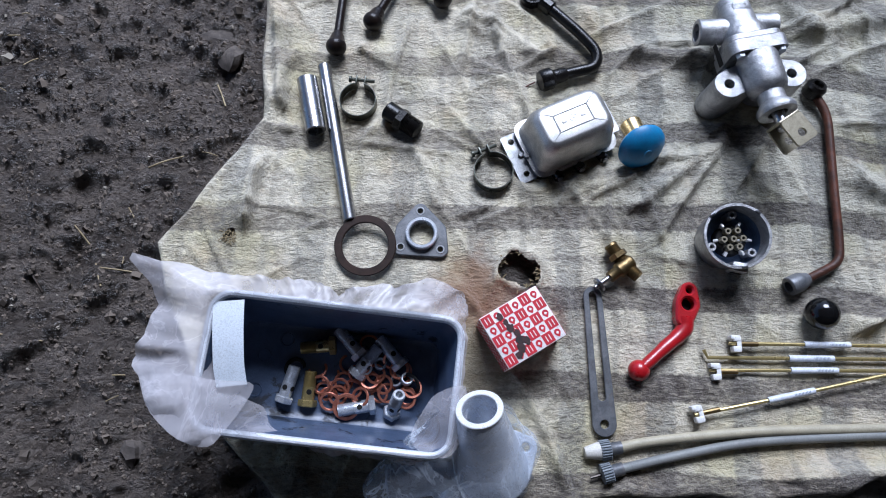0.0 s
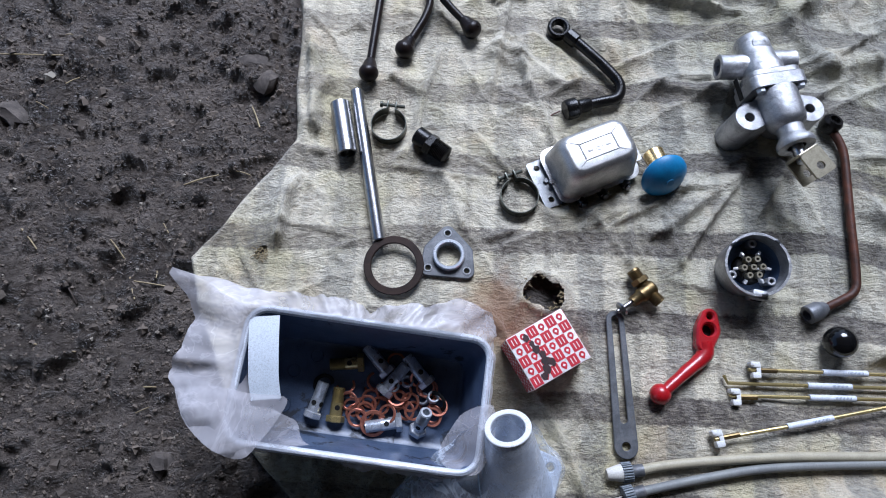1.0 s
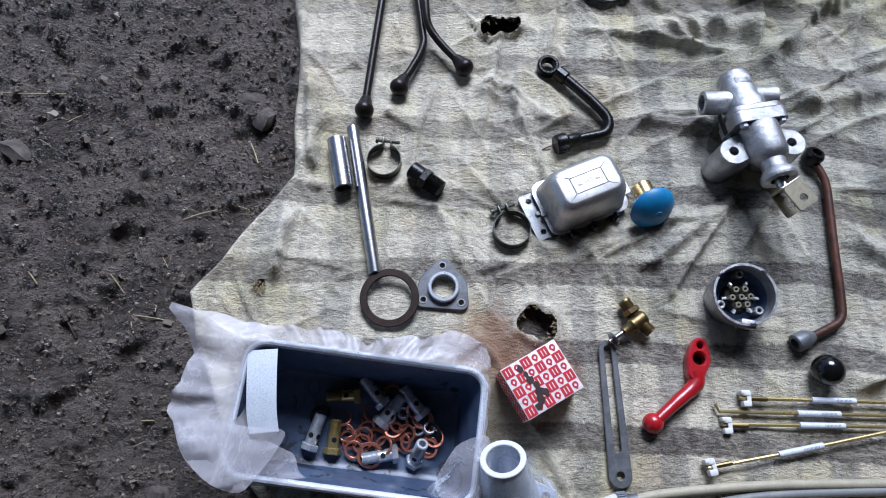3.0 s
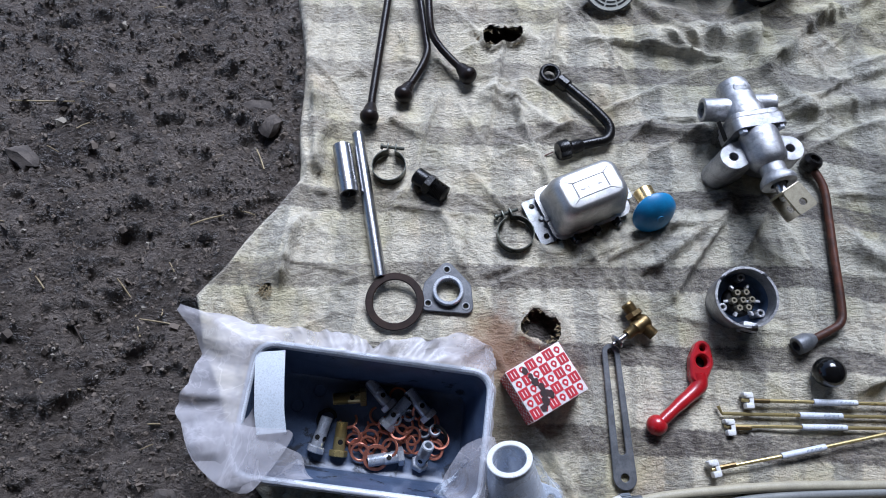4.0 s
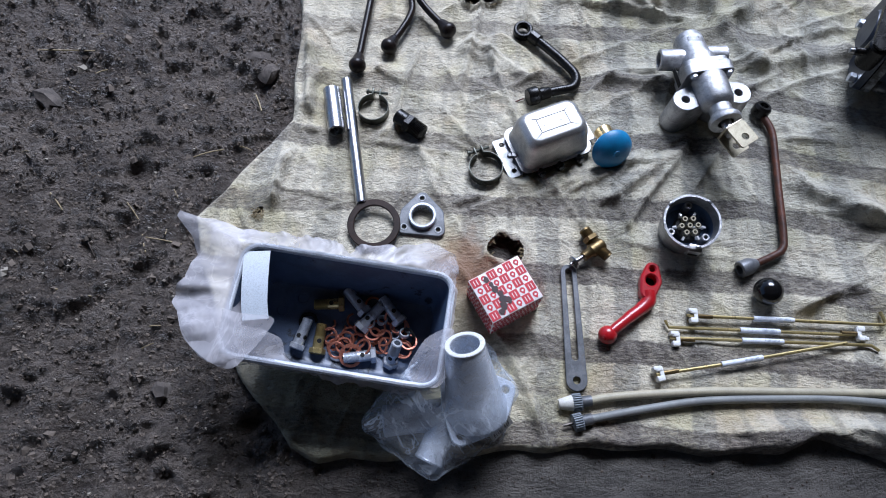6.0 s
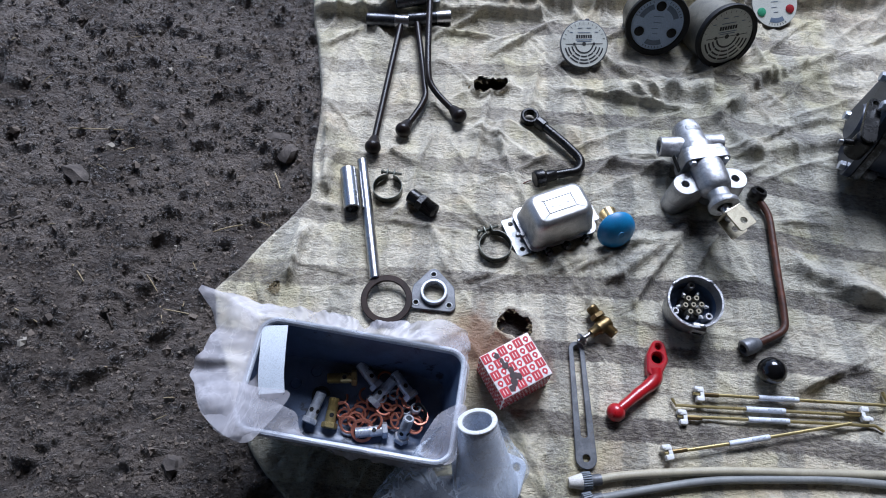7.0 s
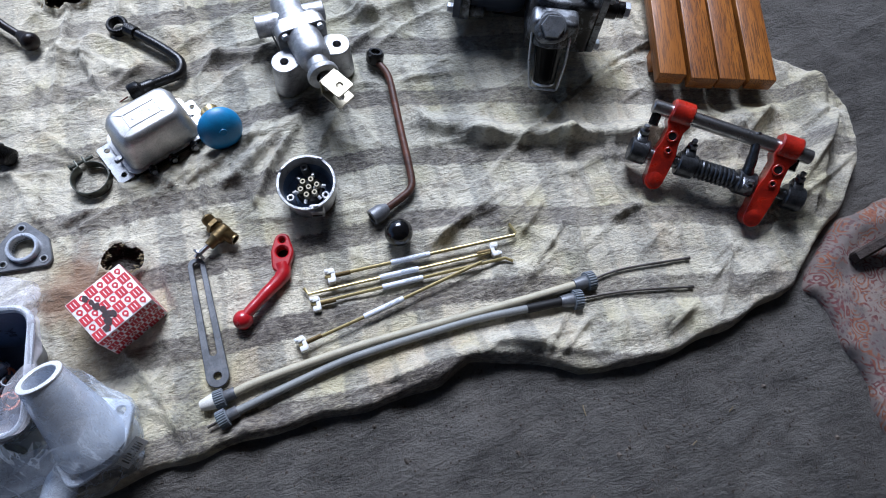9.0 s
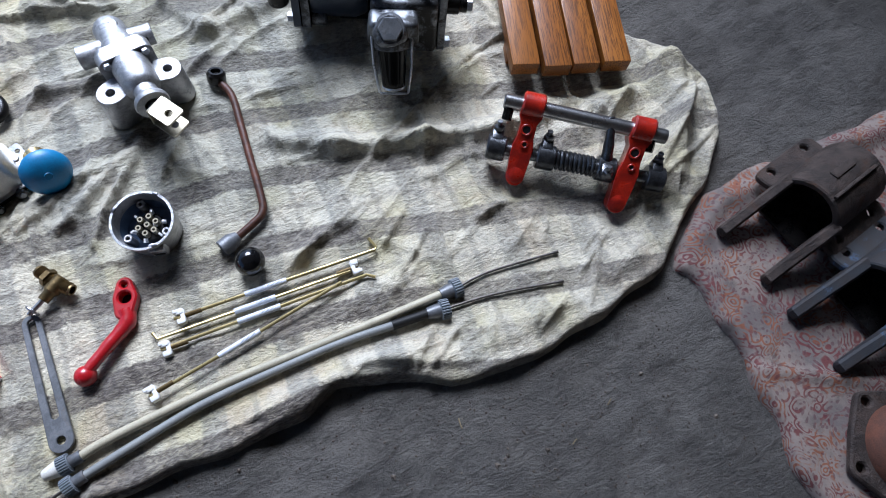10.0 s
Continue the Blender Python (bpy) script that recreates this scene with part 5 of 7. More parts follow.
# ---- voltage regulator, cap, brake arm ----
def build_regulator():
    c = (0.133, 0.285)
    t = thing("voltage_regulator", pose(*c, rest(*c, 0.03), 0, 0, 23.6), "dented silver tin voltage regulator with embossed lid", "regulator")
    sx, sy = 0.089, 0.061
    bm = bmesh.new()
    rings = []
    for w, d, r, z in ((sx + 0.010, sy + 0.008, 0.012, 0.011), (sx + 0.010, sy + 0.008, 0.012, 0.0125), (sx + 0.002, sy + 0.001, 0.012, 0.013), (sx, sy, 0.013, 0.018), (sx - 0.006, sy - 0.006, 0.014, 0.044), (sx - 0.012, sy - 0.012, 0.014, 0.053), (sx - 0.022, sy - 0.021, 0.010, 0.057), (sx - 0.026, sy - 0.025, 0.008, 0.0575)):
        rings.append([bm.verts.new((x, y, z)) for x, y in rounded_rect(w, d, r)])
    for a, b in zip(rings, rings[1:]):
        for i in range(len(a)):
            bm.faces.new((a[i], a[(i + 1) % len(a)], b[(i + 1) % len(a)], b[i]))
    bm.faces.new(rings[-1])
    bm.faces.new(rings[0][::-1])
    bmesh.ops.recalc_face_normals(bm, faces=bm.faces)
    lid = part("lid", bm, REG_AL, t, "dented silver tin lid", 50)
    fx, fy = 0.019, 0.0095
    ridge = bmesh.new()
    cs = [(-fx, -fy), (fx, -fy), (fx, fy), (-fx, fy)]
    for i in range(4):
        a, b = cs[i], cs[(i + 1) % 4]
        ridge = join(ridge, tube([(*a, 0.0571), (*b, 0.0571)], 0.0011, 8))
        ridge = join(ridge, tube([(*a, 0.0571), (a[0] * 1.62, a[1] * 1.75, 0.0565)], 0.0010, 8))
    part("embossed_frame", ridge, REG_AL, lid)
    em = join(shift(pipe(0.0042, 0.0034, 0.0007), 0, 0, 0.0573), shift(box(0.0046, 0.0009, 0.0006, 0.0002), 0, 0, 0.0573), shift(box(0.0008, 0.0050, 0.0006, 0.0002), 0, 0, 0.0573))
    for k in (-1, 1):
        em = join(em, shift(box(0.0055, 0.0045, 0.0006, 0.0003), k * 0.0105, 0, 0.0573))
    part("embossed_mark", em, REG_AL, lid)
    part("base", box(sx + 0.004, sy + 0.002, 0.011, 0.002), BLACK_MATT, t, "black base")
    br = plate(rounded_rect(0.020, 0.058, 0.003), 0.002, [circle(0.000, 0.020, 0.0034, 14), circle(0.000, -0.020, 0.0034, 14)], 0.0004)
    b = part("mounting_bracket", shift(br, -0.0555, -0.001, 0.004), GALV_PALE, t)
    part("bracket_screw", shift(hexnut(0.0035, 0.003), -0.0520, 0.001, 0.006), GALV_PALE, b)
    copy = part("mounting_bracket", shift(plate(rounded_rect(0.016, 0.040, 0.003), 0.002, [circle(0.002, 0.010, 0.003, 14)], 0.0004), 0.0530, 0.004, 0.004), GALV_PALE, t)
    for s, y in ((-1, -0.004), (1, 0.0)):
        part("lid_screw", shift(cyl(0.0034, 0.0024, 14, 0.0005), s * 0.0485, y, 0.0122), STEEL, lid)
    for x in (-0.026, 0.000, 0.028):
        term = part("terminal", turned(cyl(0.0058, 0.010, 16, 0.001), pose(x, -sy / 2 - 0.0015, 0.0065, 72, 0, 0)), BLACK_PLASTIC, t, "black terminal screw")
        part("screw_slot", turned(cyl(0.0032, 0.0016, 14, 0.0003), pose(x, -sy / 2 - 0.0110, 0.0098, 72, 0, 0)), SHAFT, term)


def build_cap():
    c = Vector((0.2110, 0.2620, 0.0345))
    d = Vector((0.26, -0.80, 0.50)).normalized()
    z0 = c - d * 0.010
    t = thing("brass_switch_cap", along(z0, c), "blue plastic cap on a bright brass stem", "cap")
    part("cap_dome", lathe([(0.0, 0.002), (0.0245, 0.0020), (0.0260, 0.0045), (0.0252, 0.0085), (0.0200, 0.0140), (0.0130, 0.0178), (0.0045, 0.0192), (0.004, 0.0200), (0, 0.0200)], 48), BLUE_PLASTIC, t)
    part("brass_stem", shift(lathe([(0, -0.024), (0.0108, -0.024), (0.0116, -0.023), (0.0108, -0.004), (0.0118, -0.002), (0.0118, 0.004), (0, 0.004)], 28), 0, 0.004, 0, 20, 0, 0), BRASS_BRIGHT, t)


def build_brake_arm():
    o = Vector((0.104, 0.463, 0.004))
    t = thing("drop_arm", pose(*o), "black greasy bent iron arm with an eye at one end", "arm")
    L = lambda *p: [Vector(q) - o for q in p]
    part("eye", turned(pipe(0.0135, 0.0078, 0.012, 32, 0.0018), pose(0, 0, 0.002, 6, 0, 0)), BLACK_IRON, t)
    part("arm_bar", tube(L((0.114, 0.455, 0.013), (0.134, 0.435, 0.014), (0.157, 0.411, 0.014), (0.1735, 0.388, 0.014), (0.170, 0.371, 0.013), (0.152, 0.365, 0.013), (0.134, 0.361, 0.012)), 0.0061, 12, 5), BLACK_IRON, t)
    part("collar", turned(cyl(0.0088, 0.016, 10, 0.0012), along(L((0.1145, 0.4545, 0.013))[0], L((0.134, 0.435, 0.014))[0])), BLACK_IRON, t)
    sock = part("ball_socket", turned(lathe([(0.0, 0), (0.0105, 0.0), (0.0122, 0.003), (0.0122, 0.013), (0.0085, 0.017), (0.0078, 0.030), (0.0066, 0.032), (0, 0.032)], 20), along(L((0.1085, 0.352, 0.013))[0], L((0.136, 0.3615, 0.012))[0])), BLACK_IRON, t)
    part("split_pin", tube(L((0.104, 0.355, 0.006), (0.094, 0.350, 0.005), (0.088, 0.343, 0.004)), 0.0009, 6, 4), RUST, t)


# ---- hydraulic valve ----
def build_valve():
    t = thing("brake_valve", pose(0.3335, 0.333, 0.006, 0, 0, 10.5), "cast aluminium valve with two mounting feet and a steel fork", "valve")
    for s in (-1, 1):
        leg = plate(hull2([(s * 0.034, 0, 0.0155), (s * 0.014, 0.006, 0.015)]), 0.048, [circle(s * 0.034, 0, 0.0052, 18)], 0.0012)
        for v in leg.verts:
            if v.co.z < 0.02:
                v.co.x *= 1.06
                v.co.y = v.co.y * 1.08 - 0.001
        body_leg = part("mounting_foot", leg, CAST_AL, t)
        part("bolt_bore", shift(cyl(0.0050, 0.0006, 18, 0.0001), s * 0.034, 0, 0.0366), BLACK_MATT, body_leg)
    ax = lambda y, z: (0.0, y, z)
    part("front_barrel", turned(lathe([(0, 0), (0.021, 0), (0.0215, 0.004), (0.0205, 0.034), (0.0185, 0.040), (0.0135, 0.044), (0.0135, 0.054), (0.0185, 0.060), (0.0195, 0.064), (0.0185, 0.067), (0.0095, 0.067), (0.009, 0.055), (0, 0.055)], 40), along(ax(0.022, 0.050), ax(-0.050, 0.056))), CAST_AL, t)
    part("push_rod", turned(cyl(0.0062, 0.030, 18, 0.001), along(ax(-0.034, 0.055), ax(-0.066, 0.058))), STEEL, t)
    fork = part("fork", turned(join(shift(plate(rounded_rect(0.025, 0.029, 0.003), 0.0028, [circle(0, -0.004, 0.0045, 18)], 0.0004), 0, -0.074, 0.0105), shift(plate(rounded_rect(0.025, 0.029, 0.003), 0.0028, [circle(0, -0.004, 0.0045, 18)], 0.0004), 0, -0.074, -0.0135), shift(box(0.025, 0.0030, 0.0260, 0.0008), 0, -0.0585, -0.013)), pose(0.001, 0.004, 0.0600, 3, 0, 0) @ pose(0, -0.058, 0, 0, 0, 23) @ pose(0, 0.058, 0)), FORK, t, "yellowish plated steel fork")
    part("flange", shift(bevelled(turned(plate(rounded_rect(0.062, 0.050, 0.010), 0.014, (), 0.0015), pose(0, 0, 0, 90, 0, 0)), 0), 0, 0.038, 0.044), CAST_AL, t)
    part("flange_cover", shift(turned(plate(rounded_rect(0.058, 0.047, 0.010), 0.006, (), 0.0015), pose(0, 0, 0, 90, 0, 0)), 0, 0.0455, 0.043), CAST_AL, t)
    for x in (-0.022, 0.022):
        for z in (0.030, 0.062):
            part("flange_bolt", turned(hexnut(0.0048, 0.006), along((x, 0.025, z), (x, 0.0, z))), ZINC, t)
    part("rear_body", turned(lathe([(0, 0), (0.022, 0), (0.0225, 0.010), (0.0195, 0.020), (0.0185, 0.050), (0.0165, 0.054), (0.0, 0.054)], 36), along(ax(0.045, 0.042), ax(0.100, 0.036))), CAST_AL, t)
    for s, l, r in ((-1, 0.046, 0.0135), (1, 0.042, 0.0125)):
        port = part("port", turned(lathe([(r * 1.05, 0.008), (r, l - 0.004), (r * 1.04, l - 0.001), (r * 0.95, l), (r * 0.72, l), (r * 0.66, l - 0.012), (0, l - 0.014)], 28), along((0, 0.066 + 0.003 * s, 0.038), (s * 0.05, 0.068 - 0.004 * s, 0.036))), CAST_AL, t)
        if s > 0:
            part("port_plug", turned(cyl(0.0035, 0.004, 12, 0.0005), along((0.030, 0.056, 0.043), (0.030, 0.045, 0.047))), BLACK_MATT, port)
    part("boss", shift(lathe([(0, 0), (0.0125, 0), (0.0122, 0.006), (0.0098, 0.0105), (0.005, 0.0128), (0, 0.0132)], 28), 0.001, 0.083, 0.045), CAST_AL, t)
    strip = part("name_strip", turned(box(0.026, 0.007, 0.0006, 0.0002), along((-0.0315, 0.038, 0.040), (-0.06, 0.038, 0.044)) @ pose(0, 0, 0, 0, 0, 0)), BLACK_MATT, t)


# ---- spanner, knob, socket, red lever, tee, strap ----
def build_right_bits():
    pts = [(0.413, 0.340), (0.424, 0.312), (0.4225, 0.270), (0.4195, 0.225), (0.416, 0.165), (0.411, 0.146), (0.396, 0.136), (0.366, 0.122)]
    o = Vector((0.413, 0.340, 0.004))
    t = thing("drag_rod", pose(*o), "rusty cranked rod with an eye and a socket end", "rod")
    P = [Vector((x, y, max(0.0115, sup(x, y) + 0.0060))) - o for i, (x, y) in enumerate(pts)]
    part("rod_bar", tube(P, 0.0046, 12, 5), RUST, t)
    head = part("eye_end", shift(lathe([(0, 0.004), (0.0105, 0.0), (0.0115, 0.003), (0.0115, 0.012), (0.009, 0.0155), (0.006, 0.0155), (0.0055, 0.011), (0, 0.011)], 24), 0, 0, 0.002, -18, 12, 0), BLACK_IRON, t)
    part("eye_bore", shift(cyl(0.0034, 0.0016, 12, 0.0004), 0, 0, 0.013, -18, 12, 0), SHAFT, head)
    e = P[-1]
    part("socket_end", turned(lathe([(0.0058, 0), (0.0085, 0.006), (0.0100, 0.010), (0.0100, 0.022), (0.0092, 0.023), (0.0060, 0.023), (0.0055, 0.014), (0, 0.014)], 20), along(e + Vector((0.012, 0.006, 0)), e + Vector((-0.03, -0.012, 0)))), GALV, t)
    # knob
    kz = rest(0.378, 0.095)
    o = tagged(part("lever_knob", lathe([(0.0, 0.0), (0.006, 0.0), (0.0075, 0.002)] + [(0.0163 * math.sin(a), 0.0165 - 0.0163 * math.cos(a)) for a in [0.5 + 0.22 * i for i in range(13)]], 32), BLACK_PLASTIC, None), "glossy black plastic ball knob", "knob")
    o.matrix_world = pose(0.378, 0.0955, kz, 20, 14, 0)
    # seven-pin trailer socket
    c = (0.2955, 0.168)
    t = thing("trailer_socket", pose(*c, rest(*c, 0.02) + 0.001, 6, -2, -12), "open aluminium seven-pin trailer socket standing upright", "socket")
    part("shell", lathe([(0, 0), (0.027, 0), (0.0285, 0.002), (0.0325, 0.038), (0.0335, 0.042), (0.0330, 0.0435), (0.0305, 0.0435), (0.0300, 0.040), (0.0262, 0.012), (0, 0.012)], 56), CAST_AL, t, "bright cast aluminium shell")
    ins = part("inner_wall", lathe([(0.0297, 0.036), (0.0258, 0.0125), (0, 0.0122)], 56), SOCKET_BLUE, t, "blue-grey painted inside")
    pin_block = part("contact_block", shift(lathe([(0, 0.012), (0.0165, 0.012), (0.0160, 0.021), (0.0145, 0.023), (0, 0.023)], 28), 0.001, -0.001, 0), BLACK_MATT, t)
    pin = None
    for k in range(7):
        a, r = (k * 60 + 15, 0.0095) if k < 6 else (0, 0.0)
        m = pose(0.001 + r * math.cos(radians(a)), -0.001 + r * math.sin(radians(a)), 0.021)
        if pin is None:
            pin = part("contact_pin", pipe(0.0033, 0.0014, 0.0110, 12, 0.0003), FORK, pin_block)
            pin.matrix_basis = m
            clip = part("contact_clip", box(0.0046, 0.0024, 0.010, 0.0004), MACHINED, pin_block)
            clip.matrix_basis = m @ pose(0.0045, 0, -0.002, 0, 20, 0)
        else:
            same(pin, pin_block, m)
            same(clip, pin_block, m @ pose(0, 0, 0, 0, 0, a) @ pose(0.0045, 0, -0.002, 0, 20, 0))
    for a in (100, 215, 330):
        x, y = 0.0235 * math.cos(radians(a)), 0.0235 * math.sin(radians(a))
        part("screw_boss", shift(pipe(0.0045, 0.0020, 0.020, 16, 0.0006), x, y, 0.012), CAST_AL, t)
    lug = part("hinge_lug", shift(box(0.016, 0.010, 0.020, 0.002), 0.010, -0.0290, 0.016), CAST_AL, t)
    part("lug_slot", shift(box(0.011, 0.0016, 0.0045, 0.0005), 0.010, -0.0338, 0.022), BLACK_MATT, lug)
    for a in (60, 150, 290):
        part("rim_notch", turned(box(0.006, 0.003, 0.003, 0.0006), pose(0.0318 * math.cos(radians(a)), 0.0318 * math.sin(radians(a)), 0.0415, 0, 0, a + 90)), SHAFT, t)
    # red lever
    o = Vector((0.249, 0.100, rest(0.25, 0.10)))
    t = thing("red_lever", pose(*o), "red enamelled cranked lever with a ball end", "lever")
    h1, h2 = (0.0005, 0.0005), (0.0030, 0.0145)
    out = hull2([(*h1, 0.0125), (*h2, 0.0085), (-0.004, -0.014, 0.0095)])
    hd = part("lever_head", shift(plate(out, 0.013, [circle(*h1, 0.0065, 24), circle(*h2, 0.0034, 16)], 0.0018), 0, 0, 0.001), RED, t)
    part("lever_bore", shift(cyl(0.0066, 0.001, 24, 0.0002), *h1, 0.0008), BLACK_MATT, hd)
    part("lever_bore", shift(cyl(0.0035, 0.001, 16, 0.0002), *h2, 0.0008), BLACK_MATT, hd)
    e = Vector((0.195, 0.034, 0.014)) - o + Vector((0, 0, 0.004))
    k = Vector((-0.005, -0.026, 0.0075))
    part("lever_arm", tube([Vector((-0.003, -0.012, 0.0075)), k, k * 0.55 + e * 0.45, e], 0.0068, 14, 5, [0.0090, 0.0088, 0.0078, 0.0070, 0.0062, 0.0055]), RED, t)
    part("ball_end", turned(ball(0.0108), pose(e.x, e.y, 0.0105)), RED, t)
    # brass tee with wing screw
    o = Vector((0.181, 0.138, rest(0.181, 0.138)))
    t = thing("brass_tap", pose(*o), "aged brass three-way tap with a wing screw", "tap")
    Q = lambda x, y, z=0.011: Vector((x, y, z)) - o + Vector((0, 0, o.z))
    seg = lambda a, b, pr: turned(lathe(pr((b - a).length), 20), along(a, b))
    part("tap_body", seg(Q(0.196, 0.146), Q(0.172, 0.128), lambda l: [(0, 0), (0.0068, 0), (0.0085, 0.002), (0.0085, l * 0.6), (0.0062, l * 0.7), (0.0058, l), (0, l)]), BRASS, t)
    thr = lambda l: [(0, 0), (0.0072, 0), (0.0072, 0.003)] + [(0.0072 if i % 2 else 0.0064, 0.003 + 0.0008 * i) for i in range(int((l - 0.006) / 0.0008))] + [(0.0064, l - 0.002), (0.0045, l - 0.002), (0.0042, l - 0.008), (0, l - 0.008)]
    part("threaded_branch", seg(Q(0.188, 0.142), Q(0.173, 0.165), thr), BRASS, t)
    part("threaded_branch", seg(Q(0.189, 0.141), Q(0.203, 0.127), thr), BRASS, t)
    part("hexagon", turned(cyl(0.0100, 0.006, 6, 0.0006), along(Q(0.1835, 0.149), Q(0.176, 0.161))), BRASS, t)
    sp = part("spindle", turned(cyl(0.0026, 0.022, 12, 0.0004), along(Q(0.174, 0.130), Q(0.158, 0.119))), STEEL, t)
    part("wing_disc", turned(lathe([(0, 0), (0.0078, 0.0), (0.0082, 0.001), (0.0074, 0.0026), (0.003, 0.002), (0, 0.002)], 24), along(Q(0.1615, 0.1215), Q(0.150, 0.113))), STEEL, sp)
    # slotted strap
    a, b = Vector((0.1545, 0.110)), Vector((0.1590, -0.018))
    t = thing("slotted_strap", at((a.x, a.y, rest(0.156, 0.05, 0.02) + 0.001), (b.x, b.y, 0)), "dull grey steel adjusting strap with a long slot", "strap")
    l = (b - a).length
    part("strap_plate", plate(hull2([(0.000, 0, 0.0095), (l, 0, 0.0120)]), 0.0035, [slot(-0.0005, 0, l - 0.026, 0, 0.0038), circle(l, 0, 0.0042, 20)], 0.0006), GALV, t)


# ---- plated link rods and drive cables ----
def build_links():
    z = 0.0075
    rods = [([(0.289, 0.061), (0.514, 0.0575), (0.516, 0.060), (0.512, 0.073)], (0.296, 0.0605), (0.365, 0.411), 1, 0.0105),
            ([(0.264, 0.055), (0.2675, 0.047), (0.480, 0.0450)], (0.4865, 0.0465), (0.349, 0.394), -1, 0.0080),
            ([(0.268, 0.0345), (0.495, 0.0335), (0.503, 0.0275)], (0.2735, 0.033), (0.349, 0.396), 1, 0.0085),
            ([(0.247, -0.009), (0.330, 0.0065), (0.466, 0.0345)], (0.2505, -0.0080), (0.321, 0.368), 1, 0.0120)]
    for pts, clip, sl, side, z in rods:
        o = Vector((*pts[0], 0.004))
        t = thing("link_rod", pose(*o), "thin yellow-plated link rod with white plastic clip and sleeve", "rod", "plated link rods")
        P = [Vector((x, y, max(z, rest(x, y, 0.003) + 0.003))) - o for x, y in pts]
        part("rod_bar", tube(P, 0.0019, 10), GOLD_ZINC, t)

        def on(x):
            for a, b in zip(pts, pts[1:]):
                if min(a[0], b[0]) <= x <= max(a[0], b[0]):
                    return P[pts.index(a)].lerp(P[pts.index(b)], (x - a[0]) / (b[0] - a[0]))
        s = part("sleeve", tube([on(sl[0]), on(sl[1])], 0.0033, 12), SLEEVE, t, "white paper sleeve")
        marks = bmesh.new()
        d = (on(sl[1]) - on(sl[0]))
        for k in range(12):
            q = on(sl[0]) + d * (0.55 + 0.03 * k)
            marks = join(marks, shift(box(0.0005, 0.0022, 0.0002, 0, 1), q.x, q.y, q.z + 0.0031))
        part("print_bars", marks, PRINT_GREY, s)
        dd = d.normalized()
        ang = math.degrees(math.atan2(dd.y, dd.x))
        c = on(clip[0]) or P[-1]
        c = Vector((clip[0] - o.x, clip[1] - o.y, c.z))
        ub = join(shift(box(0.0085, 0.0060, 0.0090, 0.0012), 0, 0.0055, -0.005), shift(box(0.0085, 0.0060, 0.0090, 0.0012), 0, -0.0055, -0.005), shift(box(0.0050, 0.0150, 0.0070, 0.0012), 0.0026, 0, -0.004), shift(box(0.0042, 0.0042, 0.0100, 0.0010), -0.004, 0.0062, -0.005))
        part("clip", turned(ub, Matrix.Translation(c) @ pose(0, 0, 0, 0, 0, ang + (0 if side > 0 else 180))), WHITE_PLASTIC, t, "white plastic clip")
        part("bare_end", tube([c, c + dd * side * 0.022], 0.0026, 10), BRASS, t, "brassy threaded end")


def ribbed(r, l, n=22):
    bm = lathe([(0, 0), (r * 0.75, 0), (r * 0.85, 0.001), (r * 0.85, l - 0.001), (r * 0.7, l), (0, l)], 24)
    for k in range(n):
        a = 2 * math.pi * k / n
        bm = join(bm, turned(box(r * 0.16, r * 0.16, l * 0.9, 0.0003, 1), pose(r * 0.9 * math.cos(a), r * 0.9 * math.sin(a), l * 0.05, 0, 0, math.degrees(a))))
    return bm


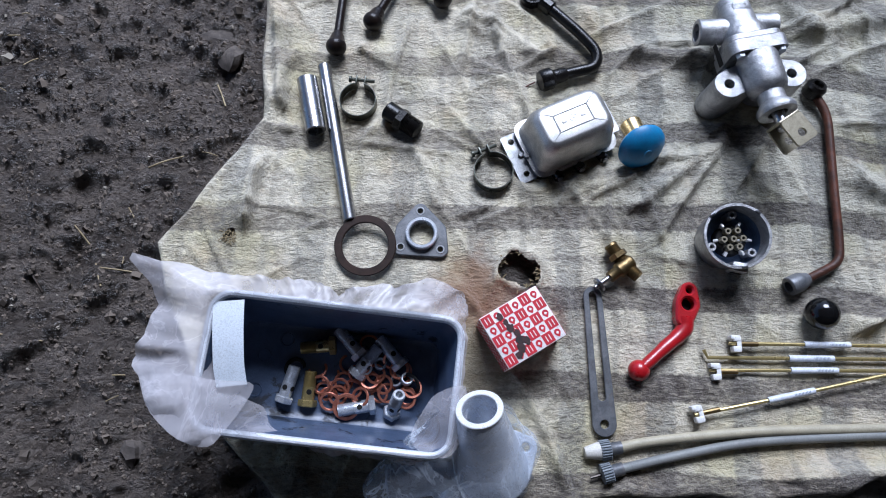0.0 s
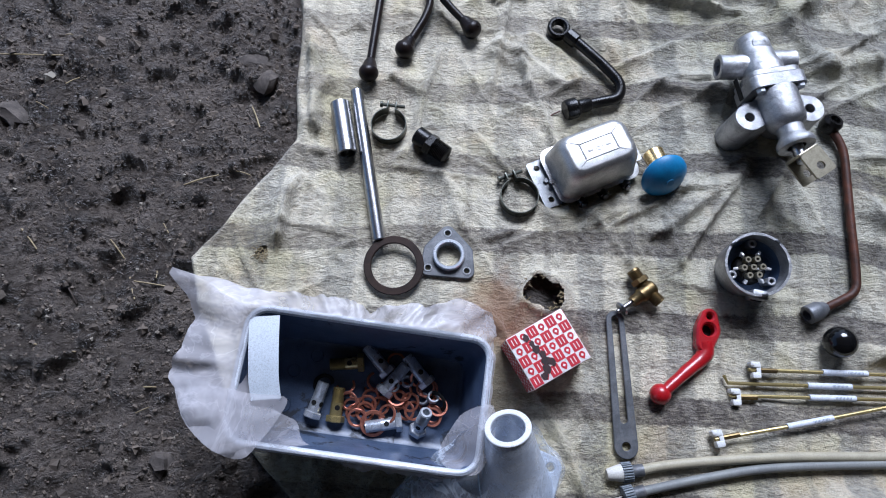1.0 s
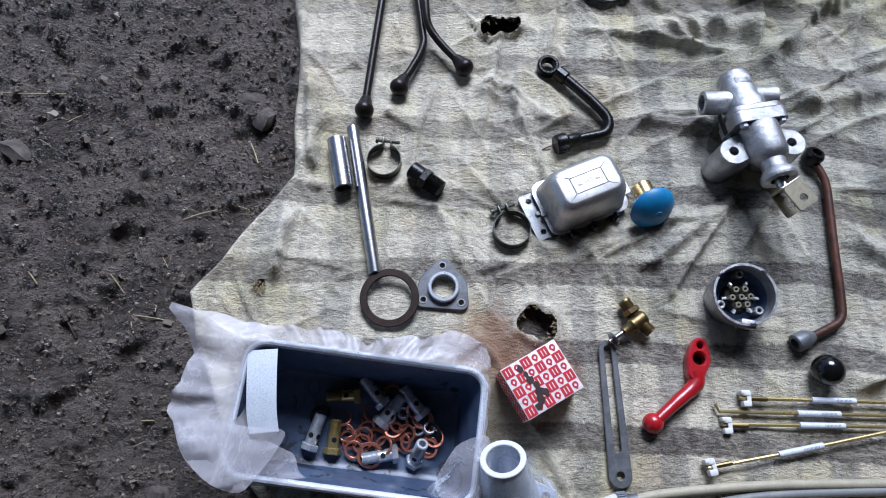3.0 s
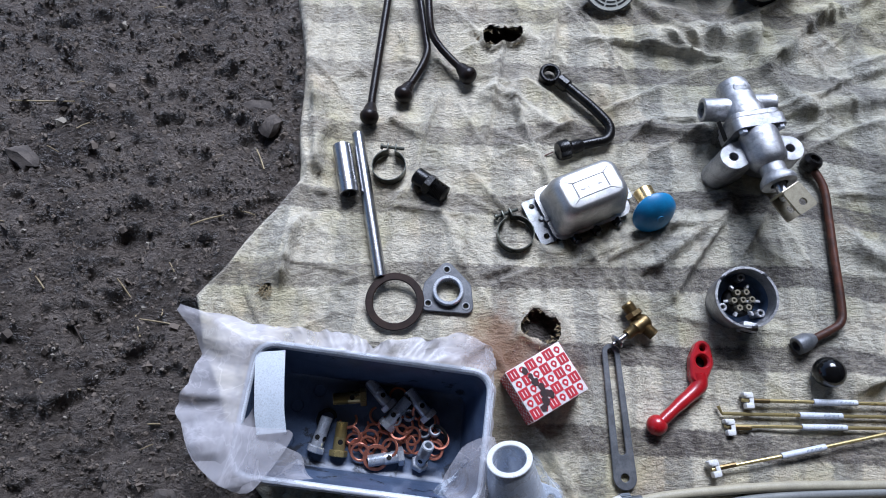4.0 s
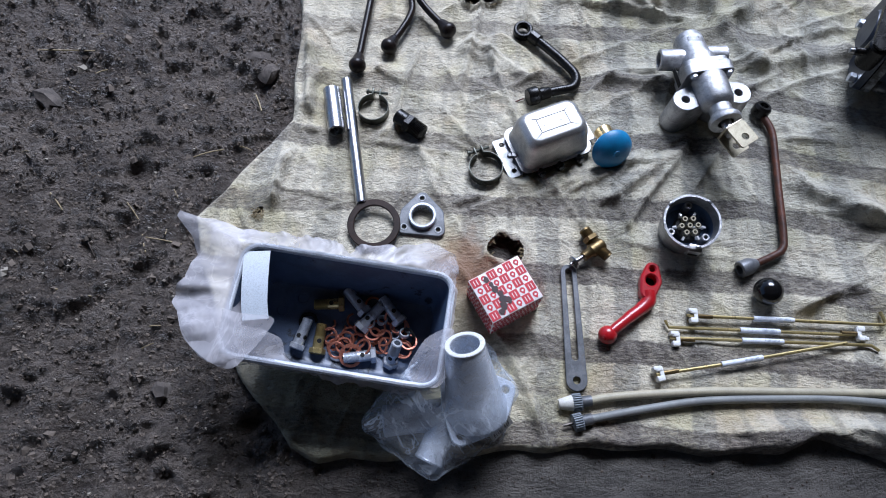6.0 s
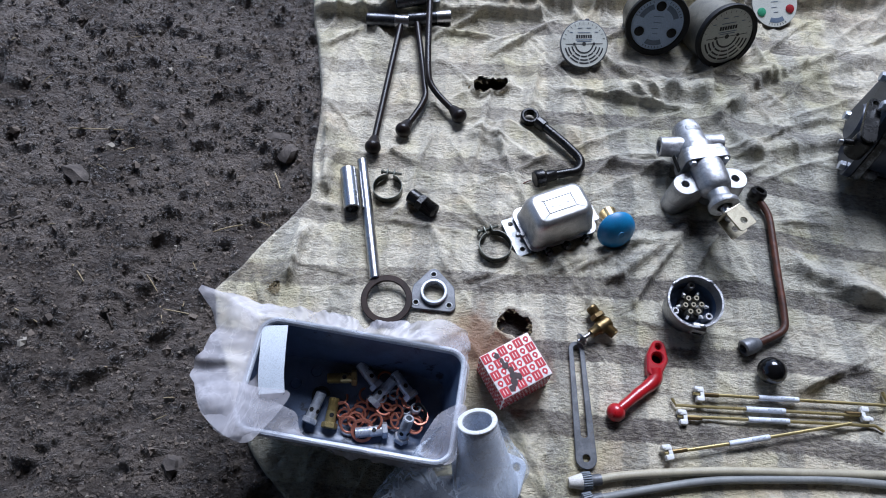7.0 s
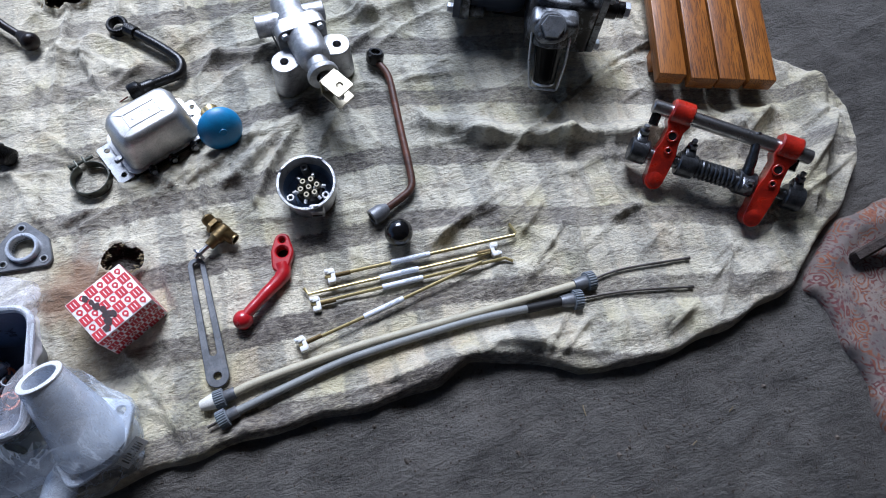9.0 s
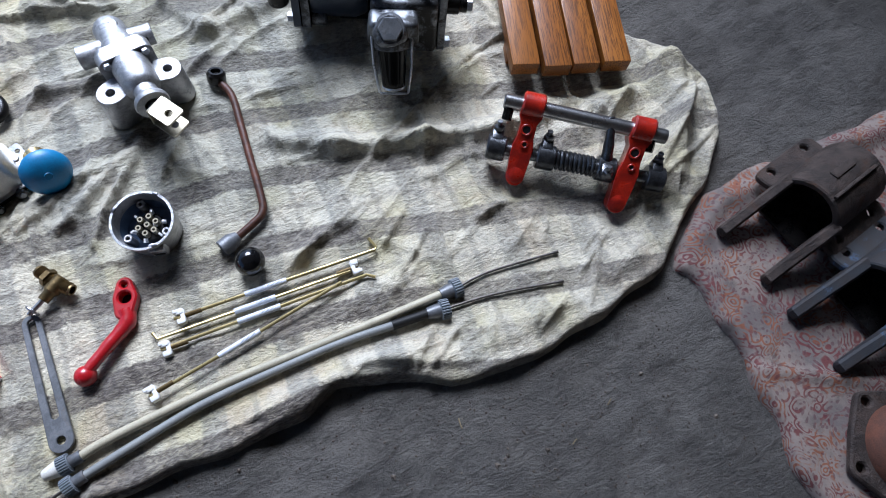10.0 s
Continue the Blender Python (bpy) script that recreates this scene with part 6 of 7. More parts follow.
def build_cables():
    specs = [([(0.172, -0.040), (0.208, -0.0335), (0.305, -0.0250), (0.402, -0.0225), (0.499, -0.0205), (0.563, -0.0185)], (0.140, -0.0445), [(0.590, -0.0175), (0.625, -0.0135), (0.712, -0.0205)], CABLE_A, True),
             ([(0.172, -0.0595), (0.238, -0.0455), (0.303, -0.0350), (0.402, -0.0295), (0.450, -0.0290), (0.500, -0.0315), (0.541, -0.0335)], (0.146, -0.0665), [(0.572, -0.0365), (0.620, -0.0400), (0.701, -0.0555)], CABLE_B, False)]
    for pts, end, core, mat, white in specs:
        o = Vector((*pts[0], 0.004))
        t = thing("drive_cable", pose(*o), "olive-grey rubber drive cable with a white end cap" if white else "grey rubber drive cable with a black wrapped end", "cable", "drive cables")
        P = [Vector((x, y, rest(x, y) + 0.0052)) - o for x, y in pts]
        part("sheath", tube(P, 0.0048 if white else 0.0045, 14, 6), mat, t)
        e = Vector((*end, P[0].z + o.z)) - o
        d = (e - P[0]).normalized()
        fer = part("ferrule", turned(lathe([(0, 0), (0.0062, 0), (0.0062, 0.010), (0.0054, 0.012), (0, 0.012)], 20), along(P[0] - d * 0.002, e)), GALV, t)
        part("union_nut", turned(ribbed(0.0100, 0.011), along(P[0] + d * 0.009, e)), CAP_GREY, t)
        if white:
            part("end_cap", turned(lathe([(0.0088, 0), (0.0082, 0.003), (0.0058, 0.014), (0.0050, 0.0155), (0, 0.0155)], 24), along(P[0] + d * 0.019, e)), CAP_WHITE, t, "white plastic end cap")
        else:
            part("core_tip", tube([P[0] + d * 0.018, P[0] + d * 0.031], 0.0016, 8), DARK_WIRE, t)
            part("tape", tube([P[-2] + (P[-1] - P[-2]) * 0.0, P[-1]], 0.0053, 14), BLACK_MATT, t, "black tape wrapping")
        f = P[-1]
        C = [Vector((x, y, rest(x, y, 0.008) + 0.0025)) - o for x, y in core]
        g = (C[0] - f).normalized()
        part("ferrule", turned(lathe([(0, 0), (0.0062, 0), (0.0082, 0.010), (0.0082, 0.016), (0, 0.016)], 20), along(f - g * 0.001, C[0])), GALV, t)
        part("union_nut", turned(ribbed(0.0118, 0.011), along(f + g * 0.014, C[0])), CAP_GREY, t)
        part("core_wire", tube([f + g * 0.02] + C[1:], 0.0015, 8, 6), DARK_WIRE, t)
        part("crimp", tube([C[-1] * 1.0 - (C[-1] - C[-2]).normalized() * 0.006, C[-1]], 0.0021, 8), DARK_WIRE, t)


build_tray()
build_tray_film()
build_paper()
build_hardware()
build_carton()
build_housing()
build_levers()
build_small_steel()
build_regulator()
build_cap()
build_brake_arm()
build_valve()
build_right_bits()
build_links()
build_cables()


# ---- slatted board, rocker shaft, injection pump ----
def build_board():
    a, ang = Vector((0.757, 0.213)), -17.2
    t = thing("slatted_board", pose(a.x, a.y, 0.0, 0, 0, ang), "slatted board of four varnished oak slats", "board")
    first = None
    for k, (x, dy, l) in enumerate(((0.0180, 0.001, 0.300), (0.0590, -0.003, 0.302), (0.0965, -0.001, 0.302), (0.1375, 0.001, 0.299))):
        bm = box(0.0355 if k != 2 else 0.0345, l, 0.021, 0.0018, 2)
        s = part("slat", shift(bm, 0, l / 2, 0), OAK, t)
        s.matrix_basis = pose(x, dy, 0.0235)
    for y in (0.045, 0.235):
        part("batten", shift(box(0.150, 0.026, 0.018, 0.0015), 0.077, y, 0.0055), OAK, t)


def build_rocker():
    A, B = Vector((0.714, 0.157, 0.067)), Vector((0.873, 0.045, 0.067))
    o = Vector((0.755, 0.055, 0.004))
    t = thing("rocker_shaft", pose(*o), "oily rocker shaft in two red painted stands", "engine part")
    s = (B - A).normalized()
    part("upper_shaft", turned(cyl(0.0088, (B - A).length, 28, 0.0012), along(A - o, B - o)), STEEL, t, "bright oily steel shaft")
    for k in (0.006, (B - A).length - 0.018):
        q = A + s * k - o
        bolt = part("clamp_bolt", turned(cyl(0.0058, 0.026, 6, 0.0006), along(q + Vector((0.004, 0.002, 0.002)), q + Vector((-0.35, -0.5, -0.35)) * 0.1)), BLACK_IRON, t)
    C, D = Vector((0.683, 0.126, 0.032)), Vector((0.864, 0.007, 0.032))
    u = (D - C).normalized()
    L = (D - C).length
    part("lower_shaft", turned(cyl(0.0078, L, 24, 0.001), along(C - o, D - o)), SHAFT, t)
    for top, foot in (((0.742, 0.137, 0.068), (0.702, 0.083, 0.015)), ((0.849, 0.063, 0.068), (0.800, 0.006, 0.015))):
        p, q = Vector(top) - o, Vector(foot) - o
        d = (q - p).normalized()
        up = s.cross(d).normalized()
        if up.z < 0:
            up = -up
        m = Matrix(((s.x, d.x, up.x, p.x), (s.y, d.y, up.y, p.y), (s.z, d.z, up.z, p.z), (0, 0, 0, 1)))
        if m.determinant() < 0:
            m = Matrix(((-s.x, d.x, up.x, p.x), (-s.y, d.y, up.y, p.y), (-s.z, d.z, up.z, p.z), (0, 0, 0, 1)))
        ln = (q - p).length
        out = [(-0.0125, -0.013), (0.0125, -0.013), (0.0135, 0.012), (0.0095, 0.020), (0.0098, ln * 0.42), (0.0125, ln * 0.55), (0.0120, ln * 0.75)] + circle(0, ln - 0.002, 0.0105, 10, 0, 180) + [(-0.0120, ln * 0.75), (-0.0125, ln * 0.55), (-0.0098, ln * 0.42), (-0.0095, 0.020), (-0.0135, 0.012)]
        st = part("stand", turned(shift(plate(out, 0.022, (), 0.003), 0, 0, -0.012), m), RED_ROUGH, t, "red painted cast stand")
        part("stand_foot", turned(shift(lathe([(0, -0.016), (0.0108, -0.014), (0.0118, 0.0), (0.0108, 0.0095), (0.006, 0.0115), (0, 0.0118)], 24), 0, ln - 0.004, 0), m), RED_ROUGH, st)
        part("stand_cap", turned(shift(turned(cyl(0.0150, 0.026, 28, 0.002), along((-0.013, 0, 0), (0.013, 0, 0))), 0, -0.001, 0.001), m), RED_ROUGH, st)
        bore = part("oil_bore", turned(shift(pipe(0.0068, 0.0046, 0.0030, 20, 0.0006), 0.001, 0.027, 0.0088), m), RED_ROUGH, st)
        part("bore_dark", turned(shift(cyl(0.0050, 0.0005, 18, 0.0001), 0.001, 0.027, 0.0104), m), BLACK_MATT, bore)
        b2 = part("oil_bore", turned(shift(pipe(0.0045, 0.0026, 0.0030, 16, 0.0005), -0.001, 0.044, 0.0088), m), RED_ROUGH, st)
        part("bore_dark", turned(shift(cyl(0.0029, 0.0005, 14, 0.0001), -0.001, 0.044, 0.0103), m), BLACK_MATT, b2)
    side = Vector((-u.y, u.x, 0))

    def rocker(k, arm, flip):
        c = C + u * k - o
        r = part("rocker_arm", turned(lathe([(0.0070, 0), (0.0140, 0.0), (0.0152, 0.0015), (0.0152, 0.0205), (0.0140, 0.022), (0.0070, 0.022)], 28), along(c, c + u)), OILY_STEEL, t, "black oily rocker arm")
        e = c + u * 0.010 + side * (0.016 * flip) + Vector((0, 0, 0.012))
        part("arm_pad", turned(box(0.014, 0.018, 0.014, 0.003), Matrix.Translation(c + u * 0.010 + side * (0.010 * flip) + Vector((0, 0, 0.002))) @ pose(0, 0, 0, 0, 0, -33)), OILY_STEEL, r)
        scr = part("adjusting_screw", turned(cyl(0.0034, 0.020, 14, 0.0006), along(e - Vector((0, 0, 0.006)), e + Vector((0.002, 0.004, 0.014)))), SHAFT, r)
        part("lock_nut", turned(cyl(0.0062, 0.005, 6, 0.0006), along(e + Vector((0, 0, 0.003)), e + Vector((0.002, 0.004, 0.014)))), SHAFT, r)
        if arm:
            part("valve_arm", tube([c + u * 0.010, c + u * 0.010 + Vector((0.006, 0.014, 0.020)), c + u * 0.008 + Vector((0.016, 0.032, 0.036)), c + u * 0.008 + Vector((0.018, 0.040, 0.038))], 0.0058, 12, 5, [0.008, 0.0065, 0.0055, 0.0050, 0.0068]), OILY_STEEL, r)
    rocker(0.000, False, 1)
    rocker(0.060, False, 1)
    rocker(0.133, True, -1)
    rocker(L - 0.024, False, 1)
    coil = []
    for i in range(9 * 14 + 1):
        a = 2 * math.pi * i / 14
        coil.append(C + u * (0.083 + 0.048 * i / (9 * 14)) + 0.0102 * (math.cos(a) * side + math.sin(a) * Vector((0, 0, 1))) - o)
    part("spring", tube(coil, 0.0025, 8), OILY_STEEL, t, "dark coil spring")


def build_pump():
    t = thing("injection_pump", pose(0.539, 0.370, 0.004, 0, 0, -21), "oily injection pump with dark drum housing and glass bowl", "pump")
    cy, cz = 0.058, 0.062
    X = lambda bm, x: turned(bm, pose(x, cy, cz, 90, 0, 90))
    part("drum", X(lathe([(0, 0.0), (0.056, 0.0), (0.0575, 0.003), (0.0570, 0.055), (0.053, 0.066), (0.049, 0.070), (0, 0.070)], 56), 0.010), DRUM, t, "dark blue-black painted drum housing")
    part("drum_boss", shift(box(0.044, 0.054, 0.070, 0.006, 3), 0.046, cy - 0.004, 0.052), DRUM, t)
    out = hull2([(0, 0, 0.058), (-0.053, -0.030, 0.012), (-0.020, 0.058, 0.012), (0.045, 0.045, 0.012), (0.050, -0.040, 0.012)], 32)
    fl = part("end_flange", X(plate(out, 0.010, (), 0.002), -0.001), PUMP_AL, t)
    part("end_plate", X(plate(out, 0.0095, (), 0.002), -0.012), DRUM, t)
    part("end_cover", X(lathe([(0, -0.012), (0.024, -0.012), (0.030, 0.0), (0, 0.0)], 40), -0.012), DRUM, t)
    for y, z in ((-0.053, -0.030), (-0.020, 0.058), (0.045, 0.045), (0.050, -0.040)):
        b = part("flange_bolt", turned(hexnut(0.0066, 0.008), along((-0.012, cy + y, cz + z), (-0.05, cy + y, cz + z))), ZINC, fl)
        part("bolt_boss", turned(cyl(0.0085, 0.020, 18, 0.002), along((0.009, cy + y, cz + z), (0.05, cy + y, cz + z))), PUMP_AL, fl)
    ring = part("round_badge", shift(pipe(0.0150, 0.0115, 0.002, 36), 0.050, 0.040, 0.1215), ZINC, t)
    part("badge_bolt", shift(hexnut(0.0062, 0.006), 0.050, 0.040, 0.1215), ZINC, ring)
    # control lever at the drum's end
    lv = part("control_lever", shift(plate(hull2([(0, 0, 0.0095), (0.002, 0.058, 0.0080)]), 0.007, [circle(0.002, 0.058, 0.0036, 14)], 0.001), -0.024, -0.010, 0.104), BLACK_IRON, t, "black iron control lever")
    part("lever_pivot", shift(cyl(0.0125, 0.034, 20, 0.002), -0.024, -0.010, 0.074), BLACK_IRON, lv)
    part("lever_screw", turned(cyl(0.0050, 0.020, 14, 0.0008), along((-0.046, -0.016, 0.094), (-0.022, -0.012, 0.096))), BLACK_IRON, lv)
    part("screw_tip", turned(cyl(0.0034, 0.006, 12, 0.0006), along((-0.0515, -0.017, 0.0935), (-0.044, -0.0155, 0.094))), STEEL, lv)
    # grey head
    hd = part("pump_head", shift(box(0.082, 0.090, 0.080, 0.006, 3, 0.96), 0.124, 0.004, 0.026), PUMP_AL, t)
    part("head_front", shift(box(0.062, 0.030, 0.034, 0.006, 3, 0.9), 0.111, -0.052, 0.068), PUMP_AL, t)
    part("rear_block", shift(box(0.100, 0.090, 0.075, 0.006, 3, 0.94), 0.115, 0.085, 0.004), PUMP_AL, t)
    # matt black puts the shade beneath the drum into this block's colour
    part("sump", shift(box(0.110, 0.080, 0.034, 0.006, 3), 0.095, 0.070, 0.000), BLACK_MATT, t)
    pl = part("filter_plug", turned(lathe([(0, 0), (0.0205, 0), (0.0210, 0.003), (0.0185, 0.008), (0.0160, 0.010), (0, 0.010)], 36), along((0.107, -0.064, 0.090), (0.107, -0.088, 0.135))), PUMP_AL, t)
    part("plug_hexagon", turned(cyl(0.0145, 0.007, 6, 0.001), along((0.107, -0.0685, 0.098), (0.107, -0.088, 0.135))), PUMP_AL, pl)
    # the glass bowl in its wire bail
    a, b = Vector((0.109, -0.064, 0.080)), Vector((0.112, -0.096, 0.028))
    l = (b - a).length
    bowl = part("sediment_bowl", turned(lathe([(0.0195, 0), (0.0190, 0.006), (0.0175, 0.012), (0.0145, l - 0.010), (0.0140, l - 0.004), (0.0110, l), (0, l)], 32), along(a, b)), GLASS, t, "black oily sediment glass")
    part("bowl_collar", turned(pipe(0.0212, 0.0180, 0.010, 32, 0.001), along(a, b)), PUMP_AL, bowl)
    part("bowl_foot", turned(lathe([(0, 0), (0.0142, 0), (0.0145, 0.002), (0.0125, 0.004), (0, 0.004)], 24), along(b - (b - a).normalized() * 0.004, b * 2 - a)), ZINC, bowl)
    e = b + (b - a).normalized() * 0.004
    part("wire_bail", tube([a + Vector((-0.0235, 0, 0.004)), a * 0.5 + b * 0.5 + Vector((-0.0225, -0.004, 0.002)), e + Vector((-0.0175, -0.002, 0)), e + Vector((-0.015, -0.003, -0.001)), e + Vector((0.015, -0.003, -0.001)), e + Vector((0.0175, -0.002, 0)), a * 0.5 + b * 0.5 + Vector((0.0225, -0.004, 0.002)), a + Vector((0.0235, 0, 0.004))], 0.0016, 8), ZINC, t, "plated wire bail")
    # unions on top
    for x, y, cap in ((0.090, -0.022, True), (0.146, -0.018, True)):
        un = part("union", turned(cyl(0.0110, 0.010, 6, 0.001), along((x, y, 0.103), (x, y + 0.004, 0.13))), ZINC, t)
        part("brass_neck", turned(cyl(0.0082, 0.014, 20, 0.001), along((x, y + 0.001, 0.112), (x, y + 0.004, 0.13))), BRASS, un)
        part("union_nut", turned(cyl(0.0108, 0.007, 6, 0.001), along((x, y + 0.003, 0.125), (x, y + 0.007, 0.15))), ZINC, un)
    part("delivery_pipe", tube([(0.118, -0.020, 0.104), (0.119, -0.004, 0.122), (0.122, 0.050, 0.136), (0.124, 0.095, 0.132)], 0.0085, 16, 5), ZINC, t, "plated delivery pipe")
    for x in (0.100, 0.128, 0.156):
        part("delivery_union", shift(cyl(0.0090, 0.022, 6, 0.001), x, 0.048, 0.100), ZINC, t)
    # drive end
    dp = part("drive_flange", turned(plate(hull2([(0, 0, 0.030), (-0.030, -0.034, 0.011), (0.034, -0.006, 0.011), (-0.020, 0.036, 0.011)]), 0.009, (), 0.0015), pose(0.166, 0.004, 0.066, 90, 0, 90)), PUMP_AL, t)
    for y, z in ((-0.028, 0.033), (0.038, 0.060), (-0.016, 0.102)):
        part("flange_nut", turned(hexnut(0.0072, 0.008, 0.003), along((0.174, y, z), (0.2, y, z))), ZINC, dp)
    part("drive_shaft", turned(lathe([(0, 0), (0.0125, 0), (0.0125, 0.016), (0.0100, 0.018), (0.0100, 0.026), (0, 0.026)], 24), along((0.174, -0.010, 0.080), (0.25, -0.012, 0.080))), BLACK_IRON, t)
    part("shaft_nut", turned(cyl(0.0100, 0.008, 6, 0.001), along((0.199, -0.0106, 0.080), (0.25, -0.012, 0.080))), ZINC, t)


# ---- gauges ----
def arc(r0, r1, a0, a1, n=20):
    return circle(0, 0, r1, n, a0, a1) + circle(0, 0, r0, n, a0, a1)[::-1]


def facing(x, y, z, az, el):
    """A pose whose z axis looks out at that turn from -y and height."""
    d = Vector((math.sin(radians(az)) * math.cos(radians(el)), -math.cos(radians(az)) * math.cos(radians(el)), math.sin(radians(el))))
    xx = Vector((0, 0, 1)).cross(d).normalized()
    yy = d.cross(xx)
    return Matrix(((xx.x, yy.x, d.x, x), (xx.y, yy.y, d.y, y), (xx.z, yy.z, d.z, z), (0, 0, 0, 1)))


def tacho_face(parent, r, z):
    """White dial: five broken arcs below a line with three dots, bars for its figures above."""
    dial = part("dial", shift(cyl(r, 0.0008, 48, 0.0002), 0, 0, z), DIAL, parent, "white dial with black scales")
    z += 0.0009
    k = r / 0.036
    for q in (0.0140, 0.0195, 0.0250, 0.0300):
        seg = bmesh.new()
        n = 1 if q < 0.015 else 5
        for i in range(n):
            a0 = 190 + 160 * i / n
            seg = join(seg, plate(arc((q - 0.0011) * k, (q + 0.0011) * k, a0 + (1 if n > 1 else 0), a0 + 160 / n - (3 if n > 1 else 0), 8), 0.0002, (), 0))
        part("scale_arc", shift(seg, 0, 0, z), PRINT, dial)
    marks = shift(box(0.058 * k, 0.0009 * k, 0.0002, 0, 1), 0, 0, z)
    for x, q in ((-0.0155, 0.0022), (0, 0.0030), (0.0155, 0.0022)):
        marks = join(marks, shift(plate(circle(x * k, 0, q * k, 14), 0.0003, (), 0), 0, 0, z))
    for i in range(13):
        a = 15 + 150 * i / 12
        marks = join(marks, turned(box(0.0030 * k if i % 3 else 0.0045 * k, 0.0005, 0.0002, 0, 1), pose(0.0325 * k * math.cos(radians(a)), 0.0325 * k * math.sin(radians(a)), z, 0, 0, a)))
    part("dial_marks", marks, PRINT, dial)
    bars = bmesh.new()
    for i in range(7):
        bars = join(bars, shift(box(0.0028 * k, 0.0050 * k, 0.0002, 0, 1), (-0.0108 + 0.0036 * i) * k, 0.0115 * k, z))
    part("figure_bars", bars, PRINT, dial)
    fine = bmesh.new()
    for x, y, w in ((0, 0.0175, 0.020), (0, 0.0065, 0.026), (0, 0.0040, 0.022), (-0.020, 0.0180, 0.005), (0.020, 0.0180, 0.005), (-0.006, 0.0245, 0.007), (0.008, 0.0245, 0.007)):
        fine = join(fine, shift(box(w * k, 0.0010 * k, 0.0002, 0, 1), x * k, y * k, z))
    part("print_bars", fine, PRINT_GREY, dial)


def triple_face(parent, r, z, base, lens):
    dial = part("dial", shift(cyl(r, 0.0008, 48, 0.0002), 0, 0, z), base, parent, "pale dial with three scales")
    z += 0.0009
    for a in (45, 135, 270):
        part("scale_arc", shift(plate(arc(r * 0.62, r * 0.82, a - 24, a + 24, 12), 0.0002, (), 0), 0, 0, z), PRINT_GREY, dial)
        ticks = bmesh.new()
        for i in range(7):
            q = a - 24 + 8 * i
            ticks = join(ticks, turned(box(r * 0.08, 0.0008, 0.0003, 0, 1), pose(r * 0.9 * math.cos(radians(q)), r * 0.9 * math.sin(radians(q)), z, 0, 0, q)))
        part("scale_ticks", ticks, PRINT, dial)
    for a, m in ((90, BLACK_MATT), (205, lens[0]), (335, lens[1])):
        part("warning_lens", shift(lathe([(r * 0.19, 0), (r * 0.18, 0.001), (r * 0.10, 0.0018), (0, 0.002)], 24), r * 0.70 * math.cos(radians(a)), r * 0.70 * math.sin(radians(a)), z), m, dial)
    bars = bmesh.new()
    for x, y, w in ((0, 0.012, 0.016), (0, 0.003, 0.012), (-0.002, -0.006, 0.010), (0, -0.014, 0.008)):
        bars = join(bars, shift(box(w, 0.0009, 0.0002, 0, 1), x, y, z))
    part("print_bars", bars, PRINT_GREY, dial)


def build_gauges():
    m = facing(0.187, 0.592, 0.0320, 4, 60)
    t = thing("tachometer", m, "small round white tachometer tilted back on the blanket", "gauge", "dashboard gauges")
    part("case", shift(lathe([(0, -0.020), (0.018, -0.020), (0.020, -0.008), (0.034, -0.006), (0.0368, -0.003), (0.0368, 0.0005), (0.0355, 0.0008), (0, 0.0)], 48), 0, 0, 0), GALV, t)
    tacho_face(t, 0.0352, 0.0006)
    part("case_lug", shift(box(0.006, 0.003, 0.004, 0.0006), 0.006, 0.0375, -0.004), GALV, t)
    m = facing(0.2975, 0.622, 0.0480, -2, 24)
    t = thing("combination_gauge", m, "round black-rimmed gauge with pale blue triple dial", "gauge", "dashboard gauges")
    part("case", lathe([(0, -0.062), (0.040, -0.062), (0.043, -0.058), (0.0435, -0.006), (0, -0.006)], 56), GAUGE_CASE, t, "olive-grey metal case")
    part("bezel", lathe([(0.0435, -0.008), (0.0475, -0.006), (0.0485, 0.000), (0.0475, 0.003), (0.0400, 0.0022), (0.0390, 0.0), (0.0390, -0.006)], 56), BLACK_MATT, t, "black bezel")
    triple_face(t, 0.0392, -0.0010, DIAL_BLUE, (BLACK_MATT, BLACK_MATT))
    m = facing(0.401, 0.603, 0.0475, 16, 24)
    t = thing("tachometer", m, "round tachometer in a deep olive-grey metal case", "gauge", "dashboard gauges")
    part("case", lathe([(0, -0.066), (0.042, -0.066), (0.0450, -0.062), (0.0455, -0.006), (0, -0.006)], 56), GAUGE_CASE, t)
    part("bezel", lathe([(0.0455, -0.008), (0.0480, -0.006), (0.0490, 0.0), (0.0480, 0.003), (0.0425, 0.0022), (0.0415, 0.0), (0.0415, -0.006)], 56), BLACK_MATT, t, "black bezel")
    tacho_face(t, 0.0418, -0.0010)
    m = facing(0.502, 0.702, 0.0270, 12, 62)
    t = thing("gauge_dial", m, "loose white gauge dial with green and red lenses", "gauge", "dashboard gauges")
    part("backing", lathe([(0, -0.014), (0.026, -0.014), (0.030, -0.002), (0.0385, -0.001), (0.0385, 0.0), (0, 0.0)], 48), GALV, t)
    triple_face(t, 0.0380, 0.0002, DIAL, (LENS_GREEN, LENS_RED))


# ---- the second cloth and what stands on it ----
CLOTH = [(0.922, -0.018), (0.862, -0.062), (0.838, -0.090), (0.855, -0.135), (0.858, -0.22), (0.847, -0.32), (0.842, -0.45), (0.85, -0.61), (1.58, -0.61), (1.58, 0.03), (1.30, 0.004), (1.15, -0.004), (1.06, -0.012), (0.99, -0.005)]


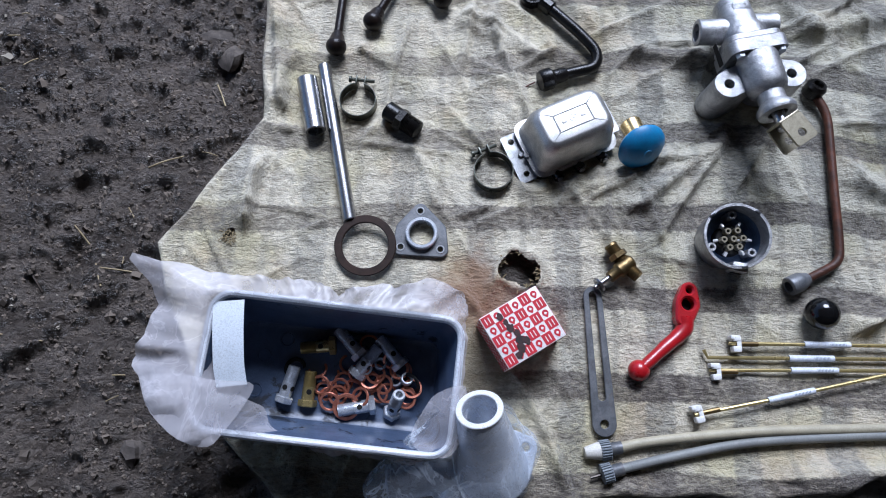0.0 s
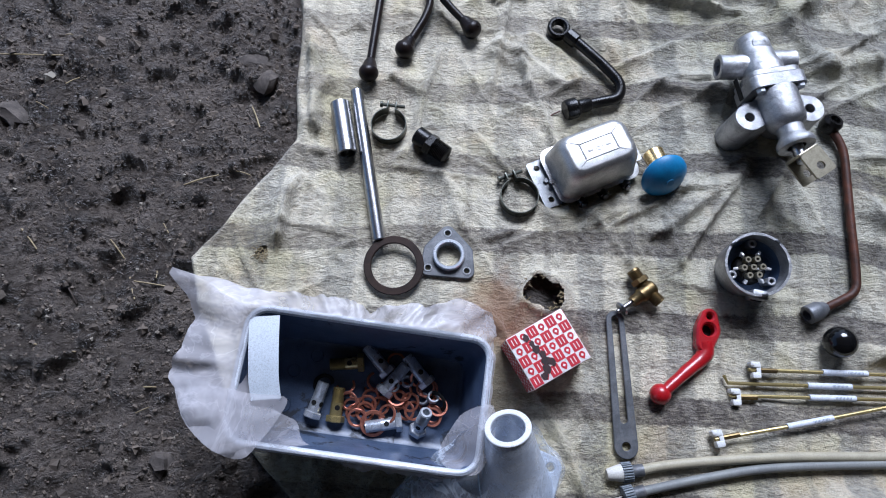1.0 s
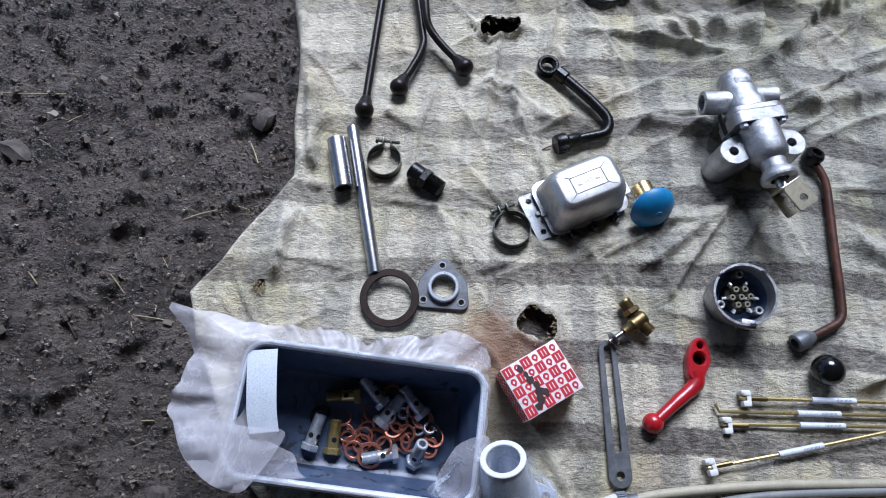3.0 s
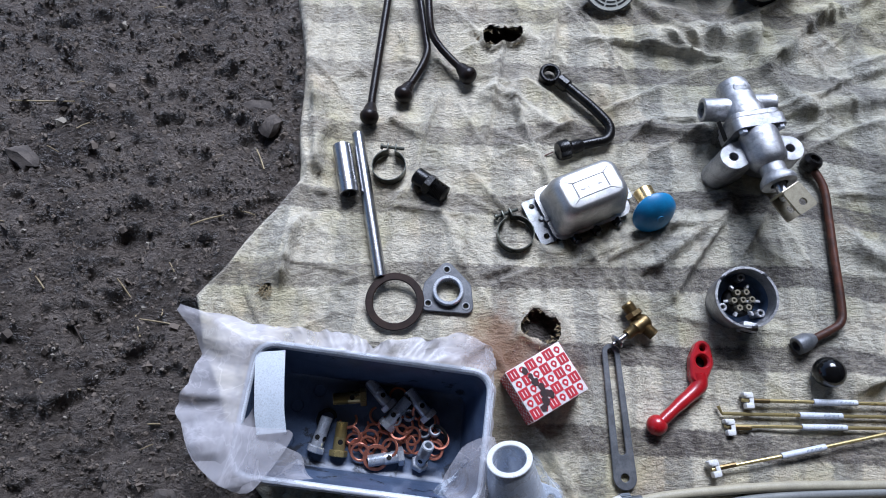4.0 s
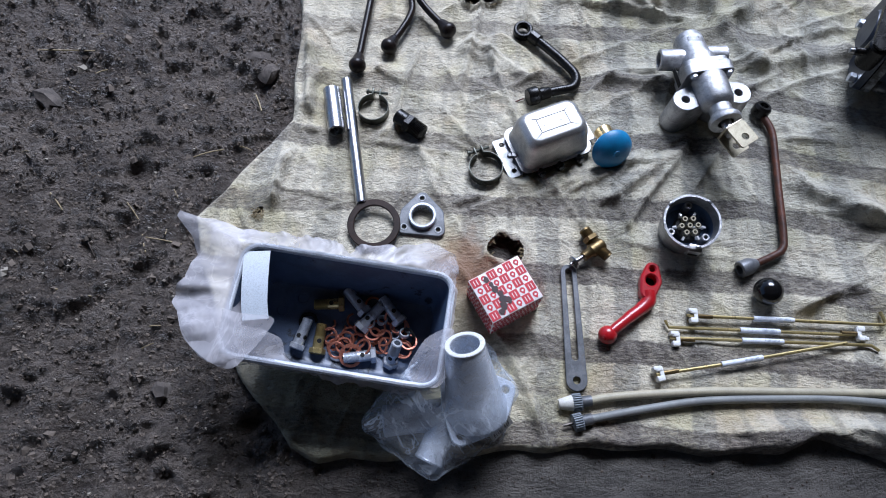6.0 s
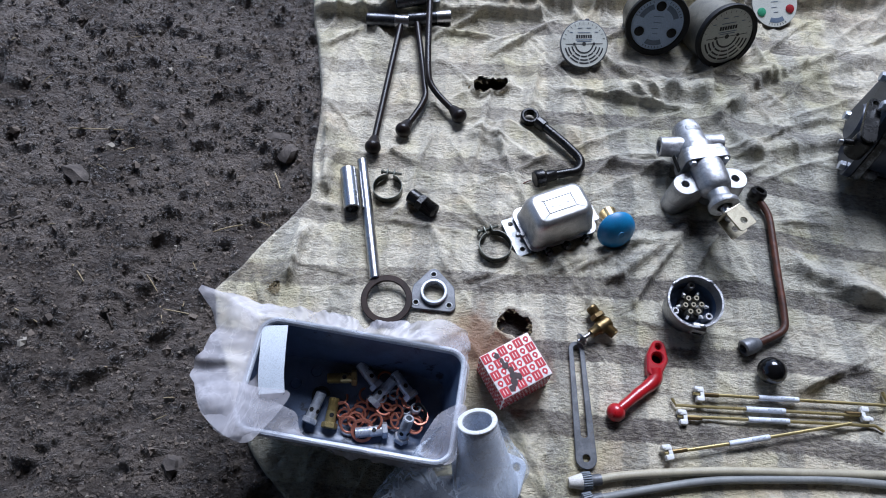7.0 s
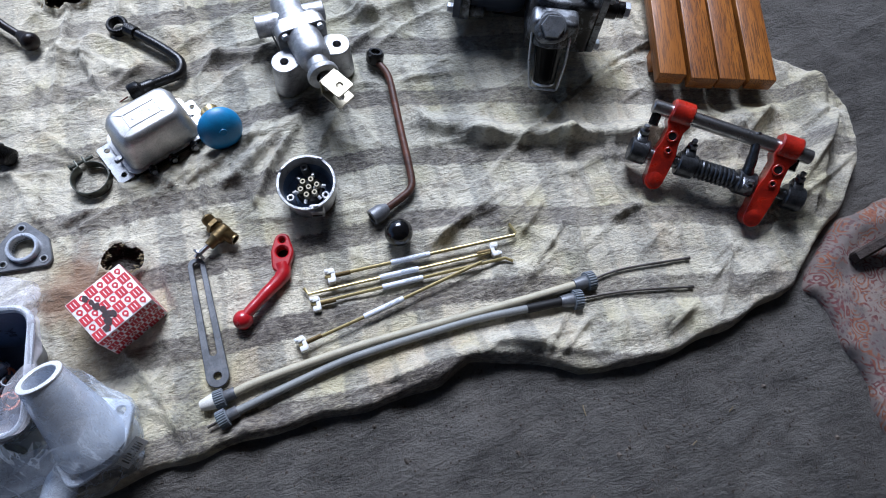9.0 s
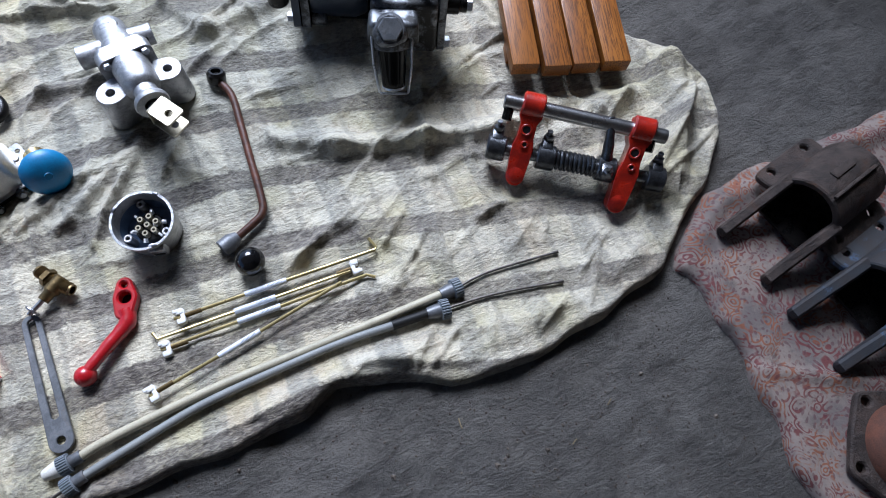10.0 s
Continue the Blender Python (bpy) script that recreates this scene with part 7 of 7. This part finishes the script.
def cloth_height(x, y, d):
    z = 0.004 + 0.003 * n3(x, y, 10, 41) + 0.0035 * max(0, 0.5 - 3 * abs(n3(x, y, 16, 42))) + 0.0012 * n3(x, y, 60, 43)
    z += 0.010 * math.exp(-((d - 0.022) / 0.014) ** 2) * max(0.0, min(1, (y + 0.12) / 0.08))
    z += 0.006 * math.exp(-((y + 0.235 + 0.55 * (x - 0.87)) / 0.006) ** 2) * (1 if x < 1.0 else 0)
    if d < 0.006:
        z = -0.012 + (z + 0.012) * math.sqrt(max(1 - (1 - max(d, 0) / 0.006) ** 2, 0.0))
    return z


def build_cloth():
    step = 0.006
    xs, ys = np.arange(0.82, 1.60, step), np.arange(-0.62, 0.05, step)
    gx, gy = np.meshgrid(xs, ys)
    d, nx, ny = to_outline(gx + 0.004 * np.sin(gy * 70), gy + 0.003 * np.sin(gx * 60), np.array(CLOTH))
    ins = d > 0
    cell = ins[:-1, :-1] | ins[1:, :-1] | ins[:-1, 1:] | ins[1:, 1:]
    index, verts, faces = {}, [], []

    def vert(j, i):
        if (j, i) not in index:
            x, y, dd = float(gx[j, i]), float(gy[j, i]), float(d[j, i])
            if dd <= 0:
                x, y = float(nx[j, i]) - 0.004 * math.sin(y * 70), float(ny[j, i]) - 0.003 * math.sin(x * 60)
            index[(j, i)] = len(verts)
            verts.append((x, y, cloth_height(x, y, max(dd, 0.0))))
        return index[(j, i)]

    for j in range(len(ys) - 1):
        for i in range(len(xs) - 1):
            if cell[j, i]:
                faces.append((vert(j, i), vert(j, i + 1), vert(j + 1, i + 1), vert(j + 1, i)))
    me = bpy.data.meshes.new("paisley_cloth")
    me.from_pydata(verts, [], faces)
    me.shade_smooth()
    me.materials.append(PAISLEY)
    tagged(new("paisley_cloth", me), "faded red and brown paisley cloth with a rolled hem", "cloth")


def half_pipe(r, ri, l, n=22, a0=-8, a1=188):
    out = circle(0, 0, r, n, a0, a1) + circle(0, 0, ri, n, a0, a1)[::-1]
    return turned(plate(out, l, (), 0.002), pose(0, 0, 0, 90, 0, 90))


def build_yoke(x, y, rz, mat, label):
    t = thing("cast_yoke", pose(x, y, 0.006, 0, 0, rz) @ Matrix.Diagonal((0.86, 0.86, 0.90, 1)), label, "casting", "cast yokes on the cloth")
    part("barrel", shift(half_pipe(0.050, 0.040, 0.105), 0.012, 0, 0.034), mat, t)
    part("end_wall", shift(half_pipe(0.049, 0.012, 0.010), 0.106, 0, 0.034), mat, t)
    for s in (-1, 1):
        pr = [(-0.092, 0.004), (-0.086, 0.000), (-0.040, 0.012), (0.018, 0.028), (0.018, 0.060), (-0.010, 0.054), (-0.050, 0.032), (-0.090, 0.016)]
        part("prong", shift(turned(plate(pr, 0.016, (), 0.003), pose(0, 0, 0, 90, 0, 0)), 0, s * 0.043 + 0.008, 0), mat, t)
        fl = part("side_flange", turned(plate(rounded_rect(0.118, 0.034, 0.012), 0.011, [circle(-0.036, 0.004, 0.0062, 16), circle(0.036, 0.004, 0.0062, 16)], 0.002), pose(0.058, s * 0.060, 0.024, s * -14, 0, 0)), mat, t)
    # black plate added between the prongs, in place of deep shade
    part("hollow", shift(box(0.118, 0.078, 0.006, 0.002), 0.040, 0.0, 0.006), BLACK_IRON, t, "black plate standing in for the shade inside the yoke")
    part("rib", shift(box(0.088, 0.005, 0.006, 0.0015), 0.060, -0.012, 0.081, -14), mat, t)
    part("cast_mark", shift(box(0.040, 0.012, 0.0020, 0.0008), 0.062, 0.012, 0.0825, -14), mat, t)


def build_far_castings():
    build_yoke(0.990, -0.092, 13, RUST_CAST, "rusty cast-iron yoke with two prongs on paisley cloth")
    build_yoke(1.012, -0.214, 11, BLUE_CAST, "rusty cast-iron yoke with flaking blue paint")
    t = thing("hub_cover", pose(0.962, -0.368, 0.006, 0, 0, 20), "orange-rusted round iron cap with a bolted rim", "casting")
    hs = [(0.062 * math.cos(radians(a)), 0.062 * math.sin(radians(a))) for a in (10, 82, 154, 226, 298)]
    part("rim", plate(hull2([(0, 0, 0.064)] + [(*h, 0.012) for h in hs]), 0.010, [circle(*h, 0.0055, 14) for h in hs], 0.002), RUST_CAST, t)
    part("dome", lathe([(0.050, 0.008), (0.048, 0.020), (0.040, 0.032), (0.024, 0.037), (0.022, 0.034), (0, 0.033)], 40), ORANGE_RUST, t)
    t = thing("wheel_hub", pose(1.335, 0.335, -0.008), "dark rusty wheel hub lying on the earth", "hub")
    part("hub_rim", lathe([(0, 0.0), (0.115, 0.0), (0.120, 0.006), (0.116, 0.030), (0.100, 0.038), (0.070, 0.040), (0.062, 0.060), (0.030, 0.064), (0.028, 0.040), (0, 0.040)], 48), RUST_CAST, t)


# ---- straw, clods and stones on the earth ----
def build_litter():
    rnd = random.Random(11)
    label = "dry broken straw stalk on the dark earth"
    ends = [((-0.58, 0.423), (-0.493, 0.419)), ((-0.324, 0.254), (-0.287, 0.268)), ((-0.501, 0.200), (-0.480, 0.177)), ((-0.460, 0.072), (-0.416, 0.065)), ((-0.366, 0.143), (-0.322, 0.137)), ((-0.373, 0.148), (-0.360, 0.122)),
            ((-0.337, 0.030), (-0.322, 0.030)), ((-0.262, 0.362), (-0.247, 0.330)), ((-0.400, 0.190), (-0.384, 0.170)), ((-0.545, 0.130), (-0.520, 0.118))]
    for _ in range(26):
        x, y, a, l = rnd.uniform(-0.75, -0.22), rnd.uniform(-0.15, 0.75), rnd.uniform(0, 6.28), rnd.uniform(0.008, 0.026)
        if to_outline(np.array([x]), np.array([y]))[0][0] < -0.03:
            ends.append(((x, y), (x + l * math.cos(a), y + l * math.sin(a))))
    for _ in range(12):
        x, y, a, l = rnd.uniform(0.5, 1.25), rnd.uniform(-0.4, -0.15), rnd.uniform(0, 6.28), rnd.uniform(0.005, 0.014)
        ends.append(((x, y), (x + l * math.cos(a), y + l * math.sin(a))))
    for k, (a, b) in enumerate(ends):
        mid = ((a[0] + b[0]) / 2, (a[1] + b[1]) / 2)
        P = [Vector((q[0], q[1], ground_height(*q) + 0.0022)) for q in (a, mid, b)]
        P[1] = (P[0] + P[2]) / 2 + Vector((rnd.uniform(-0.0008, 0.0008), rnd.uniform(-0.0008, 0.0008), 0.001))
        o = Vector(P[0])
        ob = part("straw", tube([p - o for p in P], 0.0009 if k < 10 else 0.0006, 6, 4), STRAW, None)
        ob.location = o
        tagged(ob, label, "straw", "straws on the earth")
    # loose stones and bits that can be told apart
    for x, y, r, e in ((-0.246, 0.391, 0.013, 1.2), (-0.262, 0.420, 0.011, 2.0), (-0.31, -0.045, 0.012, 1.2), (-0.545, 0.345, 0.013, 1.9)):
        bm = bmesh.new()
        bmesh.ops.create_icosphere(bm, subdivisions=2, radius=r)
        for v in bm.verts:
            v.co *= 1 + 0.6 * noise.noise(v.co * (1.2 / r) + Vector((x * 90, y * 70, 2)))
            v.co.x *= e
            v.co.z *= 0.7
        ob = part("stone", bm, CLOD, None, sharp=25)
        ob.matrix_world = pose(x, y, ground_height(x, y) + r * 0.1, 0, 0, rnd.uniform(-40, 40))
        tagged(ob, "dark earthy stone half sunk in the soil", "stone", "stones on the earth")
    for a, b in (((-0.268, 0.355), (-0.238, 0.300)), ((-0.452, 0.150), (-0.428, 0.118)), ((-0.62, 0.25), (-0.58, 0.27))):
        P = [Vector((a[0], a[1], ground_height(*a) + 0.002)), Vector(((a[0] + b[0]) / 2 + 0.004, (a[1] + b[1]) / 2, ground_height(*a) + 0.006)), Vector((b[0], b[1], ground_height(*b) + 0.002))]
        ob = part("twig", tube([p - P[0] for p in P], 0.0013, 6, 4), TWIG, None)
        ob.location = P[0]
        tagged(ob, "thin dark twig on the earth", "twig", "twigs on the earth")
    # crumbs of soil, past counting
    verts, faces = [], []
    unit = [Vector(v) for v in ((1, 0, 0), (-1, 0, 0), (0, 1, 0), (0, -1, 0), (0, 0, 1), (0, 0, -1), (0.6, 0.6, 0.5), (-0.6, 0.6, 0.5), (0.6, -0.6, 0.5), (-0.6, -0.6, 0.5))]
    tri = [(6, 4, 0), (6, 2, 4), (6, 0, 2), (7, 4, 2), (7, 1, 4), (7, 2, 1), (8, 0, 4), (8, 4, 3), (8, 3, 0), (9, 4, 1), (9, 3, 4), (9, 1, 3), (0, 5, 2), (2, 5, 1), (1, 5, 3), (3, 5, 0)]
    gen = np.random.RandomState(4)
    cx = np.concatenate([gen.uniform(-0.82, -0.05, 26000), gen.uniform(-0.2, 1.3, 9000)])
    cy = np.concatenate([gen.uniform(-0.25, 0.80, 26000), gen.uniform(-0.42, -0.05, 9000)])
    off = to_outline(cx, cy)[0]
    keep = (off < -0.004) & ~((cx > 0.82) & (cy < 0.0))
    for x, y in zip(cx[keep].tolist(), cy[keep].tolist()):
        r = (0.0006 + 0.0025 * rnd.random() ** 2.4) * (1 if x < -0.15 else 0.5)
        big = rnd.random() < 0.05
        if big:
            r *= 2.6
        z = ground_height(x, y) + r * (-0.25 if big else 0.1)
        base = len(verts)
        sp = rnd.uniform(0, 6.28)
        for q in unit:
            k = r * rnd.uniform(0.55, 1.35)
            verts.append((x + k * (q.x * math.cos(sp) - q.y * math.sin(sp)), y + k * (q.x * math.sin(sp) + q.y * math.cos(sp)), z + 0.8 * k * q.z))
        faces += [(base + a, base + b, base + c) for a, b, c in tri]
    me = bpy.data.meshes.new("soil_crumbs")
    me.from_pydata(verts, [], faces)
    me.materials.append(CRUMBS)
    tagged(new("soil_crumbs", me), "loose dark crumbs of earth", "soil", kind="stuff")
    # frayed threads round the worn holes
    for k, (cx, cy, ra, rb) in enumerate(TEARS):
        fr = bmesh.new()
        for i in range(70):
            a = rnd.uniform(0, 6.28)
            e = 1.0 + 0.2 * rnd.random()
            p = Vector((cx + ra * e * math.cos(a), cy + rb * e * math.sin(a), 0.0075))
            q = p + Vector((-math.cos(a) * rnd.uniform(-0.002, 0.004) + rnd.uniform(-0.005, 0.005), -math.sin(a) * rnd.uniform(-0.002, 0.004) + rnd.uniform(-0.005, 0.005), rnd.uniform(-0.001, 0.003)))
            fr = join(fr, tube([p, (p + q) / 2 + Vector((0, 0, 0.0015)), q], 0.0005, 5))
        tagged(part("frayed_threads", fr, STRAW, None), "frayed yellowish threads round a worn hole", "threads", kind="stuff")


build_board()
build_rocker()
build_pump()
build_gauges()
build_cloth()
build_far_castings()
build_litter()
